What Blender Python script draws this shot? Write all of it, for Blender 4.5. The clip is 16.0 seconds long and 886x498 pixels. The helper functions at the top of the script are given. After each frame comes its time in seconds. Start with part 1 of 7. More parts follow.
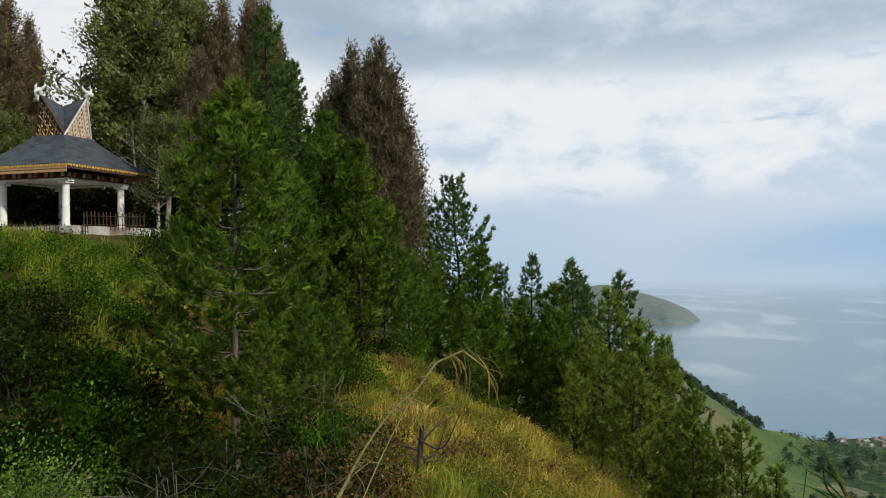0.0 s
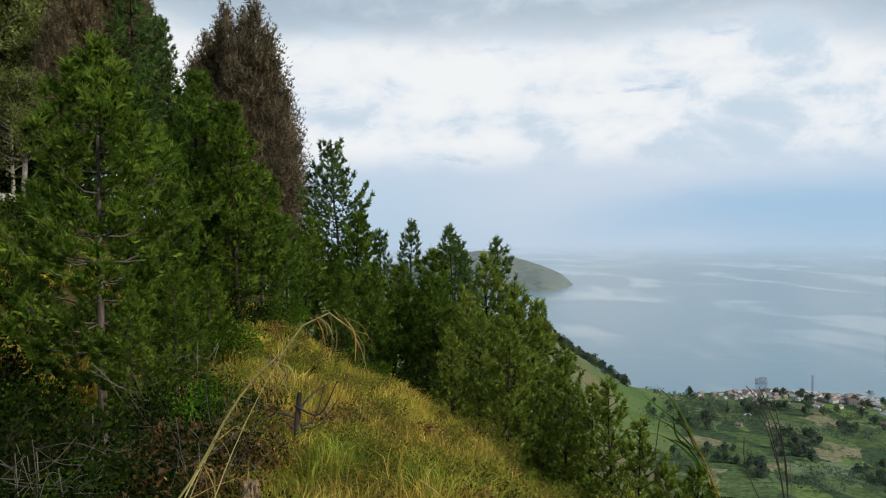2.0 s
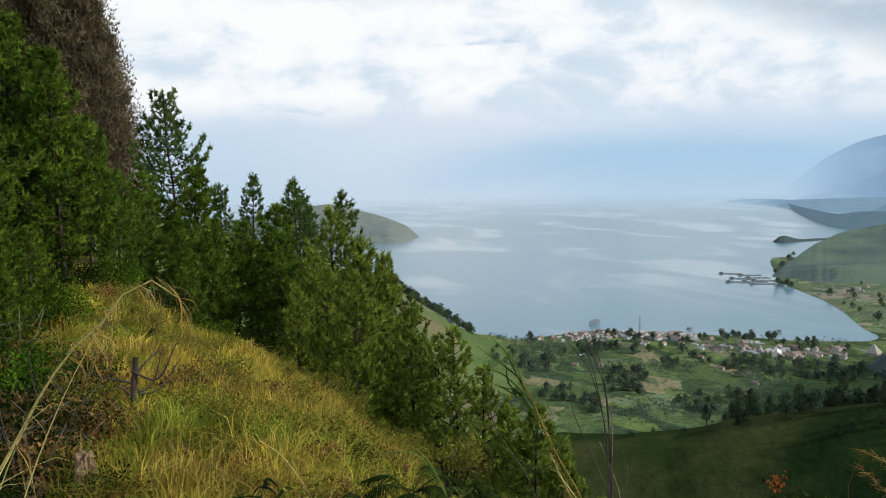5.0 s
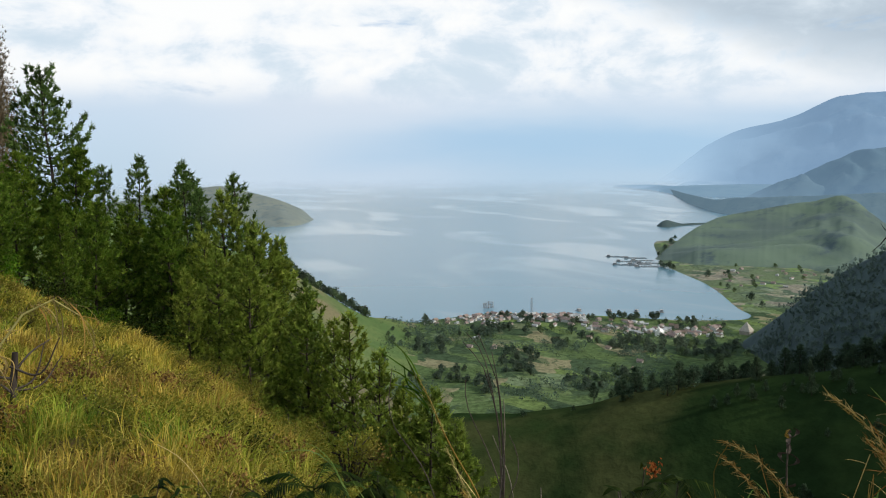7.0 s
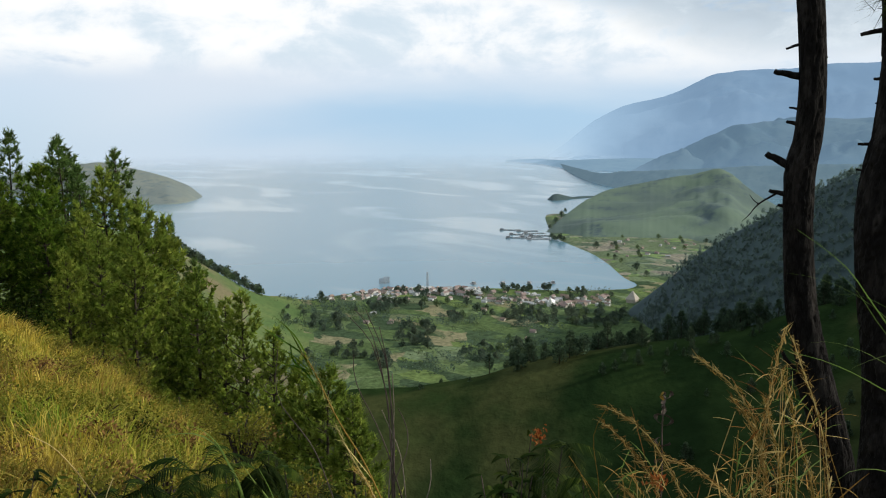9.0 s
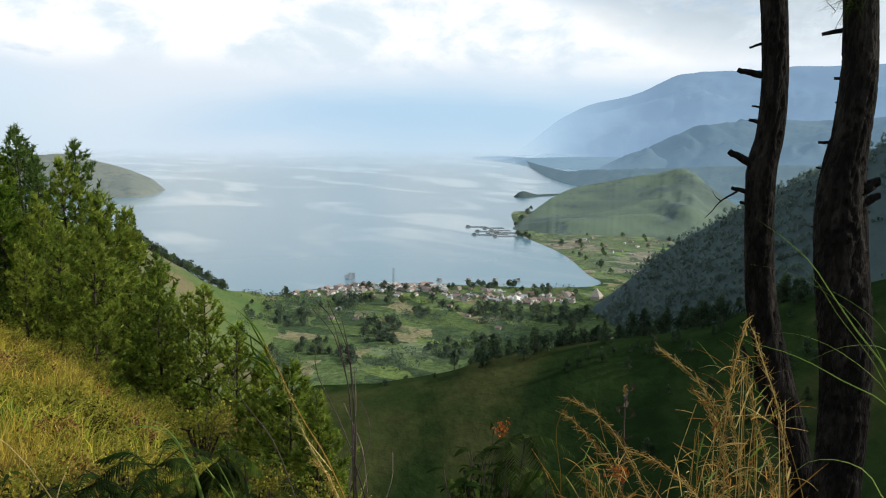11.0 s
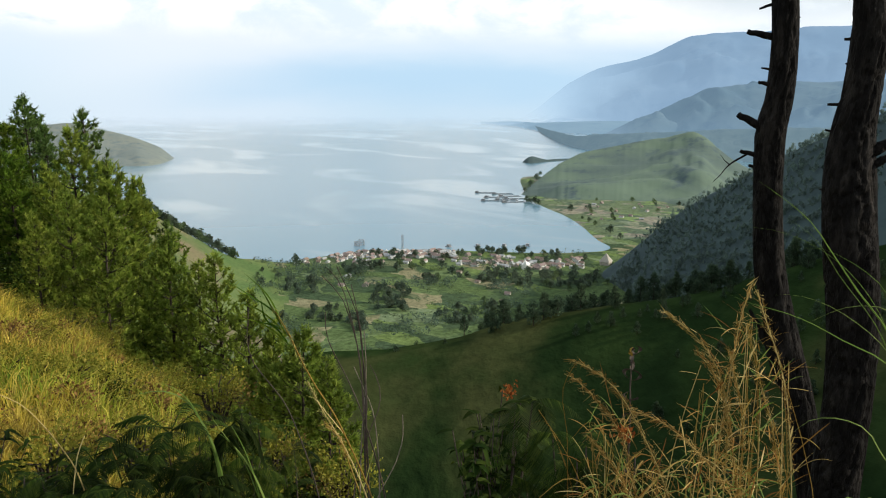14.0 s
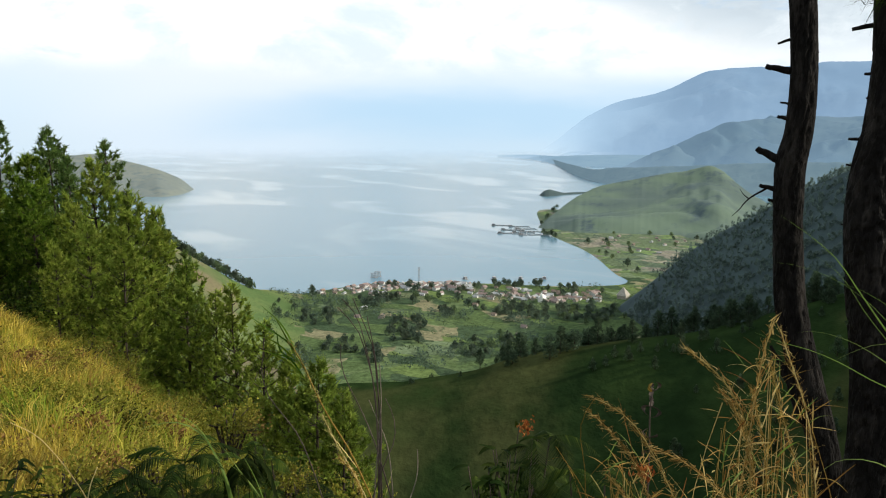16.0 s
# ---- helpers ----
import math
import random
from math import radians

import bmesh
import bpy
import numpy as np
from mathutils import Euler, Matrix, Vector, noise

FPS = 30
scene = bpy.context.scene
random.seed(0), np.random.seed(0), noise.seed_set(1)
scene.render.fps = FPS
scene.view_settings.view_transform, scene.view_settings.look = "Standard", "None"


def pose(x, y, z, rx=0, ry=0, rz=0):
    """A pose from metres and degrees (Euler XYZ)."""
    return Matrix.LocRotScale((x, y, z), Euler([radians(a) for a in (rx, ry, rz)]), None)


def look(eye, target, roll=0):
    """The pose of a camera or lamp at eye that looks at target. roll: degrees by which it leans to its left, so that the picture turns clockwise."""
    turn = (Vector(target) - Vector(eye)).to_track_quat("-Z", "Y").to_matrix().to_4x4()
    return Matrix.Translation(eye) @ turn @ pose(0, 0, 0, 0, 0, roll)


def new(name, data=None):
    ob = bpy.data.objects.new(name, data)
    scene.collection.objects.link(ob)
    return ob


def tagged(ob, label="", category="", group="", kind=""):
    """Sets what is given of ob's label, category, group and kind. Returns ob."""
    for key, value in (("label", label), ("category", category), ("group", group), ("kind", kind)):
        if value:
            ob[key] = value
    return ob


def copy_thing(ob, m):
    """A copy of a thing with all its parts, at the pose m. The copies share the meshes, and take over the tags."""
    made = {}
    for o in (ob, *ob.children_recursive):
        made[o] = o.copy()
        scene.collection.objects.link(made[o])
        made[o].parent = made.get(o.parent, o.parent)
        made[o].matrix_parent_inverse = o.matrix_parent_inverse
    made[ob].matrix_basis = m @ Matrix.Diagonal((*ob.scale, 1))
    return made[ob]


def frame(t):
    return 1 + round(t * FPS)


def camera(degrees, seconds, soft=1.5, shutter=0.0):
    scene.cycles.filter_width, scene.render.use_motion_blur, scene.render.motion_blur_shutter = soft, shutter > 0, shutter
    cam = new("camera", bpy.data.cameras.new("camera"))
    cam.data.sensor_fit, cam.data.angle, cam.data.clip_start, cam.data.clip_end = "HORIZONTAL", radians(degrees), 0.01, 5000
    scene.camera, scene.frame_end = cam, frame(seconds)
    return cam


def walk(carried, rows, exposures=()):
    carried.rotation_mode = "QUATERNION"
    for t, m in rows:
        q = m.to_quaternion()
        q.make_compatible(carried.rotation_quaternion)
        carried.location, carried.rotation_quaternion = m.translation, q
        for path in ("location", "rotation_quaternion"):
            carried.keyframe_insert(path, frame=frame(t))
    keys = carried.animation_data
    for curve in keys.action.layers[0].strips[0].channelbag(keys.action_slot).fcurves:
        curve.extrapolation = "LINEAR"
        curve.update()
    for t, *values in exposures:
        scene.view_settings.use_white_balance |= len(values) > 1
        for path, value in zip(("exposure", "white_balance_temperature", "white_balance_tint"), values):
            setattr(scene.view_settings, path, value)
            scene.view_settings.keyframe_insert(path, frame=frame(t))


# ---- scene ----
cam = camera(57.7, 16.0, soft=1.1)

# seconds, the camera's place in metres, then its turn in degrees
PATH = [
    (0.0, -0.019, 0.007, 1.608, 90.36, 0.55, -0.18),
    (0.5, 0.004, 0.012, 1.598, 89.94, 0.43, -3.01),
    (1.0, 0.016, 0.019, 1.593, 89.47, 0.81, -4.78),
    (1.5, 0.013, 0.007, 1.595, 88.92, 0.79, -6.73),
    (2.0, 0.011, 0.001, 1.598, 87.89, 0.55, -8.72),
    (2.5, 0.014, -0.005, 1.595, 86.67, 0.37, -10.86),
    (3.0, 0.029, 0.000, 1.586, 85.66, 0.21, -12.39),
    (3.5, 0.051, 0.019, 1.576, 85.11, 0.31, -15.04),
    (4.0, 0.064, 0.025, 1.571, 84.81, 0.63, -16.64),
    (6.5, 0.003, -0.078, 1.702, 83.62, 0.46, -25.27),
    (7.0, 0.001, -0.081, 1.703, 83.15, 0.13, -27.08),
    (7.5, 0.008, -0.076, 1.700, 82.56, 0.04, -28.59),
    (8.0, 0.020, -0.074, 1.698, 81.75, -0.31, -30.53),
    (8.5, 0.027, -0.078, 1.695, 81.19, -0.59, -32.71),
    (9.0, 0.037, -0.089, 1.699, 81.37, 0.05, -34.58),
    (9.2, 0.039, -0.089, 1.699, 81.61, -0.03, -35.11),
    (9.9, 0.046, -0.083, 1.690, 81.50, -0.19, -36.58),
    (10.6, 0.053, -0.077, 1.682, 81.22, -0.67, -37.12),
    (11.3, 0.060, -0.071, 1.674, 81.06, -0.93, -36.44),
    (11.5, 0.059, -0.072, 1.675, 81.10, -0.88, -36.01),
    (12.0, 0.055, -0.076, 1.679, 81.58, -0.33, -35.22),
    (12.5, 0.051, -0.078, 1.675, 80.12, -0.45, -34.67),
    (13.0, 0.042, -0.081, 1.671, 78.53, -0.86, -35.08),
    (13.5, 0.038, -0.103, 1.680, 78.32, -0.40, -35.47),
    (14.0, 0.046, -0.099, 1.679, 78.72, -0.24, -36.33),
    (14.5, 0.049, -0.089, 1.682, 79.56, -0.47, -36.29),
    (15.0, 0.052, -0.086, 1.681, 80.37, -0.42, -35.76),
    (15.5, 0.050, -0.087, 1.681, 80.92, -0.34, -35.33),
    (16.0, 0.055, -0.084, 1.677, 81.01, -0.47, -35.10),
]
EXPOSURES = [(0.0, -0.30, 6050, 10), (4.0, -0.12, 6150, 10), (7.0, -0.08, 6200, 10), (9.0, -0.02, 6280, 10), (11.5, 0.11, 6400, 10), (12.5, 0.05, 6400, 10), (13.5, 0.17, 6450, 10), (14.5, 0.24, 6500, 10), (16.0, 0.26, 6500, 10)]
walk(cam, [(t, pose(*row)) for t, *row in PATH], EXPOSURES)

# ---- light ----
SUN_AZ, SUN_EL = 128.0, 31.0


def bearing(az, d, z=0.0):
    """A place d metres off along the bearing az (degrees, clockwise from +y)."""
    return Vector((d * math.sin(radians(az)), d * math.cos(radians(az)), z))


sun = new("sun", bpy.data.lights.new("sun", "SUN"))
sun.data.energy, sun.data.angle, sun.data.color = 4.2, radians(1.5), (1.0, 0.90, 0.74)
sun_dir = bearing(SUN_AZ, math.cos(radians(SUN_EL)), math.sin(radians(SUN_EL)))
sun.matrix_world = look(sun_dir * 50, (0, 0, 0))


class Nodes:
    """A short way to write node trees."""

    def __init__(self, tree):
        self.tree = tree
        tree.nodes.clear()

    def add(self, kind, props=None, **inputs):
        n = self.tree.nodes.new(kind)
        props = props or {}
        if "operation" in props:
            n.operation = props["operation"]
        if "use_clamp" in props:
            n.use_clamp = props["use_clamp"]
        if "data_type" in props:
            n.data_type = props["data_type"]
        if "blend_type" in props:
            n.blend_type = props["blend_type"]
        if "interpolation_type" in props:
            n.interpolation_type = props["interpolation_type"]
        if "distance" in props:
            n.distance = props["distance"]
        if "sky_type" in props:
            n.sky_type, n.sun_disc = props["sky_type"], props["sun_disc"]
            n.sun_elevation, n.sun_rotation, n.dust_density = props["sun_elevation"], props["sun_rotation"], props["dust_density"]
        for key, value in inputs.items():
            slot = n.inputs[int(key[1:])] if key[0] == "i" and key[1:].isdigit() else n.inputs[key.replace("_", " ")]
            if isinstance(value, bpy.types.NodeSocket):
                self.tree.links.new(value, slot)
            else:
                slot.default_value = value
        return n

    def math(self, op, a, b=0.0, c=0.0, clamp=False):
        return self.add("ShaderNodeMath", {"operation": op, "use_clamp": clamp}, i0=a, i1=b, i2=c).outputs[0]

    def ramp(self, fac, *stops, mode="LINEAR"):
        n = self.add("ShaderNodeValToRGB", None, Fac=fac)
        n.color_ramp.interpolation = mode
        el = n.color_ramp.elements
        while len(el) < len(stops):
            el.new(0.5)
        for e, (p, col) in zip(el, stops):
            e.position = p
            e.color = (*col, 1) if isinstance(col, tuple) else (col, col, col, 1)
        return n.outputs[0]

    def mix(self, fac, a, b, blend="MIX"):
        return self.add("ShaderNodeMix", {"data_type": "RGBA", "blend_type": blend}, i0=fac,
                        i6=(*a, 1) if isinstance(a, tuple) else a, i7=(*b, 1) if isinstance(b, tuple) else b).outputs[2]

    def noise(self, vec, scale, detail=4.0, rough=0.55, dist=0.0):
        return self.add("ShaderNodeTexNoise", None, Vector=vec, Scale=scale, Detail=detail, Roughness=rough, Distortion=dist).outputs[0]

    def smooth(self, v, lo, hi):
        n = self.add("ShaderNodeMapRange", {"interpolation_type": "SMOOTHSTEP"})
        self.tree.links.new(v, n.inputs[0])
        n.inputs[1].default_value, n.inputs[2].default_value = lo, hi
        return n.outputs[0]


def make_world():
    w = bpy.data.worlds.new("sky")
    scene.world = w
    w.use_nodes = True
    k = Nodes(w.node_tree)
    sky = k.add("ShaderNodeTexSky", {"sky_type": "NISHITA", "sun_disc": False, "sun_elevation": radians(SUN_EL),
                                     "sun_rotation": radians(SUN_AZ), "dust_density": 2.5})
    d = k.add("ShaderNodeTexCoord").outputs["Generated"]
    xyz = k.add("ShaderNodeSeparateXYZ", None, Vector=d)
    x, y, z = xyz.outputs
    deg = 180 / math.pi
    az = k.math("MULTIPLY", k.math("ARCTAN2", x, y), deg)
    el = k.math("MULTIPLY", k.math("ARCSINE", z), deg)
    # cloud space: wide and flat near the horizon
    p = k.add("ShaderNodeCombineXYZ", None, X=k.math("MULTIPLY", az, 0.17), Y=k.math("MULTIPLY", el, 0.30), Z=0.37).outputs[0]
    q = k.add("ShaderNodeCombineXYZ", None, X=k.math("MULTIPLY", az, 0.045), Y=k.math("MULTIPLY", el, 0.17), Z=4.1).outputs[0]
    big = k.noise(q, 1.0, 3.0, 0.5, 0.0)
    fine = k.noise(p, 1.0, 9.0, 0.60, 0.25)
    lum = k.math("ADD", k.math("MULTIPLY", big, 0.48), k.math("MULTIPLY", fine, 0.67))
    # bright heaps of cloud with cream lights
    heap = k.ramp(k.smooth(lum, 0.42, 0.64), (0.0, (0.70, 0.80, 0.865)), (0.35, (0.82, 0.885, 0.925)), (0.6, (0.945, 0.97, 0.975)), (1.0, (1.07, 1.05, 1.0)))
    # the grey deck above, lower towards the mountains
    deck = k.ramp(k.smooth(lum, 0.38, 0.76), (0.0, (0.495, 0.575, 0.64)), (0.5, (0.615, 0.695, 0.75)), (1.0, (0.83, 0.89, 0.92)))
    edge = k.math("SUBTRACT", 12.6, k.math("MULTIPLY", k.smooth(az, 30.0, 58.0), 7.6))
    edge = k.math("ADD", edge, k.math("MULTIPLY", k.math("SUBTRACT", 1.0, k.smooth(az, -28.0, -4.0)), 7.0))
    wobble = k.math("ADD", k.math("SUBTRACT", el, edge), k.math("MULTIPLY", k.math("SUBTRACT", fine, 0.5), 7.0))
    cloud = k.mix(k.smooth(wobble, -1.2, 1.4), heap, deck)
    # gaps with blue sky
    gap = k.math("MULTIPLY", k.smooth(k.noise(q, 1.9, 5.0, 0.55, 0.1), 0.63, 0.72), 0.7)
    blue = k.mix(0.7, k.mix(1.0, sky.outputs[0], (0.14, 0.14, 0.14), "MULTIPLY"), (0.42, 0.62, 0.88))
    cloud = k.mix(gap, cloud, blue)
    # haze that thickens to the horizon
    mist = k.ramp(k.smooth(el, -4.0, 7.0), (0.0, (0.56, 0.69, 0.785)), (0.35, (0.60, 0.73, 0.83)), (0.6, (0.635, 0.755, 0.86)), (0.85, (0.695, 0.785, 0.875)), (1.0, (0.76, 0.82, 0.88)))
    pale = k.math("MULTIPLY", k.smooth(az, 4.0, 18.0), k.math("SUBTRACT", 1.0, k.smooth(az, 22.0, 34.0)))
    mist = k.mix(k.math("MULTIPLY", pale, 0.5), mist, (0.80, 0.835, 0.885))
    low = k.math("ADD", el, k.math("MULTIPLY", k.math("SUBTRACT", big, 0.5), 3.0))
    col = k.mix(k.smooth(low, 2.4, 5.6), mist, cloud)
    # a blue bank of rain and mist over the far shore
    drift = k.noise(k.add("ShaderNodeCombineXYZ", None, X=k.math("MULTIPLY", az, 0.10), Y=k.math("MULTIPLY", el, 0.35), Z=2.2).outputs[0], 1.0, 4.0, 0.5)
    lift = k.math("ADD", el, k.math("MULTIPLY", k.math("SUBTRACT", drift, 0.5), 2.6))
    bank = k.math("MULTIPLY", k.math("SUBTRACT", 1.0, k.smooth(lift, 1.0, 3.2)), k.smooth(k.math("ADD", az, k.math("MULTIPLY", el, -2.4)), 10.0, 28.0))
    bank = k.math("MULTIPLY", bank, k.math("MULTIPLY_ADD", k.smooth(lift, -2.2, 0.6), 0.6, 0.35))
    col = k.mix(k.math("MULTIPLY", bank, 0.68), col, (0.38, 0.60, 0.80))
    bg = k.add("ShaderNodeBackground", None, Color=col, Strength=1.0)
    k.add("ShaderNodeOutputWorld", None, Surface=bg.outputs[0])


make_world()

# ---- materials ----
def material(name):
    m = bpy.data.materials.new(name)
    m.use_nodes = True
    return m, Nodes(m.node_tree)


def finish(k, col, rough=0.8, bump=None, depth=0.1, spec=0.3, metal=0.0):
    b = k.add("ShaderNodeBsdfPrincipled", None, Base_Color=col, Roughness=rough, Metallic=metal, Specular_IOR_Level=spec)
    if bump is not None:
        n = k.add("ShaderNodeBump", None, Strength=0.7, Distance=depth, Height=bump)
        k.tree.links.new(n.outputs[0], b.inputs["Normal"])
    k.add("ShaderNodeOutputMaterial", None, Surface=b.outputs[0])


def surface(name, a, b, scale=3.0, rough=0.8, fine=40.0, depth=0.02, spec=0.3, stretch=(1, 1, 1), c=None):
    """Two tones mixed by coarse noise, with fine grain and relief."""
    m, k = material(name)
    o = k.add("ShaderNodeTexCoord").outputs["Object"]
    o = k.add("ShaderNodeMapping", None, Vector=o, Scale=stretch).outputs[0]
    big, small = k.noise(o, scale, 5.0, 0.6), k.noise(o, fine, 3.0, 0.6)
    col = k.mix(k.smooth(big, 0.35, 0.65), a, b)
    if c:
        col = k.mix(k.smooth(k.noise(o, scale * 0.37, 4.0, 0.6), 0.5, 0.66), col, c)
    col = k.mix(0.5, col, k.ramp(small, (0.25, 0.55), (0.75, 1.35)), "MULTIPLY")
    finish(k, col, rough, k.math("ADD", big, k.math("MULTIPLY", small, 0.5)), depth, spec)
    return m


def leafy(name, a, b, c, trans=0.3, rough=0.7, vary=0.5, clump=0.9):
    """Leaves or needles: each island has its own tone, some light goes through."""
    m, k = material(name)
    g = k.add("ShaderNodeNewGeometry")
    rnd = g.outputs["Random Per Island"]
    o = k.add("ShaderNodeTexCoord").outputs["Object"]
    own = k.add("ShaderNodeObjectInfo").outputs["Random"]
    rnd = k.math("FRACT", k.math("ADD", rnd, k.math("MULTIPLY", own, 7.31)))
    col = k.ramp(rnd, (0.0, a), (0.55, b), (1.0, c))
    patch = k.noise(o, clump, 3.0, 0.6)
    col = k.mix(vary, col, k.ramp(patch, (0.42, 0.32), (0.58, 1.7)), "MULTIPLY")
    col = k.mix(0.5, col, k.ramp(own, (0.0, (0.75, 0.85, 0.8)), (1.0, (1.2, 1.1, 0.9))), "MULTIPLY")
    p = k.add("ShaderNodeBsdfPrincipled", None, Base_Color=col, Roughness=rough, Specular_IOR_Level=0.06)
    t = k.add("ShaderNodeBsdfTranslucent", None, Color=col)
    s = k.add("ShaderNodeMixShader", None, Fac=trans)
    k.tree.links.new(p.outputs[0], s.inputs[1])
    k.tree.links.new(t.outputs[0], s.inputs[2])
    k.add("ShaderNodeOutputMaterial", None, Surface=s.outputs[0])
    return m


def meadow_mat(name, brown, mid, pale, green):
    """Grass whose tone shifts in patches from brown to straw to green."""
    m, k = material(name)
    rnd = k.add("ShaderNodeNewGeometry").outputs["Random Per Island"]
    o = k.add("ShaderNodeTexCoord").outputs["Object"]
    n1, n2, n3 = k.noise(o, 0.55, 3.0, 0.6), k.noise(o, 0.8, 3.0, 0.6, 0.4), k.noise(o, 2.4, 3.0, 0.6)
    col = k.mix(k.smooth(n1, 0.45, 0.62), mid, brown)
    col = k.mix(k.smooth(n2, 0.50, 0.62), col, green)
    col = k.mix(k.smooth(rnd, 0.55, 1.0), col, pale)
    col = k.mix(0.75, col, k.ramp(n3, (0.3, 0.4), (0.7, 1.6)), "MULTIPLY")
    p = k.add("ShaderNodeBsdfPrincipled", None, Base_Color=col, Roughness=0.7, Specular_IOR_Level=0.08)
    t = k.add("ShaderNodeBsdfTranslucent", None, Color=col)
    s = k.add("ShaderNodeMixShader", None, Fac=0.35)
    k.tree.links.new(p.outputs[0], s.inputs[1])
    k.tree.links.new(t.outputs[0], s.inputs[2])
    k.add("ShaderNodeOutputMaterial", None, Surface=s.outputs[0])
    return m


def fields(name, greens, tans, plots=0.10):
    """Farmed ground: plots of green, tan and ploughed earth with darker edges."""
    m, k = material(name)
    o = k.add("ShaderNodeTexCoord").outputs["Object"]
    st = k.add("ShaderNodeMapping", None, Vector=o, Rotation=(0, 0, 0.6), Scale=(1.0, 0.55, 0.0)).outputs[0]
    wob = k.add("ShaderNodeTexNoise", None, Vector=o, Scale=0.015, Detail=3.0).outputs[1]
    st = k.add("ShaderNodeVectorMath", {"operation": "MULTIPLY_ADD"}, i0=wob, i1=(50, 50, 0), i2=st).outputs[0]
    v = k.add("ShaderNodeTexVoronoi", {"distance": "CHEBYCHEV"}, Vector=st, Scale=plots, Randomness=0.95)
    rnd = k.add("ShaderNodeSeparateColor", None, Color=v.outputs["Color"]).outputs[0]
    col = k.ramp(rnd, (0.0, greens[0]), (0.26, greens[1]), (0.46, greens[2]), (0.60, tans[0]), (0.74, tans[1]), (0.86, tans[2]), (0.95, tans[3]), mode="CONSTANT")
    big = k.noise(o, 0.012, 4.0, 0.6)
    col = k.mix(k.smooth(big, 0.52, 0.60), col, greens[1])
    dark = k.noise(o, 0.035, 5.0, 0.65, 0.4)
    col = k.mix(k.smooth(dark, 0.55, 0.62), col, greens[0])
    small = k.noise(o, 0.3, 5.0, 0.7)
    col = k.mix(0.85, col, k.ramp(small, (0.32, 0.45), (0.68, 1.45)), "MULTIPLY")
    finish(k, col, 0.9, small, 0.6, 0.0)
    return m


def far_slope(name, a, b, c, scale, glow=0.0, glow_col=(0.4, 0.55, 0.7), lost=None, foot=None):
    """A distant hillside: gullies and woods; the farthest ones glow to imitate the air before them, more so towards one
    end and the foot, and turn see-through at that end.
    """
    m, k = material(name)
    o = k.add("ShaderNodeTexCoord").outputs["Object"]
    n1, n2 = k.noise(o, scale, 6.0, 0.62, 0.5), k.noise(o, scale * 4.5, 5.0, 0.7)
    col = k.mix(k.smooth(n1, 0.38, 0.62), a, b)
    col = k.mix(k.smooth(n2, 0.5, 0.68), col, c)
    p = k.add("ShaderNodeBsdfPrincipled", None, Base_Color=col, Roughness=0.95, Specular_IOR_Level=0.1)
    out = p.outputs[0]
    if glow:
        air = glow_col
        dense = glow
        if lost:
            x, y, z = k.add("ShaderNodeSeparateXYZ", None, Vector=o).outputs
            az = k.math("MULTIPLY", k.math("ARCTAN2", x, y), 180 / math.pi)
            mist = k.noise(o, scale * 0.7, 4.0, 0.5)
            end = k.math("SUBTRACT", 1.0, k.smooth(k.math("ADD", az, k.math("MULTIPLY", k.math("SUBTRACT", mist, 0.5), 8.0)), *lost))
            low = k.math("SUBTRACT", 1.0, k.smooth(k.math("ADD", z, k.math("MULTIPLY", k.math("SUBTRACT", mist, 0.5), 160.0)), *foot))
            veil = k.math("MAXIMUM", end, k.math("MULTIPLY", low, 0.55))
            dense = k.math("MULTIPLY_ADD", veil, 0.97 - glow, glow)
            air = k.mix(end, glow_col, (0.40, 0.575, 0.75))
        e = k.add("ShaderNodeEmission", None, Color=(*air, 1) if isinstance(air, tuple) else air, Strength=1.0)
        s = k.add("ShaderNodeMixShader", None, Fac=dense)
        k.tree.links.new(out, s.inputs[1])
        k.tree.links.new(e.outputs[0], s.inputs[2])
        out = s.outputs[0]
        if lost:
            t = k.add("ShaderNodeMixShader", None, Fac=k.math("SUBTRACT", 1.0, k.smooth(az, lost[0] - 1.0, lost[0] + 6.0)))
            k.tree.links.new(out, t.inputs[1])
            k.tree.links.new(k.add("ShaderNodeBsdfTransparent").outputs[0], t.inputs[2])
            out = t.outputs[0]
    k.add("ShaderNodeOutputMaterial", None, Surface=out)
    return m


def water_mat():
    m, k = material("lake_water")
    o = k.add("ShaderNodeTexCoord").outputs["Object"]
    st = k.add("ShaderNodeMapping", None, Vector=o, Rotation=(0, 0, radians(32)), Scale=(0.0052, 0.0030, 1)).outputs[0]
    calm = k.smooth(k.noise(st, 1.0, 6.0, 0.55, 0.7), 0.50, 0.66)
    wind = k.noise(o, 0.05, 3.0, 0.5)
    # lighter base colour in the streaks imitates brighter reflections
    b = k.add("ShaderNodeBsdfPrincipled", None, Base_Color=k.mix(calm, (0.078, 0.176, 0.244), (0.118, 0.212, 0.268)), IOR=1.33,
              Roughness=k.math("MULTIPLY_ADD", calm, -0.08, 0.22), Specular_IOR_Level=0.75)
    n = k.add("ShaderNodeBump", None, Strength=0.05, Distance=0.3, Height=wind)
    k.tree.links.new(n.outputs[0], b.inputs["Normal"])
    # far water turns see-through, a stand-in for haze at the horizon
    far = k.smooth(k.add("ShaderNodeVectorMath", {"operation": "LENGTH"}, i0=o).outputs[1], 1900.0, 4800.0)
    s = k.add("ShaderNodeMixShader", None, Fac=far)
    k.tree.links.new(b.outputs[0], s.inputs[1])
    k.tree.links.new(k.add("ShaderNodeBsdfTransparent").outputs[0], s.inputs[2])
    k.add("ShaderNodeOutputMaterial", None, Surface=s.outputs[0])
    return m


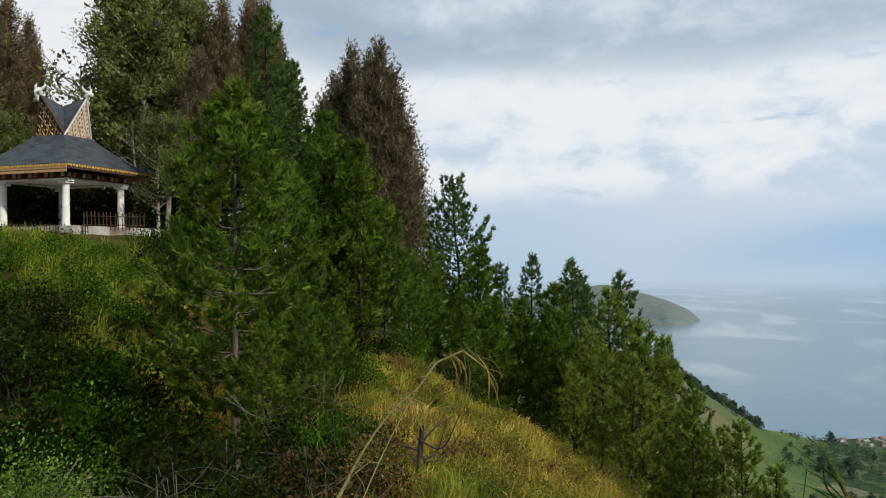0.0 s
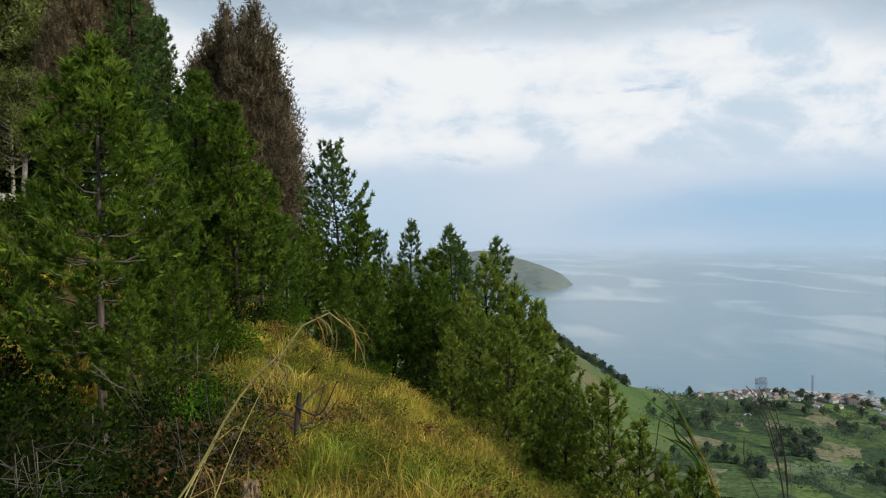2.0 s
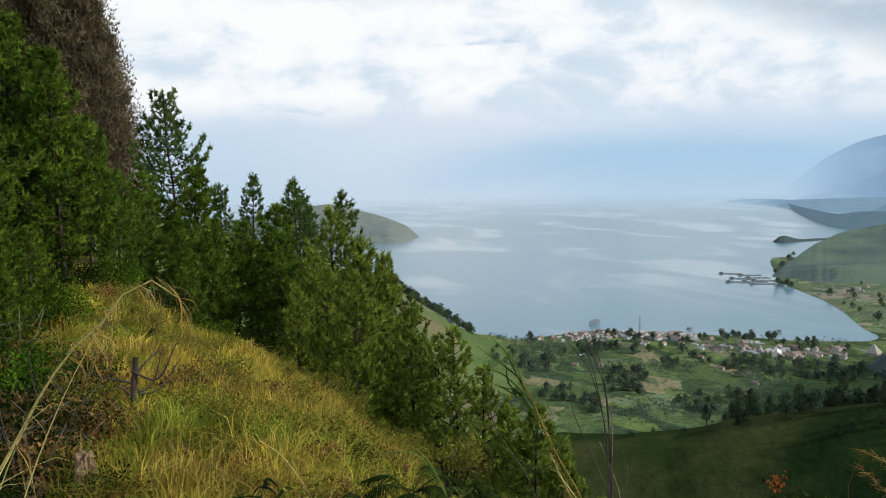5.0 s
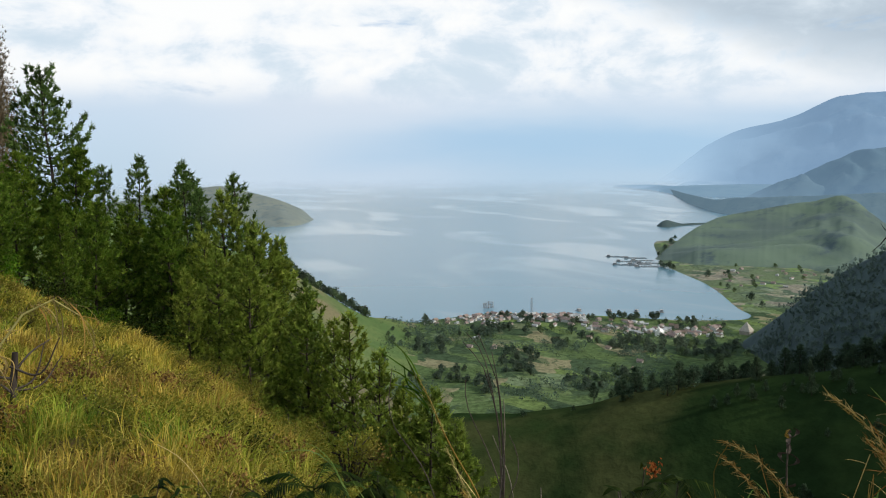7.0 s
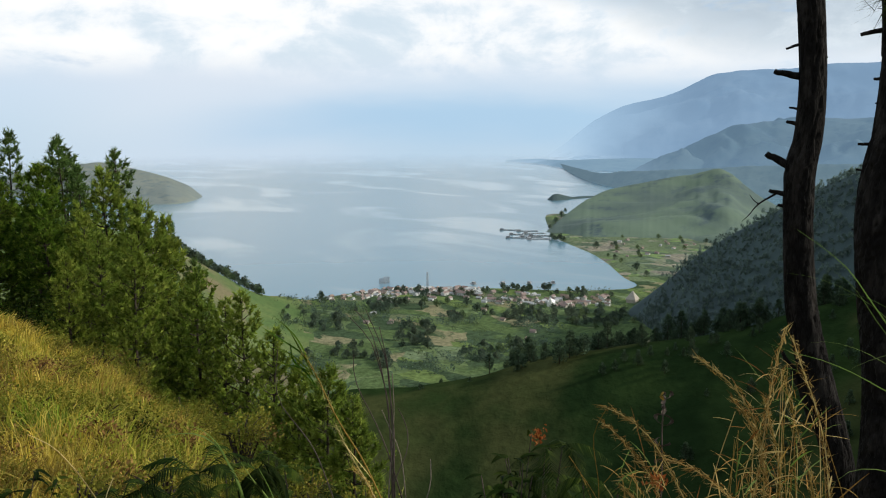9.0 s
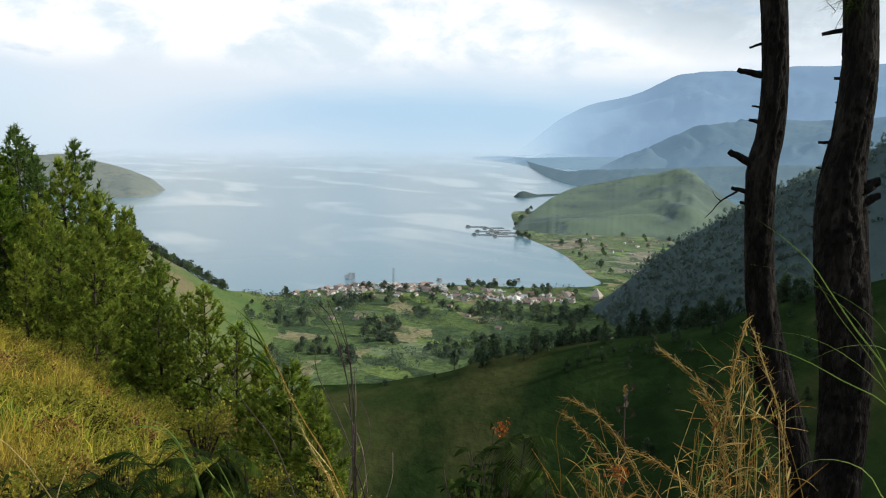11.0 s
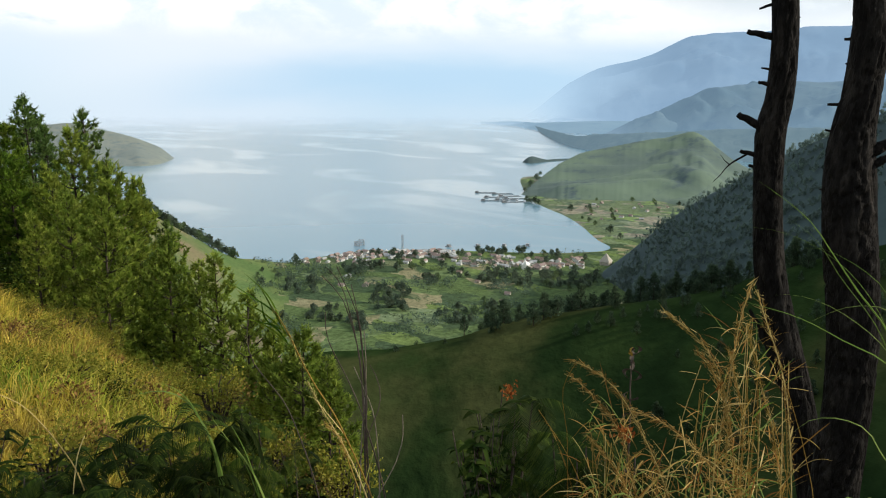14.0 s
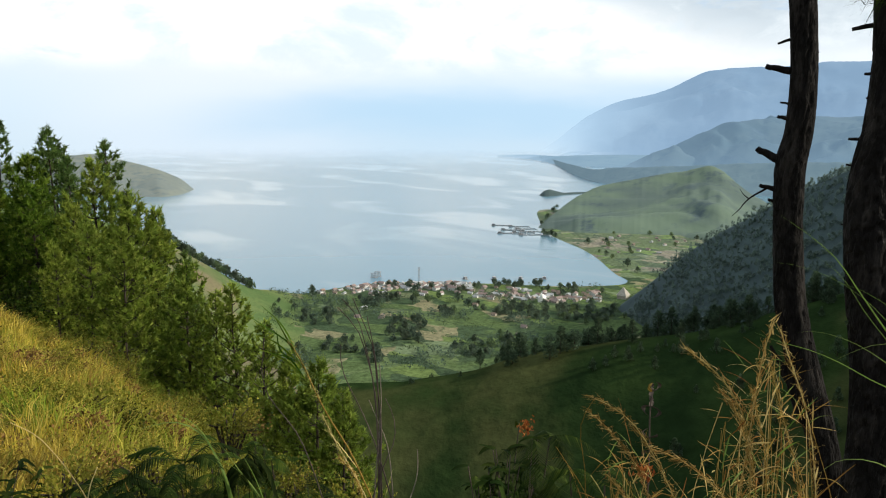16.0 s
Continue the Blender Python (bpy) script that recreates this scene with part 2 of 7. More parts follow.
M = {
    "soil": surface("hillside_earth", (0.055, 0.042, 0.018), (0.10, 0.075, 0.026), 0.5, 0.95, 7.0, 0.05, 0.0, c=(0.03, 0.045, 0.012)),
    # the valley hill's shade is put into its near-black base colour
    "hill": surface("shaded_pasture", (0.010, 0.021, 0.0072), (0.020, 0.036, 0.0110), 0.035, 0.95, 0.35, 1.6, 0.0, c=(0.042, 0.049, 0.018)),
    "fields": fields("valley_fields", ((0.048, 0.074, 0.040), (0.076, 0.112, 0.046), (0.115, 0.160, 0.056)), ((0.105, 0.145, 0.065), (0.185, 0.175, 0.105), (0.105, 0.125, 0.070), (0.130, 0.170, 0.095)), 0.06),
    # far plots muted towards grey, haze put into the palette
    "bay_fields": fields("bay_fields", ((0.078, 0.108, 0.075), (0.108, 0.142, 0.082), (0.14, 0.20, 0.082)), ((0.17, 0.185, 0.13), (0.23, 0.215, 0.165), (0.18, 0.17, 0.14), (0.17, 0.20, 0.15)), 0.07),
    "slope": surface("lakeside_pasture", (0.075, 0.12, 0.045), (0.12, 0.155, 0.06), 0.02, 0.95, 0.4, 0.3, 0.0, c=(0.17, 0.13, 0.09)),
    "bed": surface("lake_bed", (0.08, 0.1, 0.08), (0.1, 0.12, 0.1), 0.05, 0.9, 0.5),
    "water": water_mat(),
    # hill and headland grass tinted blue-grey in base colour to imitate haze
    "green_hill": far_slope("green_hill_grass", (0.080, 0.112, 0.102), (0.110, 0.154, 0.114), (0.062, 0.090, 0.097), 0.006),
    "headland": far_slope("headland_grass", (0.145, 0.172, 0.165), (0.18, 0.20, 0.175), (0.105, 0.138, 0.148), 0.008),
    # bluish base colour stands in for the haze before the wooded slopes
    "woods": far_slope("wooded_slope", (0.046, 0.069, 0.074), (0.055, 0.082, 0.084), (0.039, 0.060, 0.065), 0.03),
    # these four slopes emit a blue glow that imitates haze
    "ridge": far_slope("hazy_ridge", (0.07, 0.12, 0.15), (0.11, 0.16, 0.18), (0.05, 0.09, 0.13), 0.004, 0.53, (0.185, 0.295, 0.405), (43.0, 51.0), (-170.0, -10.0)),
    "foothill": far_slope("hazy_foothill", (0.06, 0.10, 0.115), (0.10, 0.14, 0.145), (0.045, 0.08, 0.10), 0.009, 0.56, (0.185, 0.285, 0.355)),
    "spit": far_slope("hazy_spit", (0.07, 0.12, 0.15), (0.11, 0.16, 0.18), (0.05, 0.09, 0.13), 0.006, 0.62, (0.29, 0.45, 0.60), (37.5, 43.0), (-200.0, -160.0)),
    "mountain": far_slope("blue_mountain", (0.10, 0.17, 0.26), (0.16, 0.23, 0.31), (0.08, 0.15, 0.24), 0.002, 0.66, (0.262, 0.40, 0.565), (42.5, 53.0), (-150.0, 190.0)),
    "bark": surface("pine_bark", (0.022, 0.017, 0.014), (0.055, 0.045, 0.037), 5.0, 0.95, 30.0, 0.05, 0.05, (1, 1, 0.25)),
    "bark_mid": surface("weathered_pine_bark", (0.07, 0.058, 0.048), (0.16, 0.135, 0.11), 5.0, 0.95, 30.0, 0.05, 0.05, (1, 1, 0.25)),
    "bark_grey": surface("grey_bark", (0.16, 0.14, 0.12), (0.30, 0.27, 0.23), 4.0, 0.9, 25.0, 0.02, 0.1, (1, 1, 0.3)),
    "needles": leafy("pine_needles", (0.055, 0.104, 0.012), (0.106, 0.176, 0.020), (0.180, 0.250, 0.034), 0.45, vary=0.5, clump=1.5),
    # lighter copy of the pine needles with sunlight put into the colour
    "needles_sun_painted": leafy("sunlit_pine_needles", (0.118, 0.172, 0.026), (0.205, 0.275, 0.044), (0.310, 0.370, 0.072), 0.52, vary=0.45, clump=1.5),
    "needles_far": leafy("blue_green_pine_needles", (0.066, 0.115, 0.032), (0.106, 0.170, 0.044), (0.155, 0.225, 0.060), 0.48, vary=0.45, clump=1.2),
    "pale_limb": surface("pale_grey_bark", (0.26, 0.23, 0.19), (0.40, 0.36, 0.30), 3.0, 0.9, 30.0, 0.005),
    "brown_spray": leafy("brown_conifer_spray", (0.120, 0.090, 0.054), (0.190, 0.146, 0.090), (0.265, 0.212, 0.138), 0.45, vary=0.6, clump=1.2),
    "leaves": leafy("broad_leaves", (0.095, 0.120, 0.034), (0.165, 0.190, 0.056), (0.255, 0.265, 0.09), 0.5, vary=0.75, clump=0.8),
    "bush": leafy("bush_leaves", (0.028, 0.080, 0.004), (0.065, 0.145, 0.008), (0.14, 0.21, 0.016), 0.4, vary=0.75, clump=1.6),
    # second, paler set of bush leaves, coloured as if the sun were on them
    "bright_bush": leafy("bright_bush_leaves", (0.075, 0.150, 0.018), (0.145, 0.240, 0.036), (0.260, 0.345, 0.075), 0.45, vary=0.6, clump=1.6),
    # fronds and shrub leaves darkened in base colour to imitate deep shade
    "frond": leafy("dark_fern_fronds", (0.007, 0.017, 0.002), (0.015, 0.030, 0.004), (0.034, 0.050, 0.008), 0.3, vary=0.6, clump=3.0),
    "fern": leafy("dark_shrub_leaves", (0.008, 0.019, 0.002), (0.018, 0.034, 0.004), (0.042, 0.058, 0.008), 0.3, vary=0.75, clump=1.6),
    "dry_grass": meadow_mat("dry_golden_grass", (0.21, 0.125, 0.03), (0.38, 0.292, 0.036), (0.53, 0.42, 0.09), (0.22, 0.25, 0.025)),
    "green_grass": meadow_mat("green_grass", (0.18, 0.16, 0.022), (0.20, 0.25, 0.025), (0.34, 0.33, 0.045), (0.11, 0.18, 0.017)),
}

# ---- land ----
LAKE = -150.0


def lattice(ix, iy, seed):
    h = np.sin(ix * 127.1 + iy * 311.7 + seed * 74.7) * 43758.5453
    return h - np.floor(h)


def vnoise(x, y, seed=0, octaves=4):
    """Smooth value noise, about -1 to 1, for arrays."""
    x, y = np.asarray(x, float), np.asarray(y, float)
    total, amp, norm = 0.0, 1.0, 0.0
    for o in range(octaves):
        xi, yi = np.floor(x), np.floor(y)
        fx, fy = x - xi, y - yi
        fx, fy = fx * fx * (3 - 2 * fx), fy * fy * (3 - 2 * fy)
        a, b = lattice(xi, yi, seed + o), lattice(xi + 1, yi, seed + o)
        c, d = lattice(xi, yi + 1, seed + o), lattice(xi + 1, yi + 1, seed + o)
        total = total + amp * ((a + (b - a) * fx) * (1 - fy) + (c + (d - c) * fx) * fy - 0.5)
        norm += amp * 0.5
        amp, x, y = amp * 0.5, x * 2.03 + 11.3, y * 2.03 + 7.7
    return total / norm


def sstep(a, b, v):
    u = np.clip((v - a) / (b - a), 0, 1)
    return u * u * (3 - 2 * u)


# height of the near ground along some bearings, at these distances
NEAR_R = (0, 3, 8, 14, 22, 32, 45, 70, 140)
LEVEL = (0, 0, 0.2, 0.5, 1, 2, 3, 4, 8)
NEAR = {
    -180: LEVEL,
    -60: (0, 0.2, 0.3, 0.5, 1, 2, 3, 4, 8),
    -28: (0, -0.5, -1.8, -2.4, -1.0, 1.4, 3.0, 4, 8),
    -15: (0, -0.5, -1.9, -2.9, -3.3, -0.8, 2.3, 4, 6),
    -5: (0, -0.5, -1.2, -1.5, -1.3, -1.6, -2.2, -4, -16),
    5: (0, -0.5, -1.1, -1.9, -3.0, -5.5, -10, -20, -60),
    11: (0, -0.5, -1.35, -2.55, -4.75, -9.0, -14.8, -28, -74),
    15: (0, -0.5, -1.75, -3.3, -6.3, -11.5, -18, -34, -85),
    25: (0, -0.6, -3.6, -7.5, -12, -18, -26, -44, -100),
    40: (0, -0.7, -4.5, -9, -15, -22, -30, -50, -105),
    60: (0, -0.6, -3.0, -6.5, -11, -17, -25, -44, -90),
    95: (0, -0.2, -0.8, -1.6, -3, -5, -8, -14, -30),
    180: LEVEL,
}
CREST_AZ = (-10, 10, 22, 27.6, 32.6, 38, 44, 52, 57, 60.7, 64.4, 80)
CREST_EL = (-6, -14, -19.3, -18.6, -18.3, -17.2, -15.6, -13.8, -12.3, -10.8, -9.4, -4)
FLANK_AZ = (-30, 0, 10, 16.2, 19.5, 21, 22.1, 23.7, 25)
FLANK_H = (150, 120, 90, 61, 33, 18.6, 12.7, 4, 0)
SHORE_AZ = (-30, 16, 24.9, 27.7, 31, 34, 38, 44, 48, 49.1, 75)
SHORE_R = (690, 650, 706, 731, 755, 755, 752, 747, 767, 800, 800)
BAY_AZ = (41.3, 42.0, 42.3, 43.5, 45.1, 46.3, 46.9, 47.6, 48.7, 49.3, 75)
BAY_R = (1500, 1190, 1120, 1050, 978, 900, 848, 811, 789, 765, 700)

AZ = np.concatenate([np.arange(-180, -36, 4.0), np.arange(-36, 72, 0.36), np.arange(72, 181, 4.0)])
AZ[-1] = 180
RR = np.concatenate([[0.0005], np.geomspace(0.4, 560, 190), np.arange(568, 1160, 8.0), np.geomspace(1185, 1500, 8)])


def build_heights():
    keys = np.array(list(NEAR))
    table = np.array(list(NEAR.values()))
    a, r = np.meshgrid(AZ, RR, indexing="ij")
    # near ground, eased between the bearings
    j = np.clip(np.searchsorted(keys, a, side="right") - 1, 0, len(keys) - 2)
    u = sstep(0, 1, (a - keys[j]) / (keys[j + 1] - keys[j]))
    rc = np.clip(r, 0, 140)
    i = np.clip(np.searchsorted(NEAR_R, rc, side="right") - 1, 0, len(NEAR_R) - 2)
    nr = np.array(NEAR_R)
    v = (rc - nr[i]) / (nr[i + 1] - nr[i])
    lo = table[j, i] * (1 - v) + table[j, i + 1] * v
    hi = table[j + 1, i] * (1 - v) + table[j + 1, i + 1] * v
    near = lo * (1 - u) + hi * u
    # the pasture hill across the valley
    crest = 1.6 + 250 * np.tan(np.radians(np.interp(a, CREST_AZ, CREST_EL)))
    hill = np.where(r < 250, crest - 44 * (np.maximum(250 - r, 0) / 90) ** 1.25, crest - 0.47 * np.maximum(r - 250, 0) ** 2 / (np.maximum(r - 250, 0) + 9))
    # the valley floor, running down to the shore
    shore = np.interp(a, SHORE_AZ, SHORE_R)
    floor = -150 + 12 * np.clip((shore - r) / 320, -1.2, 1.3) + 1.2 * np.tanh((shore - r) / 6)
    x, y = r * np.sin(np.radians(a)), r * np.cos(np.radians(a))
    floor = floor + 2.5 * vnoise(x / 90, y / 90, 3) * sstep(10, 90, shore - r)
    flank_r = shore - 45
    floor = floor + np.where(r < flank_r, np.interp(a, FLANK_AZ, FLANK_H) * sstep(380, 640, r), np.interp(a, FLANK_AZ, FLANK_H) * (1 - sstep(0, 130, r - flank_r)))
    bay = np.interp(a, BAY_AZ, BAY_R)
    land = -150 + np.clip((r - bay) / 12, -4, 1.2) + 1.5 * sstep(0, 200, r - bay)
    floor = np.where((a > 41.3) & (a < 76), np.maximum(floor, np.where(r < 1500, land, -156)), floor)
    far = np.maximum(hill, np.maximum(floor, -158))
    z = np.where(r < 140, near, far)
    z = near * (1 - sstep(110, 175, r)) + far * sstep(110, 175, r)
    # behind and beside the view the hills just go on
    side = np.maximum(sstep(-24, -44, a), sstep(74, 95, a))
    z = z * (1 - side) + np.where(r < 140, near, np.interp(a, (-180, -60, 95, 180), (8, 8, -20, 8))) * side
    for n in range(3):
        z[:, 1:-1] = (z[:, :-2] + 2 * z[:, 1:-1] + z[:, 2:]) / 4
        z[1:-1] = (z[:-2] + 2 * z[1:-1] + z[2:]) / 4
    z = z + 0.30 * vnoise(x / 2.6, y / 2.6, 15, 3) * sstep(5, 9, r) * (1 - sstep(30, 60, r))
    z = z + np.clip(r * 0.02, 0.0, 1.0) * 0.35 * vnoise(x / 4.5, y / 4.5, 5) * sstep(1.5, 6, r) * (1 - sstep(60, 120, r))
    far = sstep(90, 200, r) * (1 - sstep(300, 420, r))
    z = z + far * (3.2 * vnoise(x / 42, y / 42, 6, 5) - 2.2 * np.abs(vnoise(x / 70 + 3, y / 70, 16, 4)))
    return z


HEIGHT = build_heights()


def ground_z(x, y):
    a, r = math.degrees(math.atan2(x, y)), math.hypot(x, y)
    i = min(max(int(np.searchsorted(AZ, a)) - 1, 0), len(AZ) - 2)
    j = min(max(int(np.searchsorted(RR, r)) - 1, 0), len(RR) - 2)
    u = (a - AZ[i]) / (AZ[i + 1] - AZ[i])
    v = min(max((r - RR[j]) / (RR[j + 1] - RR[j]), 0), 1)
    return float((HEIGHT[i, j] * (1 - v) + HEIGHT[i, j + 1] * v) * (1 - u) + (HEIGHT[i + 1, j] * (1 - v) + HEIGHT[i + 1, j + 1] * v) * u)


def mesh_from(name, verts, faces, mats, smooth=False, index=None):
    me = bpy.data.meshes.new(name)
    verts, faces = np.asarray(verts, np.float32), np.asarray(faces, np.int32)
    n = faces.shape[1]
    me.vertices.add(len(verts))
    me.vertices.foreach_set("co", verts.ravel())
    me.loops.add(faces.size)
    me.loops.foreach_set("vertex_index", faces.ravel())
    me.polygons.add(len(faces))
    me.polygons.foreach_set("loop_start", np.arange(0, faces.size, n, dtype=np.int32))
    if index is not None:
        me.polygons.foreach_set("material_index", np.asarray(index, np.int32))
    me.update(calc_edges=True)
    me.validate()
    for m in (mats if isinstance(mats, (list, tuple)) else [mats]):
        me.materials.append(m)
    if smooth:
        me.shade_smooth()
    return me


def grid_faces(na, nb):
    i = np.arange(na - 1)[:, None] * nb + np.arange(nb - 1)[None, :]
    return np.stack([i, i + 1, i + nb + 1, i + nb], -1).reshape(-1, 4)


def build_ground():
    a, r = np.meshgrid(np.radians(AZ), RR, indexing="ij")
    v = np.stack([r * np.sin(a), r * np.cos(a), HEIGHT], -1).reshape(-1, 3)
    f = grid_faces(len(AZ), len(RR))[:, ::-1]
    mid_a = np.degrees(a.reshape(-1)[f].mean(1))
    mid_r, mid_z = r.reshape(-1)[f].mean(1), HEIGHT.reshape(-1)[f].mean(1)
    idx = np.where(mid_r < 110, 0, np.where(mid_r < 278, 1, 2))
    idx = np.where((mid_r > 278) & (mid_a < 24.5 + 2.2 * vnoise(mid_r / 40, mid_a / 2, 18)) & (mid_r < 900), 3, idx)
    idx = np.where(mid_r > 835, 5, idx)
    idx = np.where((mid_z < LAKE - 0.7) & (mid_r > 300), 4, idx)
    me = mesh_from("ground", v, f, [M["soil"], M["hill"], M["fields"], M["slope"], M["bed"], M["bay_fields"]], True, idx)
    # close the middle under the camera
    ob = tagged(new("ground", me), "steep grassy hillside falling to farmed valley floor", "ground", kind="structure")
    return ob


build_ground()


def build_lake():
    a = np.radians(np.arange(-32, 76, 1.0))
    r = np.array([560, 700, 900, 1300, 2000, 3200, 4900.0])
    A, R = np.meshgrid(a, r, indexing="ij")
    v = np.stack([R * np.sin(A), R * np.cos(A), np.full_like(A, LAKE)], -1).reshape(-1, 3)
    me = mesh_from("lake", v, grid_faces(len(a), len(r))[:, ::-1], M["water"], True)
    tagged(new("lake", me), "calm pale blue lake reflecting clouds, with lighter streaks painted in", "lake", kind="structure")


build_lake()


def ridge(name, label, mat, crest, foot, back, rough, seed, tall=60.0, kind="structure", na=160, nb=40, foot_z=LAKE - 4, bow=0.8, cat="hill"):
    """A hill: crest is rows of bearing, elevation angle and distance; foot and back, the distances of its feet before and behind the crest."""
    c = np.array(crest, float)
    az = np.linspace(c[0, 0], c[-1, 0], na)
    r = np.interp(az, c[:, 0], c[:, 2])
    z = 1.6 + r * np.tan(np.radians(np.interp(az, c[:, 0], c[:, 1])))
    soft = np.hanning(max(5, na // 14) | 1)
    pad = len(soft) // 2
    r, z = (np.convolve(np.pad(q, pad, "edge"), soft / soft.sum(), "valid") for q in (r, z))
    z = z + 0.012 * rough * vnoise(az * 5.0, az * 0 + 0.5, seed + 2, 4)
    s = np.linspace(-1, 1, nb)
    A, S = np.meshgrid(az, s, indexing="ij")
    Rc, Zc = r[:, None], z[:, None]
    reach = np.maximum(np.tanh(1.15 * (Zc - foot_z) / tall), 0.06)
    R = Rc + np.where(S < 0, S * foot, S * back) * reach
    h = (1 - np.abs(S)) ** bow
    X, Y = R * np.sin(np.radians(A)), R * np.cos(np.radians(A))
    size = foot * 0.55
    U, V = 0.8 * X + 0.6 * Y, 0.8 * Y - 0.6 * X
    U, V = U + size * 0.5 * vnoise(V / size, U / size, seed + 5, 2), V + size * 0.5 * vnoise(U / size, V / size, seed + 6, 2)
    n = vnoise(U / size, V / size, seed, 6) * 0.6 + 0.6 * (np.abs(vnoise(U / size * 1.6, V / size * 1.6, seed + 9, 4)) - 0.3)
    Z = foot_z + (Zc - foot_z) * h + rough * n * (0.15 + np.sin(np.pi * np.clip(h, 0, 1)) * 0.85) * sstep(foot_z, foot_z + 20, Zc) * reach ** 2.2
    v = np.stack([X, Y, Z], -1).reshape(-1, 3)
    me = mesh_from(name, v, grid_faces(na, nb)[:, ::-1], mat, True)
    return tagged(new(name, me), label, cat, kind=kind)


ridge("headland", "green grassy headland sloping into the lake, tinted as by haze", M["headland"],
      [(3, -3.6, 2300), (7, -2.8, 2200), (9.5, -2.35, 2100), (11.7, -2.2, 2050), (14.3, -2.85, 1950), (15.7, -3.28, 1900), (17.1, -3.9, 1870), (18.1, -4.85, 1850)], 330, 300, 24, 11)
ridge("green_hill", "rounded green grassy hill beside the lake, tinted as by haze", M["green_hill"],
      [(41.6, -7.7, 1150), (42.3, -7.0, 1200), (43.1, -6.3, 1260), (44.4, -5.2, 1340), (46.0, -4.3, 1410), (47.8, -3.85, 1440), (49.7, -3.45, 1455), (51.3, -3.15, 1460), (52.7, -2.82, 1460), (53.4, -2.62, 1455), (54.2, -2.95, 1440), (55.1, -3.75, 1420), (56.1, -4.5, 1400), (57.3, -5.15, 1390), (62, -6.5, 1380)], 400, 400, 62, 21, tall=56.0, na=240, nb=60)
# crest beyond bearing 67 is unseen, added to keep sun off the pasture
ridge("dark_hillside", "dark wooded hillside above the bay with an unseen shade-casting ridge", M["woods"],
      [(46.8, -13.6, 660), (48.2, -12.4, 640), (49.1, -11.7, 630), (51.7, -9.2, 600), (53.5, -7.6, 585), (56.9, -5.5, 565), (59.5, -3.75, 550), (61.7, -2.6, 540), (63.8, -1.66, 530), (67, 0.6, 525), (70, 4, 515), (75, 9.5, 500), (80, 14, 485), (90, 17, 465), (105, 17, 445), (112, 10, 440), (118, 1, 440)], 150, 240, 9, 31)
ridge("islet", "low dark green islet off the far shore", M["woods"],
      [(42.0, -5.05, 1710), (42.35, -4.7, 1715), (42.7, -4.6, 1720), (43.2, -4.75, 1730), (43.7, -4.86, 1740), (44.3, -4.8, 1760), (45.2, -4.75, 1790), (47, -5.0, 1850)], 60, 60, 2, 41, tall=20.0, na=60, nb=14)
ridge("spit", "low spit across the lake with blue-grey glow painted as haze", M["spit"],
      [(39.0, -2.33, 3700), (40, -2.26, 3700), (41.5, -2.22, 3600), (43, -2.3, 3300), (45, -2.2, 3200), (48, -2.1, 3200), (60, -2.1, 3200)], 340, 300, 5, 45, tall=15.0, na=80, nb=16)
ridge("hazy_ridge", "wooded ridge behind the lake with glow painted as haze", M["ridge"],
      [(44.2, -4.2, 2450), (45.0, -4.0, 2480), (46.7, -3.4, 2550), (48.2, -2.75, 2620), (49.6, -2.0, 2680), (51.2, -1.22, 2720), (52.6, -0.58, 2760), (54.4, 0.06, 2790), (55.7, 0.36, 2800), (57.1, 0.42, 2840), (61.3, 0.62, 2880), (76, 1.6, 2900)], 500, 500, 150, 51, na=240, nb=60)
ridge("mountain", "steep mountain flank with blue glow painted as haze", M["mountain"],
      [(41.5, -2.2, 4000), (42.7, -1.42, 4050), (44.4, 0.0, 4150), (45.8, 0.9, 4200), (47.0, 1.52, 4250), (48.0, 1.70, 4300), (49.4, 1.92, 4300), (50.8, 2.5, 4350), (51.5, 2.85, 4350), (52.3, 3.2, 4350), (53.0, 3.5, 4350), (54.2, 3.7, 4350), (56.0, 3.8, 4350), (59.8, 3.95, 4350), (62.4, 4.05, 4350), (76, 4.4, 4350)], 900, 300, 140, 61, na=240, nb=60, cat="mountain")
ridge("foothill", "low wooded shore below the ridge with glow painted as haze", M["foothill"],
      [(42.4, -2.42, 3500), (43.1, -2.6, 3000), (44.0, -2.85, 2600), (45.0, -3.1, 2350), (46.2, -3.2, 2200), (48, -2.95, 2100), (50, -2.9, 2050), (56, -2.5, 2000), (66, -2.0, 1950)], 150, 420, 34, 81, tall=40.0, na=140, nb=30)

# ---- trees ----
rng = np.random.default_rng(7)


def part(name, me, parent, label="", at=None):
    ob = new(name, me)
    ob.parent = parent
    if at is not None:
        ob.matrix_basis = at
    return tagged(ob, label)


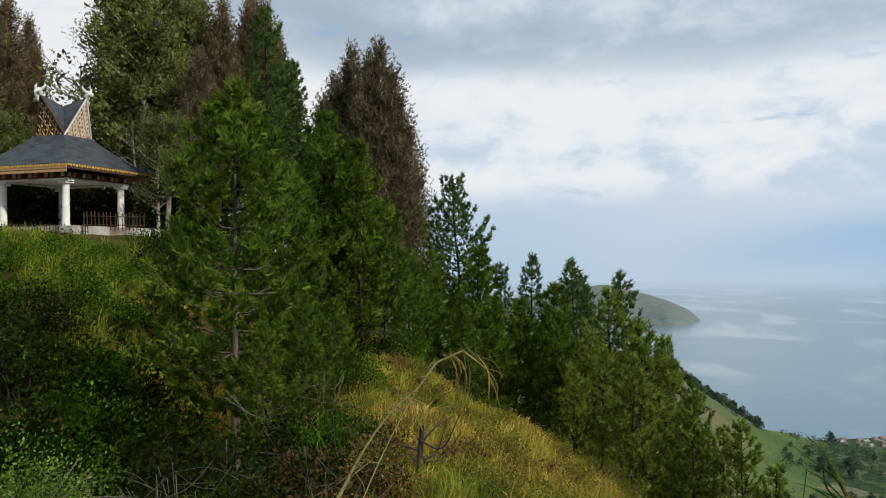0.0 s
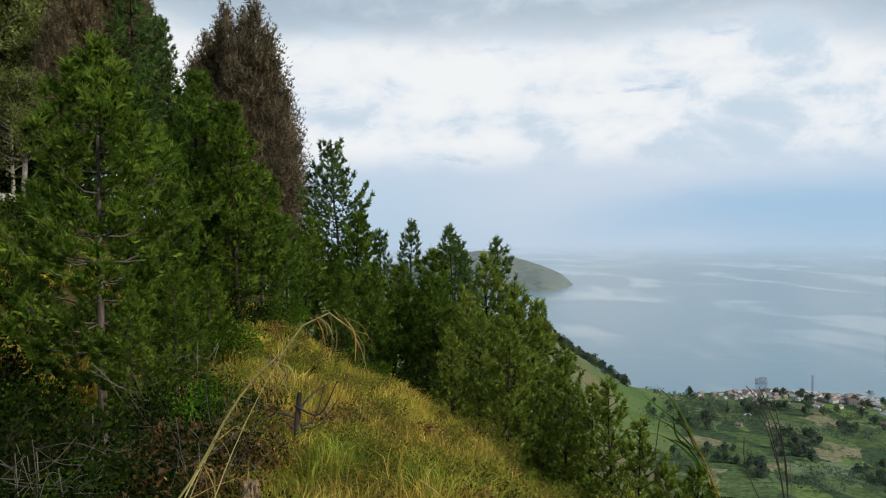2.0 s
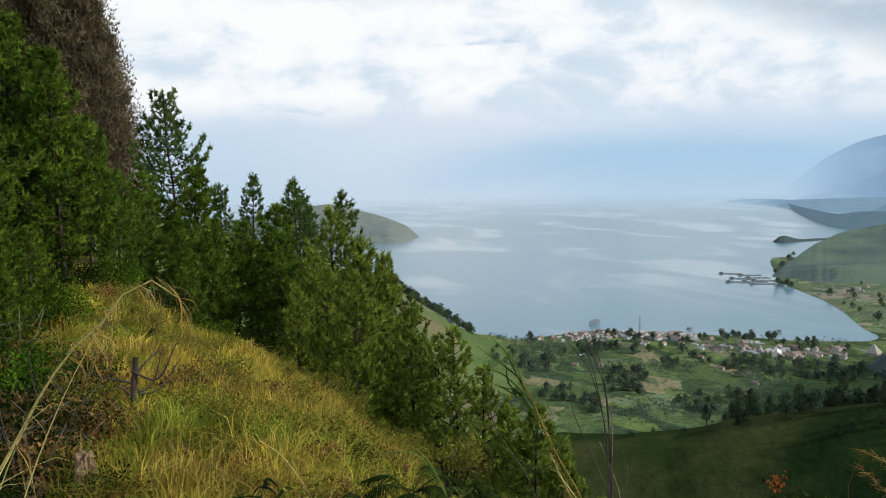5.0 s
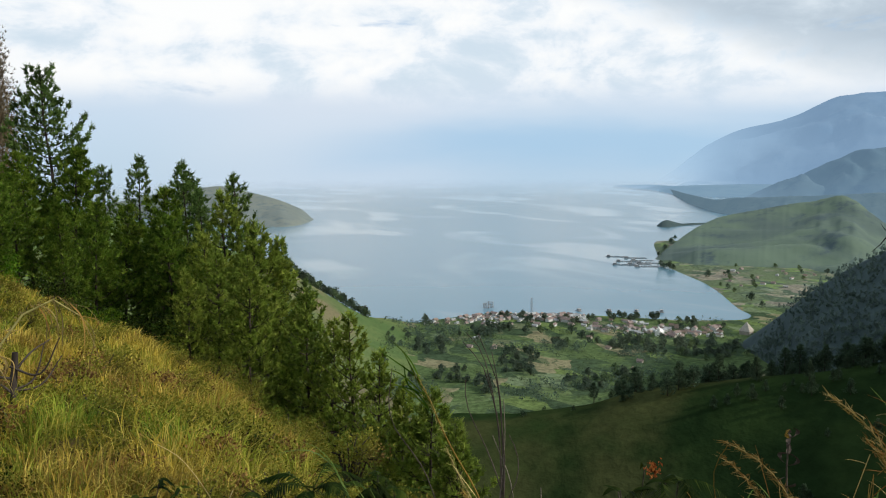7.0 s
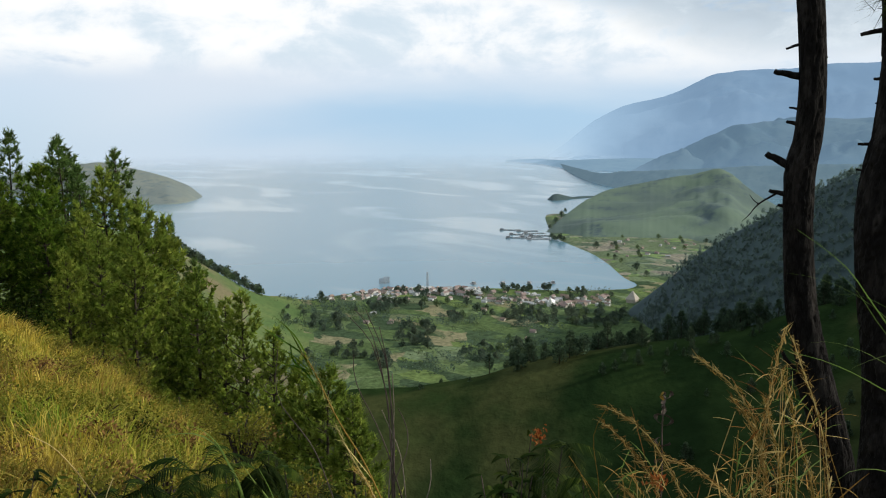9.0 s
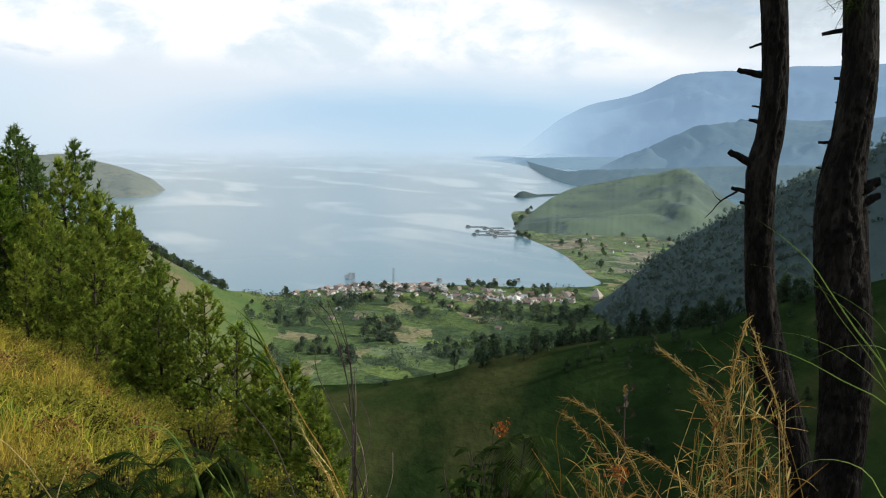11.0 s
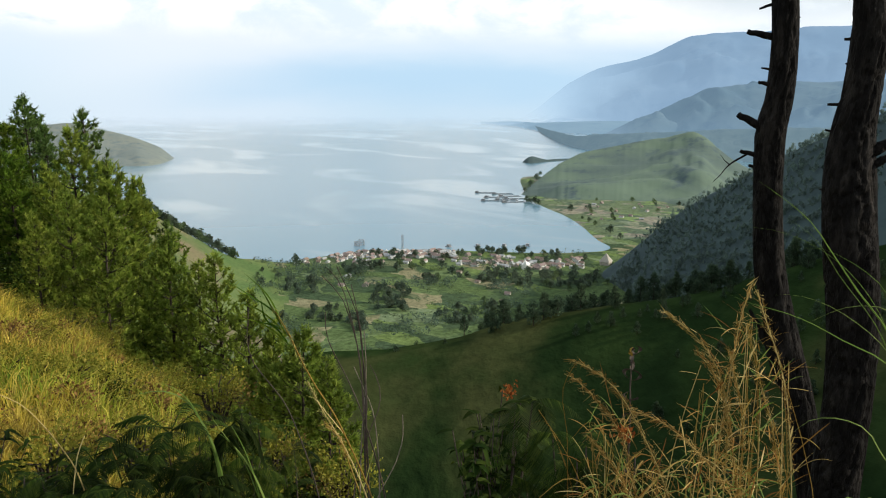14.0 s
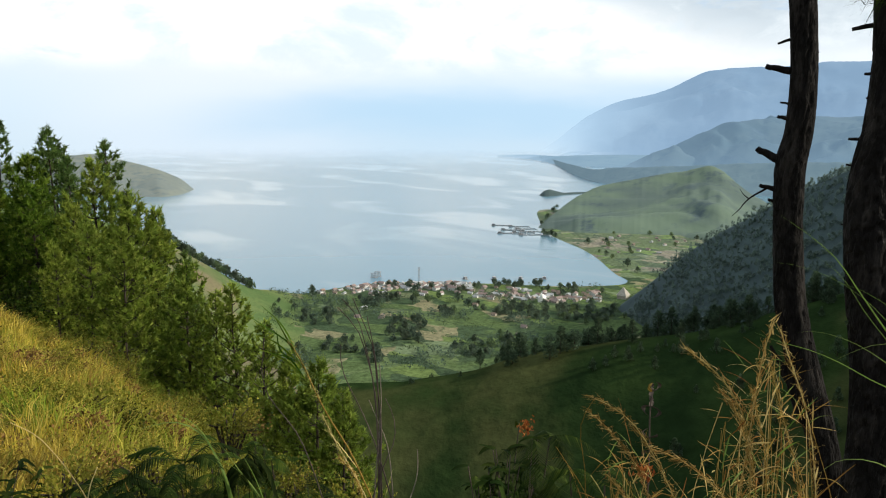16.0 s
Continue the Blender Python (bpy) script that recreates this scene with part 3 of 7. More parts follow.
def tube(points, radii, sides=6):
    """Verts and triangles of a tapered tube along points."""
    pts, rad = np.asarray(points, float), np.asarray(radii, float)
    d = np.gradient(pts, axis=0)
    d /= np.linalg.norm(d, axis=1)[:, None] + 1e-9
    ref = np.array([0.31, 0.95, 0.05]) if abs(d[0, 2]) > 0.6 else np.array([0.05, 0.1, 1.0])
    u = np.cross(d, ref)
    u /= np.linalg.norm(u, axis=1)[:, None] + 1e-9
    w = np.cross(d, u)
    t = np.linspace(0, 2 * np.pi, sides, endpoint=False)
    v = pts[:, None] + rad[:, None, None] * (np.cos(t)[None, :, None] * u[:, None] + np.sin(t)[None, :, None] * w[:, None])
    n, f = len(pts), []
    i = np.arange(n - 1)[:, None] * sides + np.arange(sides)[None, :]
    k = np.arange(n - 1)[:, None] * sides + (np.arange(sides)[None, :] + 1) % sides
    f = np.concatenate([np.stack([i, k, k + sides], -1).reshape(-1, 3), np.stack([i, k + sides, i + sides], -1).reshape(-1, 3)])
    return v.reshape(-1, 3), f


class Heap:
    """Gathers pieces of one mesh, all of triangles."""

    def __init__(self):
        self.v, self.f, self.n = [], [], 0

    def put(self, vf):
        v, f = vf
        self.v.append(v)
        self.f.append(np.asarray(f) + self.n)
        self.n += len(v)

    def mesh(self, name, mat, smooth=True):
        return mesh_from(name, np.concatenate(self.v), np.concatenate(self.f), mat, smooth)


def unit(v):
    return v / (np.linalg.norm(v, axis=-1, keepdims=True) + 1e-9)


def needles(g, tips, dirs, count, length, width, spread, lift=0.0):
    """Bundles of needles: thin triangles that fan out from each tip."""
    n = len(tips) * count
    base = np.repeat(tips, count, 0)
    d = np.repeat(dirs, count, 0) + g.normal(0, spread, (n, 3))
    d[:, 2] += lift
    d = unit(d)
    base = base - d * 0.2 * length + g.normal(0, 1, (n, 3)) * 0.14 * length
    side = unit(np.cross(d, g.normal(0, 1, (n, 3)))) * (width * g.uniform(0.6, 1.3, (n, 1)))
    ln = length * g.uniform(0.6, 1.2, (n, 1))
    v = np.stack([base - side, base + side, base + d * ln], 1).reshape(-1, 3)
    return v, np.arange(n * 3).reshape(-1, 3)


def tufts(g, tips, dirs, count, length, width, spread):
    """Brushes of needles: thin triangles that fan out from one point each."""
    m = len(tips)
    d = unit(np.repeat(dirs, count, 0) + g.normal(0, spread, (m * count, 3)))
    base = np.repeat(tips, count, 0)
    side = unit(np.cross(d, g.normal(0, 1, (m * count, 3)))) * (2 * width * g.uniform(0.6, 1.3, (m * count, 1)))
    ln = length * g.uniform(0.55, 1.2, (m * count, 1))
    own = np.stack([base + side, base + d * ln], 1).reshape(-1, 3)
    k = np.arange(m * count)
    return np.concatenate([tips, own]), np.column_stack([k // count, m + 2 * k, m + 2 * k + 1])


def brushes(g, tips, dirs, sizes, count, length, width):
    """Round brushes of needles: each fans out widely from a short shoot."""
    m = len(tips)
    d = np.repeat(unit(dirs), count, 0)
    a = unit(np.cross(d, g.normal(0, 1, (m * count, 3))))
    lean = g.uniform(0.1, 1.05, (m * count, 1))
    way = d * np.cos(lean) + a * np.sin(lean)
    size = np.repeat(sizes, count)[:, None]
    base = np.repeat(tips, count, 0) - d * size * length * g.uniform(-0.1, 1.1, (m * count, 1))
    side = unit(np.cross(way, g.normal(0, 1, (m * count, 3)))) * width * g.uniform(0.6, 1.3, (m * count, 1))
    end = base + way * size * length * g.uniform(0.6, 1.1, (m * count, 1))
    own = np.stack([base + side, end], 1).reshape(-1, 3)
    k = np.arange(m * count)
    # one shared point holds each brush together as an island of its own
    return np.concatenate([tips - unit(dirs) * np.asarray(sizes)[:, None] * length * 0.3, own]), np.column_stack([k // count, m + 2 * k, m + 2 * k + 1])


def pine_tree(seed, height, spread, first=0.2, mat="needles", bark="bark", lean=0.03, needle=0.27, count=24, width=0.011, gap=0.0, power=0.8, pitch=0.52, twigs=4.2, bare=0.30, inner=1.0, rise=0.1, stout=1.0):
    """A pine: whorls of limbs that turn up at their ends, with side shoots that end in round brushes of long needles."""
    g = np.random.default_rng(seed)
    root = new("pine_tree")
    wood, green = Heap(), Heap()
    zs = np.linspace(0, height, 12)
    bend = np.cumsum(g.normal(0, lean, (12, 2)), 0)
    pts = np.column_stack([bend * zs[:, None] / height * 2, zs])
    r0 = 0.010 * height + 0.03
    wood.put(tube(np.vstack([pts[0] - (0, 0, 0.8), pts]), np.concatenate([[r0 * 1.35], r0 * (1 - 0.93 * (zs / height) ** 0.9)]), 8))
    tips, dirs, sizes, core = [], [], [], []

    def tuft(p, d, size):
        tips.append(p)
        dirs.append(d)
        sizes.append(size * g.uniform(0.8, 1.15))

    z = height * first
    while z < height * 0.975:
        u = (z / height - first) / (1 - first)
        axis = np.array([np.interp(z, zs, pts[:, 0]), np.interp(z, zs, pts[:, 1]), z])
        reach = (spread * (1 - u) ** power * (0.7 + 0.3 * min(1, u * 4)) + 0.12) * g.uniform(0.78, 1.12)
        turn = g.uniform(0, 6.28)
        many = int(g.integers(4, 7)) if u < 0.85 else 3
        for b in range(many):
            if g.random() < gap:
                continue
            a = turn + b * 6.283 / many + g.normal(0, 0.28)
            ln = reach * g.uniform(0.6, 1.12)
            climb = rise + g.uniform(0.0, 0.28) + 0.7 * u * u
            t = np.linspace(0, 1, 5)
            out = np.array([math.cos(a), math.sin(a), 0])
            line = axis + np.outer(t * ln, out) + np.outer(ln * (climb * t + 0.32 * t ** 2.6 - 0.12 * np.sin(np.pi * t)), (0, 0, 1))
            line[1:] += g.normal(0, 0.02 * ln, (4, 3))
            wood.put(tube(line, stout * (0.010 + 0.009 * ln) * (1 - 0.8 * t), 4))
            across = np.array([-out[1], out[0], 0])
            shoots = max(1, int(ln * twigs))
            for q in range(shoots):
                p = bare + (0.95 - bare) * (q + g.uniform(0.1, 0.9)) / shoots
                c = np.array([np.interp(p, t, line[:, i]) for i in range(3)])
                sg = -1 if q % 2 else 1
                far = (0.18 + 0.34 * ln * (1.05 - p)) * g.uniform(0.6, 1.2)
                e = c + across * sg * far * 0.85 + out * far * 0.55 + np.array([0, 0, far * g.uniform(0.15, 0.6)])
                wood.put(tube([c, e], [0.010, 0.005], 3))
                d = unit(e - c + np.array([0, 0, 0.35]))
                tuft(e, d, 1.0)
                if far > 0.34:
                    tuft(c + (e - c) * 0.55 + g.normal(0, 0.05, 3), unit(d + g.normal(0, 0.4, 3)), 0.9)
                if g.random() < 0.5:
                    tuft(c + np.array([0, 0, 0.06]), unit(out * 0.4 + np.array([0, 0, 1.0])), 0.8)
            tip = unit(line[-1] - line[-2] + np.array([0, 0, 0.3 * ln]))
            tuft(line[-1], tip, 1.05)
            tuft(line[-1] - tip * 0.16 + across * 0.09, unit(tip + across * 0.6), 0.95)
            tuft(line[-1] - tip * 0.16 - across * 0.09, unit(tip - across * 0.6), 0.95)
            for q in range(int(ln * 2.2 * inner)):
                p = g.uniform(0.25, 0.85)
                core.append(axis + (line[-1] - axis) * p + g.normal(0, 0.09, 3) * ln * p)
        z += g.uniform(0.8, 1.2) * pitch * (1.2 - 0.65 * u) * (height / 9) ** 0.5
    top = np.array([pts[-1, 0], pts[-1, 1], height])
    for q in range(4):
        tuft(top - (0, 0, 0.17 * q), unit(np.array([g.normal(0, 0.25), g.normal(0, 0.25), 1.0])), 0.75 + 0.08 * q)
    green.put(brushes(g, np.array(tips), np.array(dirs), np.array(sizes), count, needle, width))
    if core:
        core = np.array(core)
        green.put(needles(g, core, np.tile([[0, 0, 0.5]], (len(core), 1)), 7, needle * 1.2, width * 2.0, 0.8))
    part("trunk", wood.mesh("trunk", M[bark]), root, "rough trunk with bare lower limbs")
    part("crown", green.mesh("crown", M[mat], False), root)
    return root


def spray_tree(seed, height, spread, mat="brown_spray", leaders=4, first=0.22, bulge=0.3):
    """A tall brown feathery conifer with several leading shoots; drooping sprays turn up at their ends."""
    g = np.random.default_rng(seed)
    root = new("conifer_tree")
    wood, green = Heap(), Heap()
    wood.put(tube([(0, 0, -0.8), (0, 0, height * 0.5), (0, 0, height * 0.9)], [0.016 * height, 0.010 * height, 0.02], 8))
    tips, dirs = [], []
    for l in range(leaders):
        a = 0.6 + l * 2.1 + g.normal(0, 0.3)
        off = np.array([math.cos(a), math.sin(a), 0]) * (0.0 if l == 0 else g.uniform(0.3, 0.55) * spread)
        top = height * (1 if l == 0 else g.uniform(0.82, 0.99))
        sp = spread * (0.85 if l == 0 else 0.6)
        n = int(1700 * (1 if l == 0 else 0.62))
        u = g.beta(1.0, 1.25, n)
        z = height * first + (top - height * first) * u
        t = g.uniform(0, 6.28, n)
        lump = 1 + 0.13 * np.sin(z * 1.9 + 3 * l + 2 * np.cos(3 * t)) + 0.06 * np.sin(5 * t + z * 4.0)
        prof = np.where(u < bulge, (0.35 + 0.65 * np.sqrt(u / bulge)), ((1 - u) / (1 - bulge)) ** 0.72)
        rad = sp * prof * g.uniform(0.1, 1.0, n) ** 0.5 * lump
        d = unit(np.column_stack([np.cos(t), np.sin(t), g.uniform(0.7, 1.5, n)]))
        c = np.column_stack([np.cos(t) * rad, np.sin(t) * rad, z]) + off * (1 - u[:, None] * 0.35)
        for k, w in enumerate((-0.3, 0.0, 0.26)):
            tips.append(c + d * w + (0, 0, 0.16 * w * abs(w) * 10))
            dirs.append(unit(d + np.array([0, 0, 0.35 * k])))
        wood.put(tube([off * 0.2 + (0, 0, height * 0.2), off * 0.8 + (0, 0, top * 0.6), off * 0.65 + (0, 0, top * 0.97)], [0.008 * height, 0.004 * height, 0.01], 5))
    tips, dirs = np.concatenate(tips), np.concatenate(dirs)
    green.put(tufts(g, tips, dirs, 5, 0.24, 0.022, 0.5))
    core = tips[::3] * np.array([0.78, 0.78, 0.97])
    green.put(needles(g, core, dirs[::3], 3, 0.60, 0.05, 0.5))
    part("trunk", wood.mesh("trunk", M["bark"]), root)
    part("crown", green.mesh("crown", M[mat], False), root)
    return root


def far_pine(seed, height, spread, mat):
    """A pine seen from far off: a thin trunk and drooping tiers of spray."""
    g = np.random.default_rng(seed)
    root = new("pine_tree")
    t = tube([(0, 0, -0.8), (0, 0, height * 0.5), (0, 0, height)], [0.16, 0.1, 0.02], 5)
    part("trunk", mesh_from("trunk", t[0], t[1], M["bark"]), root)
    n = 330
    u = g.beta(1.1, 1.2, n)
    a = g.uniform(0, 6.28, n)
    side = 1 + 0.5 * np.sin(a * 2 + u * 9 + seed) + 0.25 * np.sin(a * 5 + u * 23)
    rad = spread * (1 - u) ** 0.6 * np.sqrt(g.uniform(0.1, 1, n)) * side
    tips = np.column_stack([np.cos(a) * rad, np.sin(a) * rad, height * (0.22 + 0.77 * u)])
    dirs = unit(np.column_stack([np.cos(a), np.sin(a), np.full(n, 0.7)]))
    v, f = needles(g, tips, dirs, 4, 0.75, 0.085, 0.5)
    part("crown", mesh_from("crown", v, f, M[mat]), root)
    return root


def round_tree(seed, height, width, mat, name, lumps=7, per=46, leaf=0.8):
    """A full tree seen from far off: a short trunk under several uneven lumps of leaves."""
    g = np.random.default_rng(seed)
    root = new(name)
    t = tube([(0, 0, -0.8), (0.1, 0, height * 0.3), (0, 0, height * 0.7)], [0.2, 0.15, 0.05], 5)
    part("trunk", mesh_from("trunk", t[0], t[1], M["bark"]), root)
    c, d = [], []
    for i in range(lumps):
        a, u = g.uniform(0, 6.28), (i + g.uniform(0, 1)) / lumps
        q = width * g.uniform(0.25, 0.75) * (1.1 - 0.8 * u)
        mid = np.array([math.cos(a) * q, math.sin(a) * q, height * (0.3 + 0.5 * u)])
        size = np.array([1, 1, 0.8]) * width * g.uniform(0.4, 0.62) * (1.15 - 0.4 * u)
        n = unit(g.normal(0, 1, (per, 3)))
        c.append(mid + n * size * g.uniform(0.6, 1.0, (per, 1)))
        d.append(n + np.array([0, 0, 0.3]))
    v, f = leaf_cloud(g, np.concatenate(c), np.concatenate(d), leaf, 1, 0.05)
    part("crown", mesh_from("crown", v, f, M[mat]), root)
    return root


def leaf_cloud(g, centres, normals, size, count, spread):
    """Small folded leaves scattered round each centre."""
    n = len(centres) * count
    c = np.repeat(centres, count, 0) + g.normal(0, spread, (n, 3))
    d = unit(np.repeat(normals, count, 0) + g.normal(0, 0.8, (n, 3)))
    s = unit(np.cross(d, g.normal(0, 1, (n, 3))))
    up = np.cross(s, d)
    sz = size * g.uniform(0.6, 1.4, (n, 1))
    tip, mid = c + d * sz, c + d * sz * 0.45
    v = np.stack([c, mid + s * sz * 0.3 + up * sz * 0.08, tip, mid - s * sz * 0.3 + up * sz * 0.08], 1).reshape(-1, 3)
    i = np.arange(n)[:, None] * 4
    return v, np.concatenate([i + np.array([[0, 1, 2]]), i + np.array([[0, 2, 3]])])


def broad_tree(seed, height, spread, mat="leaves", clumps=120, leaf=0.22, count=34, name="broadleaf_tree", bark="bark_grey", first=0.3, limbs=12, limb=0.012, core_leaves=0):
    """A broadleaf tree: a forked trunk, limbs, and an uneven crown of leaf clumps with gaps."""
    g = np.random.default_rng(seed)
    root = new(name)
    wood, green = Heap(), Heap()
    wood.put(tube([(0, 0, -0.5), (0.05 * height * g.normal(), 0.02 * height, height * 0.4), (0, 0, height * 0.85)], [0.022 * height, 0.016 * height, 0.02], 7))
    cs, ds = [], []
    for i in range(limbs):
        t, z0 = g.uniform(0, 6.28), height * g.uniform(first, 0.8)
        u = z0 / height
        reach = spread * g.uniform(0.5, 1.0) * (1.15 - 0.75 * u)
        end = np.array([math.cos(t) * reach, math.sin(t) * reach, min(z0 + reach * g.uniform(0.4, 1.1), height)])
        mid = np.array([math.cos(t) * reach * 0.5, math.sin(t) * reach * 0.5, z0 + (end[2] - z0) * 0.35])
        wood.put(tube([(0, 0, z0), mid, end], [limb * height, limb * 0.6 * height, 0.02], 5))
        for q in range(clumps // limbs):
            p = g.uniform(0.35, 1.08)
            c = (mid + (end - mid) * (p - 0.5) * 2 if p > 0.5 else np.array([0, 0, z0]) + (mid - np.array([0, 0, z0])) * p * 2) + g.normal(0, 0.105 * spread, 3)
            cs.append(c)
            ds.append(unit(np.array([c[0], c[1], 0.6 * spread])))
    green.put(leaf_cloud(g, np.array(cs), np.array(ds), leaf, count, 0.06 * spread + 0.06))
    if core_leaves:
        core = np.array(cs) * np.array([0.7, 0.7, 0.96])
        green.put(leaf_cloud(g, core, np.array(ds), leaf * 1.9, core_leaves, 0.08 * spread))
    part("trunk", wood.mesh("trunk", M[bark]), root)
    part("crown", green.mesh("crown", M[mat], False), root)
    return root


def stand(ob, az, d, turn=None, size=1.0, sink=0.0, z=None):
    p = bearing(az, d)
    z = ground_z(p.x, p.y) if z is None else z
    ob.matrix_basis = pose(p.x, p.y, z - sink, 0, 0, rng.uniform(0, 360) if turn is None else turn) @ Matrix.Scale(size, 4)
    return ob


def again(ob, az, d, turn=None, size=1.0, sink=0.0, z=None):
    """Another of the same kind on the ground at a bearing and distance."""
    p = bearing(az, d)
    z = ground_z(p.x, p.y) if z is None else z
    c = copy_thing(ob, Matrix())
    c.matrix_basis = pose(p.x, p.y, z - sink, 0, 0, rng.uniform(0, 360) if turn is None else turn) @ Matrix.Scale(size, 4)
    return c


def top_at(ob, height, az, d, el, first=True, turn=None, size=None):
    """Stands a tree of that height on the ground so that its top reaches the elevation angle el."""
    p = bearing(az, d)
    z = ground_z(p.x, p.y)
    s = (1.6 + d * math.tan(radians(el)) - z) / height
    return (stand if first else again)(ob, az, d, turn, s)


PINE_A = tagged(pine_tree(1, 9.0, 2.8, 0.20, bark="bark_mid", lean=0.015, needle=0.23, count=22, width=0.0095, twigs=7.0, bare=0.38, power=0.85, pitch=0.46), "bushy dark green young pine on the grassy slope", "tree", "pines on the slope")
PINE_B = tagged(pine_tree(2, 7.0, 1.9, 0.08, needle=0.20, count=18, width=0.011, twigs=7.5, power=0.85, pitch=0.42), "slender dark green pine with pointed crown", "tree", "pines on the slope")
PINE_C = tagged(pine_tree(3, 7.0, 2.1, 0.10, "needles_sun_painted", needle=0.20, count=22, width=0.0085, twigs=6.0, power=1.0, pitch=0.48, bare=0.36, inner=0.15, rise=0.28), "yellow-green pine on the slope with sunlight painted into its needles", "tree", "pines on the slope")
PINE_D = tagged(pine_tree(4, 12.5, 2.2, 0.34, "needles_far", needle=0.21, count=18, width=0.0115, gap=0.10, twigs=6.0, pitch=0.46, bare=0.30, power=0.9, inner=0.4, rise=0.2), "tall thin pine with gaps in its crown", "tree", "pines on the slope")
PINE_E = tagged(pine_tree(5, 10, 2.6, 0.20, "needles_sun_painted", needle=0.21, count=22, width=0.0088, gap=0.08, twigs=5.6, bare=0.50, power=1.05, pitch=0.52, inner=0.1, rise=0.30, stout=1.5), "pine with open crown, visible limbs and painted sunlight", "tree", "pines on the slope")
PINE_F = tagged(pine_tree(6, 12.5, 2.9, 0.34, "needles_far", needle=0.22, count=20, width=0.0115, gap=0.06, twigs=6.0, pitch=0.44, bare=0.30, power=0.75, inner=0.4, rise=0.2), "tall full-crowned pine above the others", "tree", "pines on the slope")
PINE_KINDS = {"F": (PINE_F, 12.5), "A": (PINE_A, 9.0), "B": (PINE_B, 7.0), "C": (PINE_C, 7.0), "D": (PINE_D, 12.5), "E": (PINE_E, 10)}

# bearing, distance, elevation of the top, kind; the first of each kind is the one that the others copy
placed_kinds = set()
for az, d, el, kind in [(-14.4, 17, 11.9, "A"), (-8.2, 24, 9.9, "B"), (12.0, 33, -2.3, "E"), (13.2, 27, -7.0, "C"), (1.5, 40, 5.6, "F"), (4.3, 40, -0.6, "D"), (15.4, 33, -5.6, "E"),
                        (-5.7, 23, 8.0, "B"), (-10.8, 22, 6.5, "A"), (-2.3, 26, 0.3, "B"), (-4.0, 24, 4.0, "A"), (-9.8, 16.5, -3.0, "A"), (-12.6, 15, -4.5, "A"), (-7.6, 17.5, -3.0, "A"), (-1.0, 31, -1.0, "B"),
                        (-0.2, 36, 0.3, "B"), (2.3, 36, 0.5, "B"), (1.6, 30, -3.0, "B"), (5.95, 42, 0.05, "D"), (7.5, 36, -2.1, "B"), (3.4, 33, -3.0, "B"), (5.2, 34, -3.2, "B"),
                        (9.0, 42, -1.3, "D"), (9.9, 40, -0.35, "D"), (10.9, 38, -2.2, "D"), (8.4, 33, -4.0, "B"), (10.4, 31, -5.2, "C"),
                        (13.05, 42, -1.25, "D"), (13.9, 32, -4.6, "C"), (11.2, 29, -6.4, "C"), (9.2, 27, -7.8, "C"), (15.7, 40, -5.6, "D"),
                        (17.35, 28, -9.4, "C"), (19.0, 27, -11.4, "E"), (20.6, 26, -11.0, "E"), (22.2, 24, -13.6, "E"), (17.0, 34, -8.6, "D"),
                        (24.2, 20, -16.6, "C"), (26.5, 19, -16.4, "C"), (28.0, 18, -18.8, "C")]:
    ob, h = PINE_KINDS[kind]
    top_at(ob, h, az, d, el, kind not in placed_kinds)
    placed_kinds.add(kind)

CONIFER = tagged(spray_tree(11, 18, 3.5), "tall brown feathery conifer behind the slope", "tree", "tall conifers")
CONIFER_B = tagged(spray_tree(12, 18, 3.0, leaders=3, first=0.12), "tall narrow greyish brown conifer", "tree", "tall conifers")
top_at(CONIFER, 18, -4.3, 52, 14.9)
top_at(CONIFER_B, 18, -6.2, 55, 14.6)
for az, d, el, kind in [(-3.2, 56, 11.5, 1), (-7.4, 54, 12.6, 0), (-13.0, 60, 18.0, 0), (-15.0, 58, 17.2, 1), (-17.0, 62, 19.0, 0), (-11.3, 56, 15.0, 1),
                        (-16.6, 50, 14.0, 0), (-28.2, 60, 16.5, 1), (-27.0, 63, 15.0, 1), (-19.0, 62, 18.0, 1)]:
    top_at((CONIFER, CONIFER_B)[kind], 18, az, d, el, False)
TALL_PINE = tagged(pine_tree(21, 18, 3.6, 0.22, "needles_far", needle=0.36, count=18, width=0.016, twigs=3.6, pitch=0.62, gap=0.1), "tall green pine among brown conifers", "tree", "tall conifers")
top_at(TALL_PINE, 18, -12.1, 50, 17.0)
top_at(TALL_PINE, 18, -10.2, 52, 13.5, False)

BROAD = tagged(broad_tree(31, 16, 4.6, clumps=280, leaf=0.20, count=36, limbs=20, core_leaves=9), "tall broadleaf tree with pale branches", "tree", "broadleaf trees")
top_at(BROAD, 16, -20.0, 54, 17.5)
for az, d, el in [(-17.8, 52, 13.0), (-20.4, 56, 18.8), (-21.3, 60, 16.0), (-18.6, 60, 18.0), (-25.0, 62, 9.8), (-28.0, 58, 9.5), (-18.8, 47, 10.0), (-30, 55, 12), (-21.2, 60, 10.5), (-23.6, 57, 8.2), (-26.4, 57, 8.0), (-20.0, 56, 7.0), (-28.8, 62, 8.5)]:
    top_at(BROAD, 16, az, d, el, False)

DEAD_BROAD = tagged(broad_tree(33, 10, 3.6, clumps=60, leaf=0.24, count=14, limbs=30, bark="pale_limb", first=0.25, limb=0.005), "half-dead pale grey tree with sparse leaves", "tree", "broadleaf trees")
top_at(DEAD_BROAD, 10, -20.9, 53, 9.5)
top_at(DEAD_BROAD, 10, -19.3, 50, 8.0, False)
top_at(DEAD_BROAD, 10, -24.0, 58, 14.3, False)

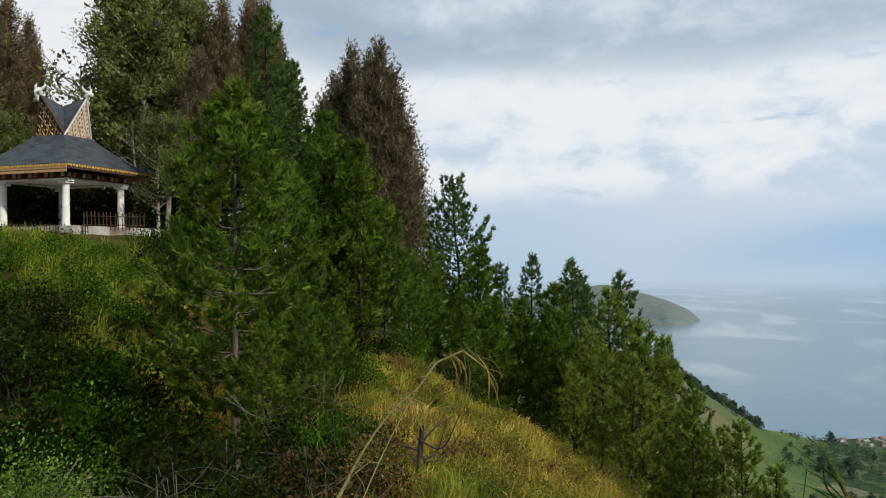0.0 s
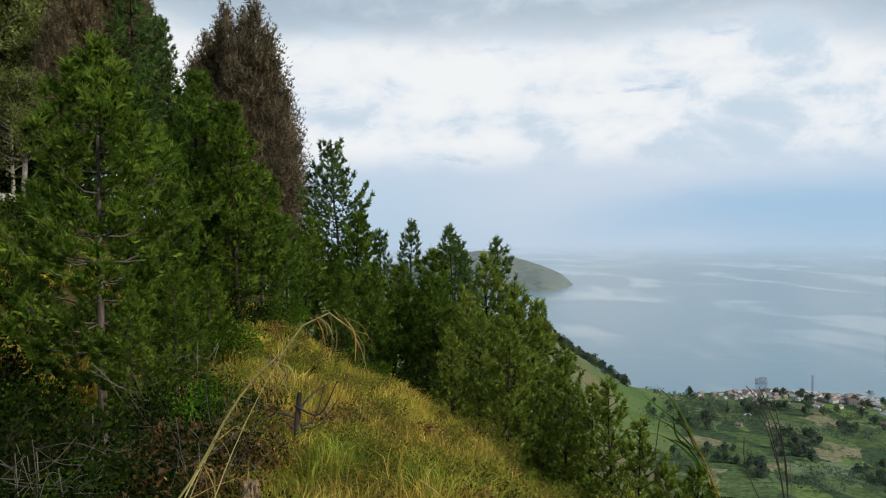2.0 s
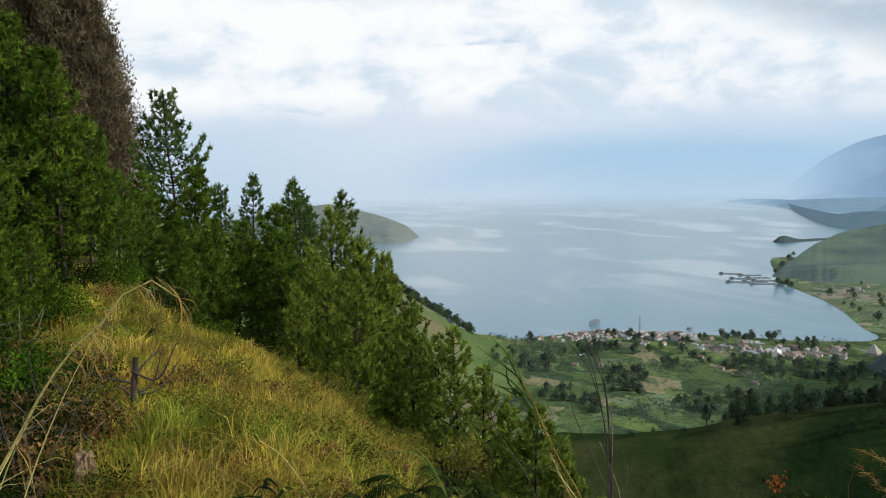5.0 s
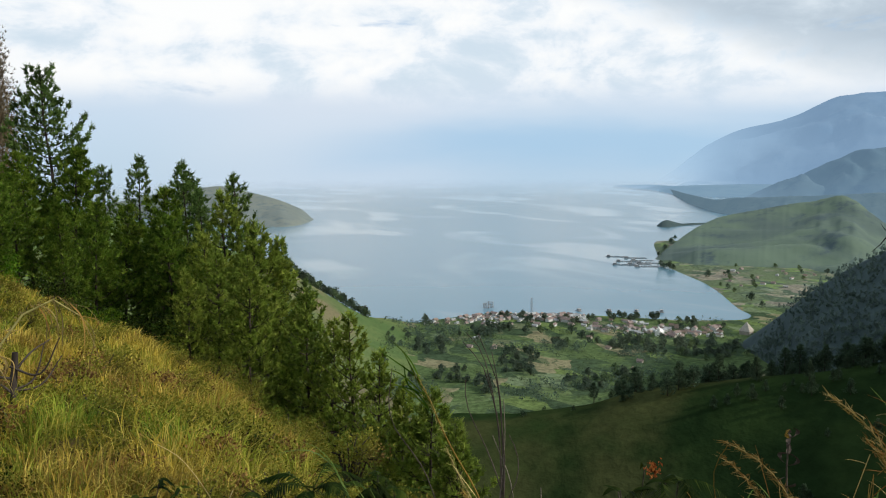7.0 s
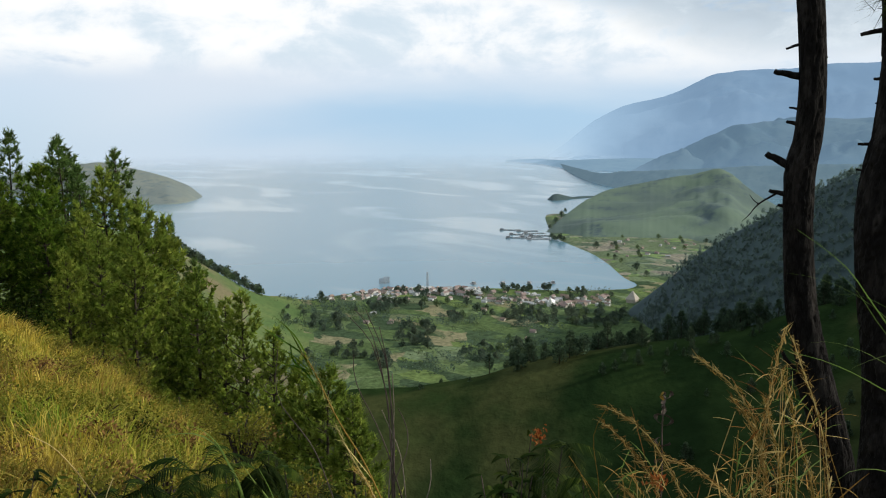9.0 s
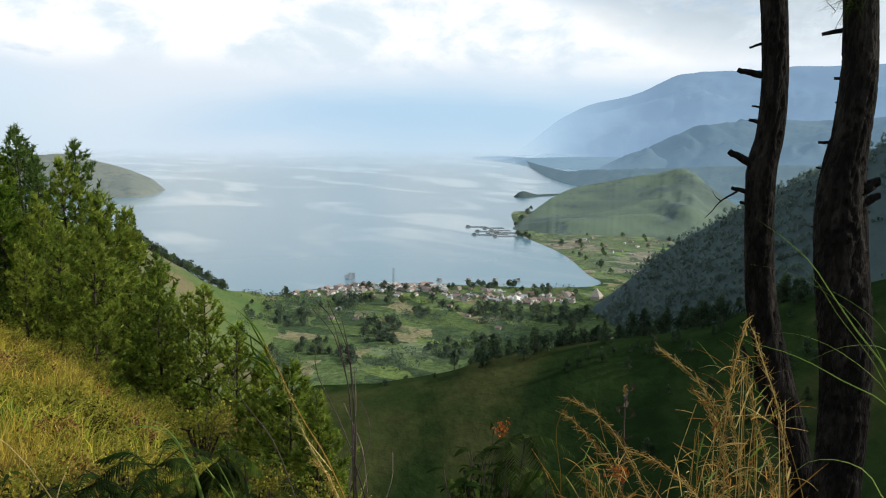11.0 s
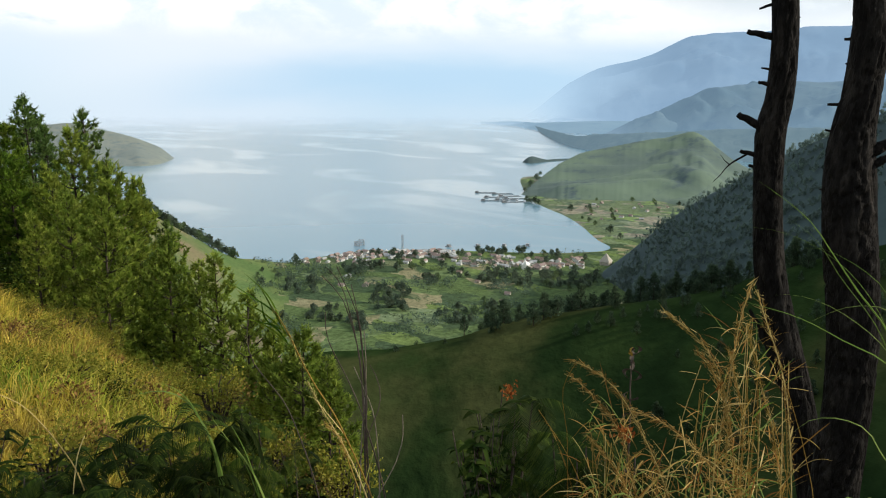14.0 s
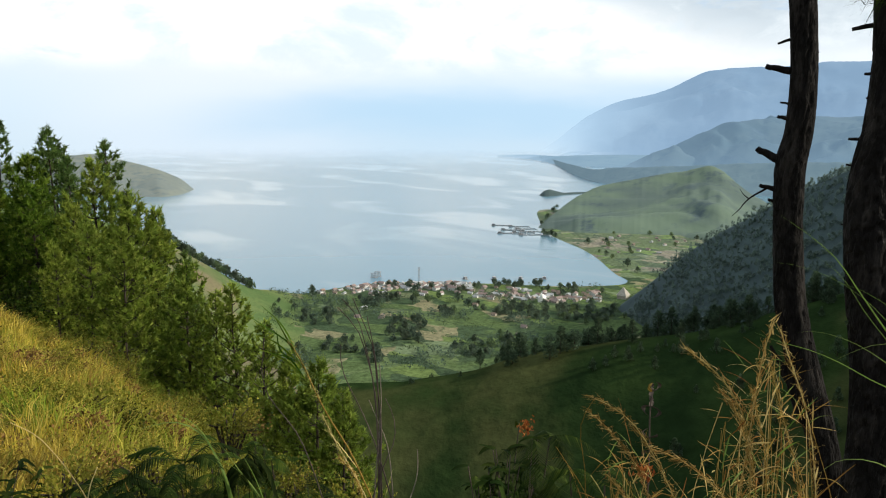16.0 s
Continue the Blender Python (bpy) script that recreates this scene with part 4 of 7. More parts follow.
# ---- the pavilion ----
def prism(bm, pts, z0, z1):
    """A straight block over a polygon (anticlockwise from above)."""
    lo = [bm.verts.new((x, y, z0)) for x, y in pts]
    hi = [bm.verts.new((x, y, z1)) for x, y in pts]
    n = len(pts)
    bm.faces.new(lo[::-1])
    bm.faces.new(hi)
    for i in range(n):
        bm.faces.new((lo[i], lo[(i + 1) % n], hi[(i + 1) % n], hi[i]))


def box(bm, x0, y0, z0, x1, y1, z1):
    prism(bm, [(x0, y0), (x1, y0), (x1, y1), (x0, y1)], z0, z1)


def bm_mesh(name, bm, mat, bevel=0.0, smooth=False):
    if bevel:
        bmesh.ops.bevel(bm, geom=bm.edges[:], offset=bevel, segments=1, affect="EDGES")
    bmesh.ops.recalc_face_normals(bm, faces=bm.faces[:])
    me = bpy.data.meshes.new(name)
    bm.to_mesh(me)
    bm.free()
    me.materials.append(mat)
    if smooth:
        me.shade_smooth()
    return me


def slate():
    m, k = material("slate_roofing")
    o = k.add("ShaderNodeTexCoord").outputs["Object"]
    br = k.add("ShaderNodeTexBrick", None, Vector=o, Scale=1.0, Color1=(0.03, 0.036, 0.045, 1), Color2=(0.065, 0.075, 0.085, 1), Mortar=(0.03, 0.035, 0.04, 1))
    br.inputs["Mortar Size"].default_value, br.inputs["Brick Width"].default_value, br.inputs["Row Height"].default_value = 0.012, 0.5, 0.22
    n = k.noise(o, 2.2, 5.0, 0.65)
    col = k.mix(0.6, br.outputs[0], k.ramp(n, (0.3, 0.55), (0.7, 1.5)), "MULTIPLY")
    finish(k, col, 0.7, n, 0.03, 0.4)
    return m


M["slate"] = slate()
M["white_paint"] = surface("weathered_white_paint", (0.62, 0.60, 0.55), (0.76, 0.75, 0.70), 1.6, 0.6, 22.0, 0.006, c=(0.45, 0.42, 0.36))
M["ceiling_white"] = surface("white_ceiling_board", (0.66, 0.66, 0.64), (0.74, 0.74, 0.72), 1.2, 0.7, 15.0, 0.003)
M["ochre_wood"] = surface("ochre_fascia_board", (0.42, 0.24, 0.10), (0.52, 0.32, 0.15), 2.0, 0.6, 30.0, 0.005, stretch=(0.3, 0.3, 1))
M["dark_wood"] = surface("dark_brown_wood", (0.045, 0.026, 0.016), (0.09, 0.05, 0.03), 2.5, 0.7, 30.0, 0.008)
M["red_trim"] = surface("red_brown_ornament", (0.16, 0.04, 0.025), (0.22, 0.07, 0.04), 5.0, 0.6, 40.0, 0.004)
M["gold_trim"] = surface("golden_ornament", (0.50, 0.30, 0.06), (0.62, 0.42, 0.12), 5.0, 0.5, 40.0, 0.004)
M["gable_pale"] = surface("pale_gable_panel", (0.56, 0.50, 0.40), (0.66, 0.60, 0.50), 3.0, 0.6, 30.0, 0.004)
M["concrete"] = surface("pale_concrete", (0.34, 0.32, 0.28), (0.46, 0.44, 0.40), 1.2, 0.85, 18.0, 0.01, c=(0.24, 0.17, 0.12))

PAV_SIDE, PAV_TURN, PAV_Z = 4.1, -18.0, 3.2


def pavilion():
    root = tagged(new("pavilion"), "open square pavilion with slate roof, white columns and carved gables", "pavilion")
    h = PAV_SIDE / 2
    bm = bmesh.new()
    box(bm, -h - 1.5, -h - 1.3, -0.5, h + 1.6, h + 1.3, 0.0)
    part("floor_slab", bm_mesh("floor_slab", bm, M["concrete"], 0.03), root)
    # columns with caps
    for i, (sx, sy) in enumerate(((-1, -1), (1, -1), (1, 1), (-1, 1))):
        g = tube([(0, 0, 0), (0, 0, 0.1), (0, 0, 0.12), (0, 0, 2.3)], [0.24, 0.24, 0.19, 0.175], 14)
        col = part("column", mesh_from("column", g[0], g[1], M["white_paint"], True), root, at=Matrix.Translation((sx * h, sy * h, 0)))
        bm = bmesh.new()
        box(bm, -0.27, -0.27, 2.22, 0.27, 0.27, 2.32)
        box(bm, -0.36, -0.22, 2.32, 0.36, 0.22, 2.50)
        part("capital", bm_mesh("capital", bm, M["white_paint"], 0.02), col)
    # ring beam with painted ornament, and the ceiling inside
    e = h + 0.25
    for s in range(4):
        turn = Matrix.Rotation(s * math.pi / 2, 4, "Z")
        bm = bmesh.new()
        box(bm, -e, -e, 2.50, e, -e + 0.16, 2.86)
        beam = part("beam", bm_mesh("beam", bm, M["red_trim"], 0.01), root, at=turn)
        bm = bmesh.new()
        box(bm, -e - 0.02, -e - 0.03, 2.40, e + 0.02, -e + 0.18, 2.495)
        part("white_moulding", bm_mesh("white_moulding", bm, M["white_paint"]), beam)
        for i in range(13):
            bm = bmesh.new()
            x = -e + 0.2 + i * (2 * e - 0.4) / 12
            prism(bm, [(x - 0.11, -e - 0.02), (x, -e - 0.03), (x + 0.11, -e - 0.02), (x, -e - 0.005)], 2.58, 2.79)
            part("ornament", bm_mesh("ornament", bm, M["white_paint" if i % 3 == 0 else "gold_trim" if i % 3 == 1 else "dark_wood"]), beam)
    bm = bmesh.new()
    box(bm, -e + 0.17, -e + 0.17, 2.52, e - 0.17, e - 0.17, 2.58)
    part("ceiling_board", bm_mesh("ceiling_board", bm, M["ceiling_white"]), root)
    # hip roof with a thick eave and fascia boards
    w, t, z0, z1 = h + 1.15, 1.0, 3.14, 4.95
    for s in range(4):
        turn = Matrix.Rotation(s * math.pi / 2, 4, "Z")
        bm = bmesh.new()
        n = 8
        rows = []
        for i in range(n + 1):
            u = i / n
            half = w + (t - w) * u
            z = z0 + (z1 - z0) * (0.72 * u + 0.28 * u * u)
            rows.append([bm.verts.new((x * half, -half, z)) for x in np.linspace(-1, 1, 13)])
        for i in range(n):
            for q in range(12):
                bm.faces.new((rows[i][q], rows[i][q + 1], rows[i + 1][q + 1], rows[i + 1][q]))
        me = bm_mesh("roof_slope", bm, M["slate"])
        slope = part("roof_slope", me, root, at=turn)
        thick = slope.modifiers.new("thickness", "SOLIDIFY")
        thick.thickness, thick.offset = 0.07, -1
        bm = bmesh.new()
        box(bm, -w + 0.06, -w + 0.04, z0 - 0.27, w - 0.06, -w + 0.09, z0 - 0.03)
        # light and shade of the faces painted as ochre and dark boards
        fascia = part("fascia", bm_mesh("fascia", bm, M["ochre_wood"] if s in (0, 2) else M["dark_wood"], 0.008), root, at=turn)
        if s in (0, 2):
            bm = bmesh.new()
            box(bm, -w + 0.10, -w + 0.07, z0 - 0.44, w - 0.10, -w + 0.11, z0 - 0.285)
            part("lower_plank", bm_mesh("lower_plank", bm, M["ochre_wood"], 0.008), fascia)
        # a scalloped golden edge
        bm = bmesh.new()
        for i in range(34):
            x = -w + 0.12 + i * (2 * w - 0.24) / 33
            prism(bm, [(x - 0.06, -w + 0.01), (x + 0.06, -w + 0.01), (x + 0.06, -w + 0.035), (x - 0.06, -w + 0.035)], z0 - 0.12 - 0.03 * (i % 2), z0 - 0.02)
        part("scalloped_edge", bm_mesh("scalloped_edge", bm, M["gold_trim"]), fascia)
        bm = bmesh.new()
        prism(bm, [(-w + 0.1, -w + 0.1), (w - 0.1, -w + 0.1), (e - 0.1, -e + 0.1), (-e + 0.1, -e + 0.1)], z0 - 0.08, z0 - 0.04)
        part("soffit", bm_mesh("soffit", bm, M["dark_wood"]), root, at=turn)
    # crossed gables that lean outwards, with horned white finials
    top, lean = 7.0, 0.55
    for s in range(4):
        turn = Matrix.Rotation(s * math.pi / 2, 4, "Z")
        a, b, c = Vector((-t, -t + 0.05, z1 - 0.05)), Vector((t, -t + 0.05, z1 - 0.05)), Vector((0, -t - lean, top))
        mid = Vector((0, 0, top - 0.35))
        bm = bmesh.new()
        va, vb, vc, vm = [bm.verts.new(p) for p in (a, b, c, mid)]
        bm.faces.new((va, vc, vm))
        bm.faces.new((vb, vm, vc))
        roof = part("gable_roof", bm_mesh("gable_roof", bm, M["slate"]), root, at=turn)
        thick = roof.modifiers.new("thickness", "SOLIDIFY")
        thick.thickness, thick.offset = 0.06, 0
        bm = bmesh.new()
        inner = Vector((0, 0.06, 0))
        tri = [bm.verts.new(p + inner) for p in (a, b, c)]
        bm.faces.new(tri)
        panel = part("gable_panel", bm_mesh("gable_panel", bm, M["gable_pale" if s == 1 else "dark_wood"]), root, "carved triangular gable panel", turn)
        thick = panel.modifiers.new("thickness", "SOLIDIFY")
        thick.thickness = 0.05
        # carved lozenges in rows on the panel
        up, side = (c - (a + b) / 2), (b - a)
        out = side.cross(up).normalized()
        pale = s == 1
        for row in range(8):
            u = 0.07 + row * 0.105
            count = 9 - row
            for i in range(count):
                v = (i + 0.5) / count - 0.5
                p = (a + b) / 2 + inner + up * u + side * v * (1 - u) * 0.9 + out * 0.06
                sx, sy = side.normalized() * 0.055, up.normalized() * 0.075
                bm = bmesh.new()
                q = [bm.verts.new(p + d) for d in (-sx, -sy, sx, sy)]
                tipv = bm.verts.new(p + out * 0.03)
                for j in range(4):
                    bm.faces.new((q[j], q[(j + 1) % 4], tipv))
                tone = ("red_trim", "gold_trim", "red_trim")[(row + i) % 3] if pale else ("red_trim", "white_paint", "gold_trim")[(row + 2 * i) % 3]
                part("lozenge", bm_mesh("lozenge", bm, M[tone]), panel)
        # diagonal lattice strips
        foot = (a + b) / 2 + inner + out * 0.062
        for sgn in (-1, 1):
            for i in range(-1, 4):
                x0 = -0.5 + 0.25 * i + 0.125
                k_ = 0.62
                if x0 < -0.45 or x0 > 0.45:
                    continue
                u1 = min(0.92, (0.5 - x0) / (k_ + 0.5))
                e0 = foot + side * sgn * x0
                e1 = foot + side * sgn * (x0 + k_ * u1) + up * u1
                g = tube([e0, e1], [0.022, 0.022], 4)
                part("lattice_strip", mesh_from("lattice_strip", g[0], g[1], M["ochre_wood" if pale else "gold_trim"]), panel)
        for p, q in ((a, c), (b, c), (a, b)):
            g = tube([p - Vector((0, 0.03, 0)), q - Vector((0, 0.03, 0))], [0.05, 0.05], 6)
            part("barge_board", mesh_from("barge_board", g[0], g[1], M["white_paint"] if q is b or s == 1 else M["dark_wood"]), panel)
        # finial: a rounded head with two curved horns
        f = Heap()
        f.put(tube([c, c + Vector((0, -0.05, 0.12)), c + Vector((0, -0.18, 0.25)), c + Vector((0, -0.36, 0.16)), c + Vector((0, -0.42, 0.06))], [0.10, 0.15, 0.16, 0.11, 0.03], 10))
        for sgn in (-1, 1):
            f.put(tube([c + Vector((0, -0.12, 0.26)), c + Vector((sgn * 0.22, -0.08, 0.34)), c + Vector((sgn * 0.34, -0.04, 0.5)), c + Vector((sgn * 0.24, 0, 0.64))], [0.09, 0.09, 0.06, 0.02], 8))
        part("finial", f.mesh("finial", M["white_paint"]), root, "white horned finial", turn)
    root.matrix_basis = pose(-20.54, 43.93, PAV_Z, 0, 0, PAV_TURN)


pavilion()


def picket_fence(name, label, start, end, n, height, mat, z):
    root = tagged(new(name), label, "fence")
    a, b = Vector(start), Vector(end)
    bm = bmesh.new()
    box(bm, -0.02, -0.02, 0, 0.02, 0.02, height)
    me = bm_mesh("picket", bm, mat, 0.004)
    for i in range(n):
        p = a + (b - a) * (i / (n - 1))
        part("picket", me, root, at=pose(p.x, p.y, z + rng.uniform(-0.05, 0.05), rng.normal(0, 2), rng.normal(0, 2)))
    for hz in (0.3, 0.78):
        g = tube([a + Vector((0, 0, z + height * hz)), b + Vector((0, 0, z + height * hz))], [0.018, 0.018], 5)
        part("rail", mesh_from("rail", g[0], g[1], mat), root)


picket_fence("picket_fence", "low dark brown picket fence before the pavilion", (-23.4, 38.6, 0), (-17.6, 40.2, 0), 46, 0.5, M["dark_wood"], 2.75)
picket_fence("picket_fence", "thin brown picket fence beside the pavilion", (-18.3, 41.3, 0), (-15.9, 43.2, 0), 17, 0.95, M["dark_wood"], 3.0)

# ---- undergrowth and grass on the near slopes ----
M["weed"] = meadow_mat("weedy_leaves", (0.12, 0.075, 0.025), (0.16, 0.16, 0.02), (0.28, 0.26, 0.04), (0.07, 0.13, 0.015))


def bush(seed, size, mat="bush", leaf=0.09, clumps=70, count=40, name="bush"):
    g = np.random.default_rng(seed)
    root = new(name)
    wood, green = Heap(), Heap()
    cs, ds = [], []
    for i in range(clumps):
        t, u = g.uniform(0, 6.28), g.uniform(0.15, 1)
        r = size * np.sqrt(g.uniform(0, 1)) * 0.75
        c = np.array([math.cos(t) * r, math.sin(t) * r, size * 0.9 * u * (1 - 0.5 * (r / size) ** 2)])
        cs.append(c)
        ds.append(unit(np.array([c[0], c[1], size * 0.5])))
        if i % 3 == 0:
            wood.put(tube([(c[0] * 0.2, c[1] * 0.2, -0.2), c * 0.6 + (0, 0, 0.05), c], [0.022, 0.012, 0.004], 4))
    green.put(leaf_cloud(g, np.array(cs), np.array(ds), leaf, count, 0.13 * size))
    part("branchwork", wood.mesh("branchwork", M["bark"]), root)
    part("foliage", green.mesh("foliage", M[mat], False), root)
    return root


BUSH = tagged(bush(41, 1.0, "bush", 0.062, 70, 36), "bright green leafy bush on the slope", "bush", "bushes on the slope")
DARK_BUSH = tagged(bush(42, 1.1, "fern", 0.075, 64, 36), "dark green shrub with shade painted into its leaves", "bush", "bushes on the slope")
NEAR_BUSH = tagged(bush(45, 1.0, "bright_bush", 0.036, 110, 56), "bright green small-leaved bush close by", "bush", "bushes on the slope")
stand(NEAR_BUSH, -27.0, 9.0, size=1.15)
for az, d, s in [(-29.3, 8.2, 1.1), (-25.3, 8.4, 0.85), (-28.4, 10.6, 1.25), (-23.2, 8.0, 0.6), (-30.5, 7.2, 1.0), (-27.5, 7.0, 0.8)]:
    again(NEAR_BUSH, az, d, size=s, sink=0.1)
TALL_BUSH = tagged(bush(49, 2.2, "bright_bush", 0.060, 120, 44), "tall bright green leafy bush near the bank", "bush", "bushes on the slope")
stand(TALL_BUSH, -30.6, 9.6, size=0.72)
again(TALL_BUSH, -28.6, 10.4, size=0.5, sink=0.1)
stand(BUSH, -26.0, 14, size=1.25)
stand(DARK_BUSH, -22.5, 19, size=1.0)
NEAR_DARK = tagged(bush(46, 1.1, "fern", 0.060, 60, 30), "small-leaved green shrub close by, shade painted into its leaves", "bush", "bushes on the slope")
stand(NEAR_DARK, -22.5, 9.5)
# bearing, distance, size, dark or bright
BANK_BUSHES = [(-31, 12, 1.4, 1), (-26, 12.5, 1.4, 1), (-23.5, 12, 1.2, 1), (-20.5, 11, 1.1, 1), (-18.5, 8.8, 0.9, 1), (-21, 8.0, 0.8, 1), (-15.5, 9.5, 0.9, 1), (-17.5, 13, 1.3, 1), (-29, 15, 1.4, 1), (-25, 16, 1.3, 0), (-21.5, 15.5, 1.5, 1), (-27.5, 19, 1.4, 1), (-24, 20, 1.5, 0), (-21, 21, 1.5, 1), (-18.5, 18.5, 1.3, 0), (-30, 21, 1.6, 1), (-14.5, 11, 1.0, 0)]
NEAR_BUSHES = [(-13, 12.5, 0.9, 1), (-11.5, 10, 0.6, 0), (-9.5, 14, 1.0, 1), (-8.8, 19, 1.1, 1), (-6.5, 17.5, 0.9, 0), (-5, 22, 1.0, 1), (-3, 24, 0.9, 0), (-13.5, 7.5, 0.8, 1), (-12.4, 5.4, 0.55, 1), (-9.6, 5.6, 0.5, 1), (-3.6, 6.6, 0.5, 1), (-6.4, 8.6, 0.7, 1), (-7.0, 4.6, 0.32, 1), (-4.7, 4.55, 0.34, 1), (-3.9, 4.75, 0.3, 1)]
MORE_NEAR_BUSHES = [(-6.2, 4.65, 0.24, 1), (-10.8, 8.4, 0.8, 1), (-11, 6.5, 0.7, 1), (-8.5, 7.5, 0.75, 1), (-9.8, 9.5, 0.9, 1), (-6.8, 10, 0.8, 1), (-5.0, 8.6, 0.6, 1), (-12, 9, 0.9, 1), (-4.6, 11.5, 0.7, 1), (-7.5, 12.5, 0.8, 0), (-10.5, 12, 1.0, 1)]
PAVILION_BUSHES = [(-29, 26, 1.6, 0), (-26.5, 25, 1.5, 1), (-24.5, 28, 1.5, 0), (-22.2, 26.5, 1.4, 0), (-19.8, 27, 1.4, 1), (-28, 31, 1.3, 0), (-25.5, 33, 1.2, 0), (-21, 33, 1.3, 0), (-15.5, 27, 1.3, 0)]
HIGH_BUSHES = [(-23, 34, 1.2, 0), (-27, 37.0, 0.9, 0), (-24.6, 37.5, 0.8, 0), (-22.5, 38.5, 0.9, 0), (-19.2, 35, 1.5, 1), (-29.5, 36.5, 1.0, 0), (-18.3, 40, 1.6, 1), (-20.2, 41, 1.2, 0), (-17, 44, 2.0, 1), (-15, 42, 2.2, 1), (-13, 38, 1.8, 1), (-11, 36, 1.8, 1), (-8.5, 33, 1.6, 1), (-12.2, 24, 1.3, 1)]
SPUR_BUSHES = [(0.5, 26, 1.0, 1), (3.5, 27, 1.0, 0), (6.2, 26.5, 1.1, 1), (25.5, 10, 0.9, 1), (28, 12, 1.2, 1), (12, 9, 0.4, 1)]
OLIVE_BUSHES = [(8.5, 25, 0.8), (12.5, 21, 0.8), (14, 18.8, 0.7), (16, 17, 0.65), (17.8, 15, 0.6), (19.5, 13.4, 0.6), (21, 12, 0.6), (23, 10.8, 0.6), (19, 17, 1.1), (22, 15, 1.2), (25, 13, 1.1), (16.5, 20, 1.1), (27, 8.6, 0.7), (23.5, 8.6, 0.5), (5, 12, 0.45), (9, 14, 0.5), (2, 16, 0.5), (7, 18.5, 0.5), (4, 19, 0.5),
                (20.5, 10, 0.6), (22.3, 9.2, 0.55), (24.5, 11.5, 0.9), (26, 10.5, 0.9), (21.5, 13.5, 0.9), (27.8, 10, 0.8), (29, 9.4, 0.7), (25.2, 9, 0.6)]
# oversized dark shrubs added in place of the shade under the back trees
BACK_SHADE_FILL = [(-17, 52, 3.2, 1), (-19.5, 54, 3.0, 1), (-22, 53, 2.8, 1), (-24, 53.5, 3.0, 1), (-26, 54, 3.0, 1), (-28, 53, 3.0, 1), (-30, 53, 3.2, 1), (-20.8, 58, 4, 1), (-25, 60, 4, 1), (-28.5, 60, 4, 1), (-17.5, 58, 4, 1), (-23, 60, 4, 1)]
for az, d, s, kind in BANK_BUSHES + NEAR_BUSHES + MORE_NEAR_BUSHES + PAVILION_BUSHES + HIGH_BUSHES + SPUR_BUSHES + BACK_SHADE_FILL:
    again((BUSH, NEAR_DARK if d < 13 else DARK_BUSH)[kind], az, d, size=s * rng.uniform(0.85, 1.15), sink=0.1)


OLIVE_BUSH = tagged(bush(48, 1.0, "weed", 0.036, 100, 46), "golden-green leafy bush at the edge of the dry grass", "bush", "bushes on the slope")
stand(OLIVE_BUSH, 10.5, 22.5)
for az, d, s in OLIVE_BUSHES:
    again(OLIVE_BUSH, az, d, size=s * rng.uniform(0.85, 1.15), sink=0.1)
WEED = tagged(bush(43, 0.5, "weed", 0.036, 44, 34), "yellow-green weedy bush in the dry grass", "bush", "weeds on the slope")
stand(WEED, 3.0, 9.0)
M["brown_weed"] = leafy("brown_dry_weed", (0.11, 0.055, 0.022), (0.19, 0.105, 0.04), (0.28, 0.18, 0.06), 0.35, vary=0.6, clump=3.0)
BROWN_WEED = tagged(bush(47, 0.5, "brown_weed", 0.05, 30, 18), "reddish-brown dried weed in the grass", "bush", "weeds on the slope")
stand(BROWN_WEED, 1.5, 11.0)
for az, d, s in [(-8.0, 8.2, 1.2), (-7.0, 9.4, 1.3), (-6.0, 7.6, 1.0), (-5.2, 9.0, 1.2), (-4.2, 10.4, 1.2), (-3.6, 8.4, 0.9), (-9.2, 10.4, 1.4), (-10.4, 9.0, 1.2), (-11.8, 11.2, 1.4), (-13.0, 9.6, 1.2)]:
    again(BROWN_WEED, az, d, size=s, sink=0.05)
g_weed = np.random.default_rng(44)
for _ in range(120):
    az, d = g_weed.uniform(-9, 19), g_weed.uniform(5.5, 22)
    if d < 27 - 0.62 * max(az, 0):
        again(WEED if g_weed.random() < 0.78 else BROWN_WEED, az, d, size=g_weed.uniform(0.5, 1.3) * (1 if d > 9 else 0.6), sink=0.05)


def field_z(x, y):
    a, r = np.degrees(np.arctan2(x, y)), np.hypot(x, y)
    i = np.clip(np.searchsorted(AZ, a) - 1, 0, len(AZ) - 2)
    j = np.clip(np.searchsorted(RR, r) - 1, 0, len(RR) - 2)
    u, v = (a - AZ[i]) / (AZ[i + 1] - AZ[i]), (r - RR[j]) / (RR[j + 1] - RR[j])
    return (HEIGHT[i, j] * (1 - v) + HEIGHT[i, j + 1] * v) * (1 - u) + (HEIGHT[i + 1, j] * (1 - v) + HEIGHT[i + 1, j + 1] * v) * u


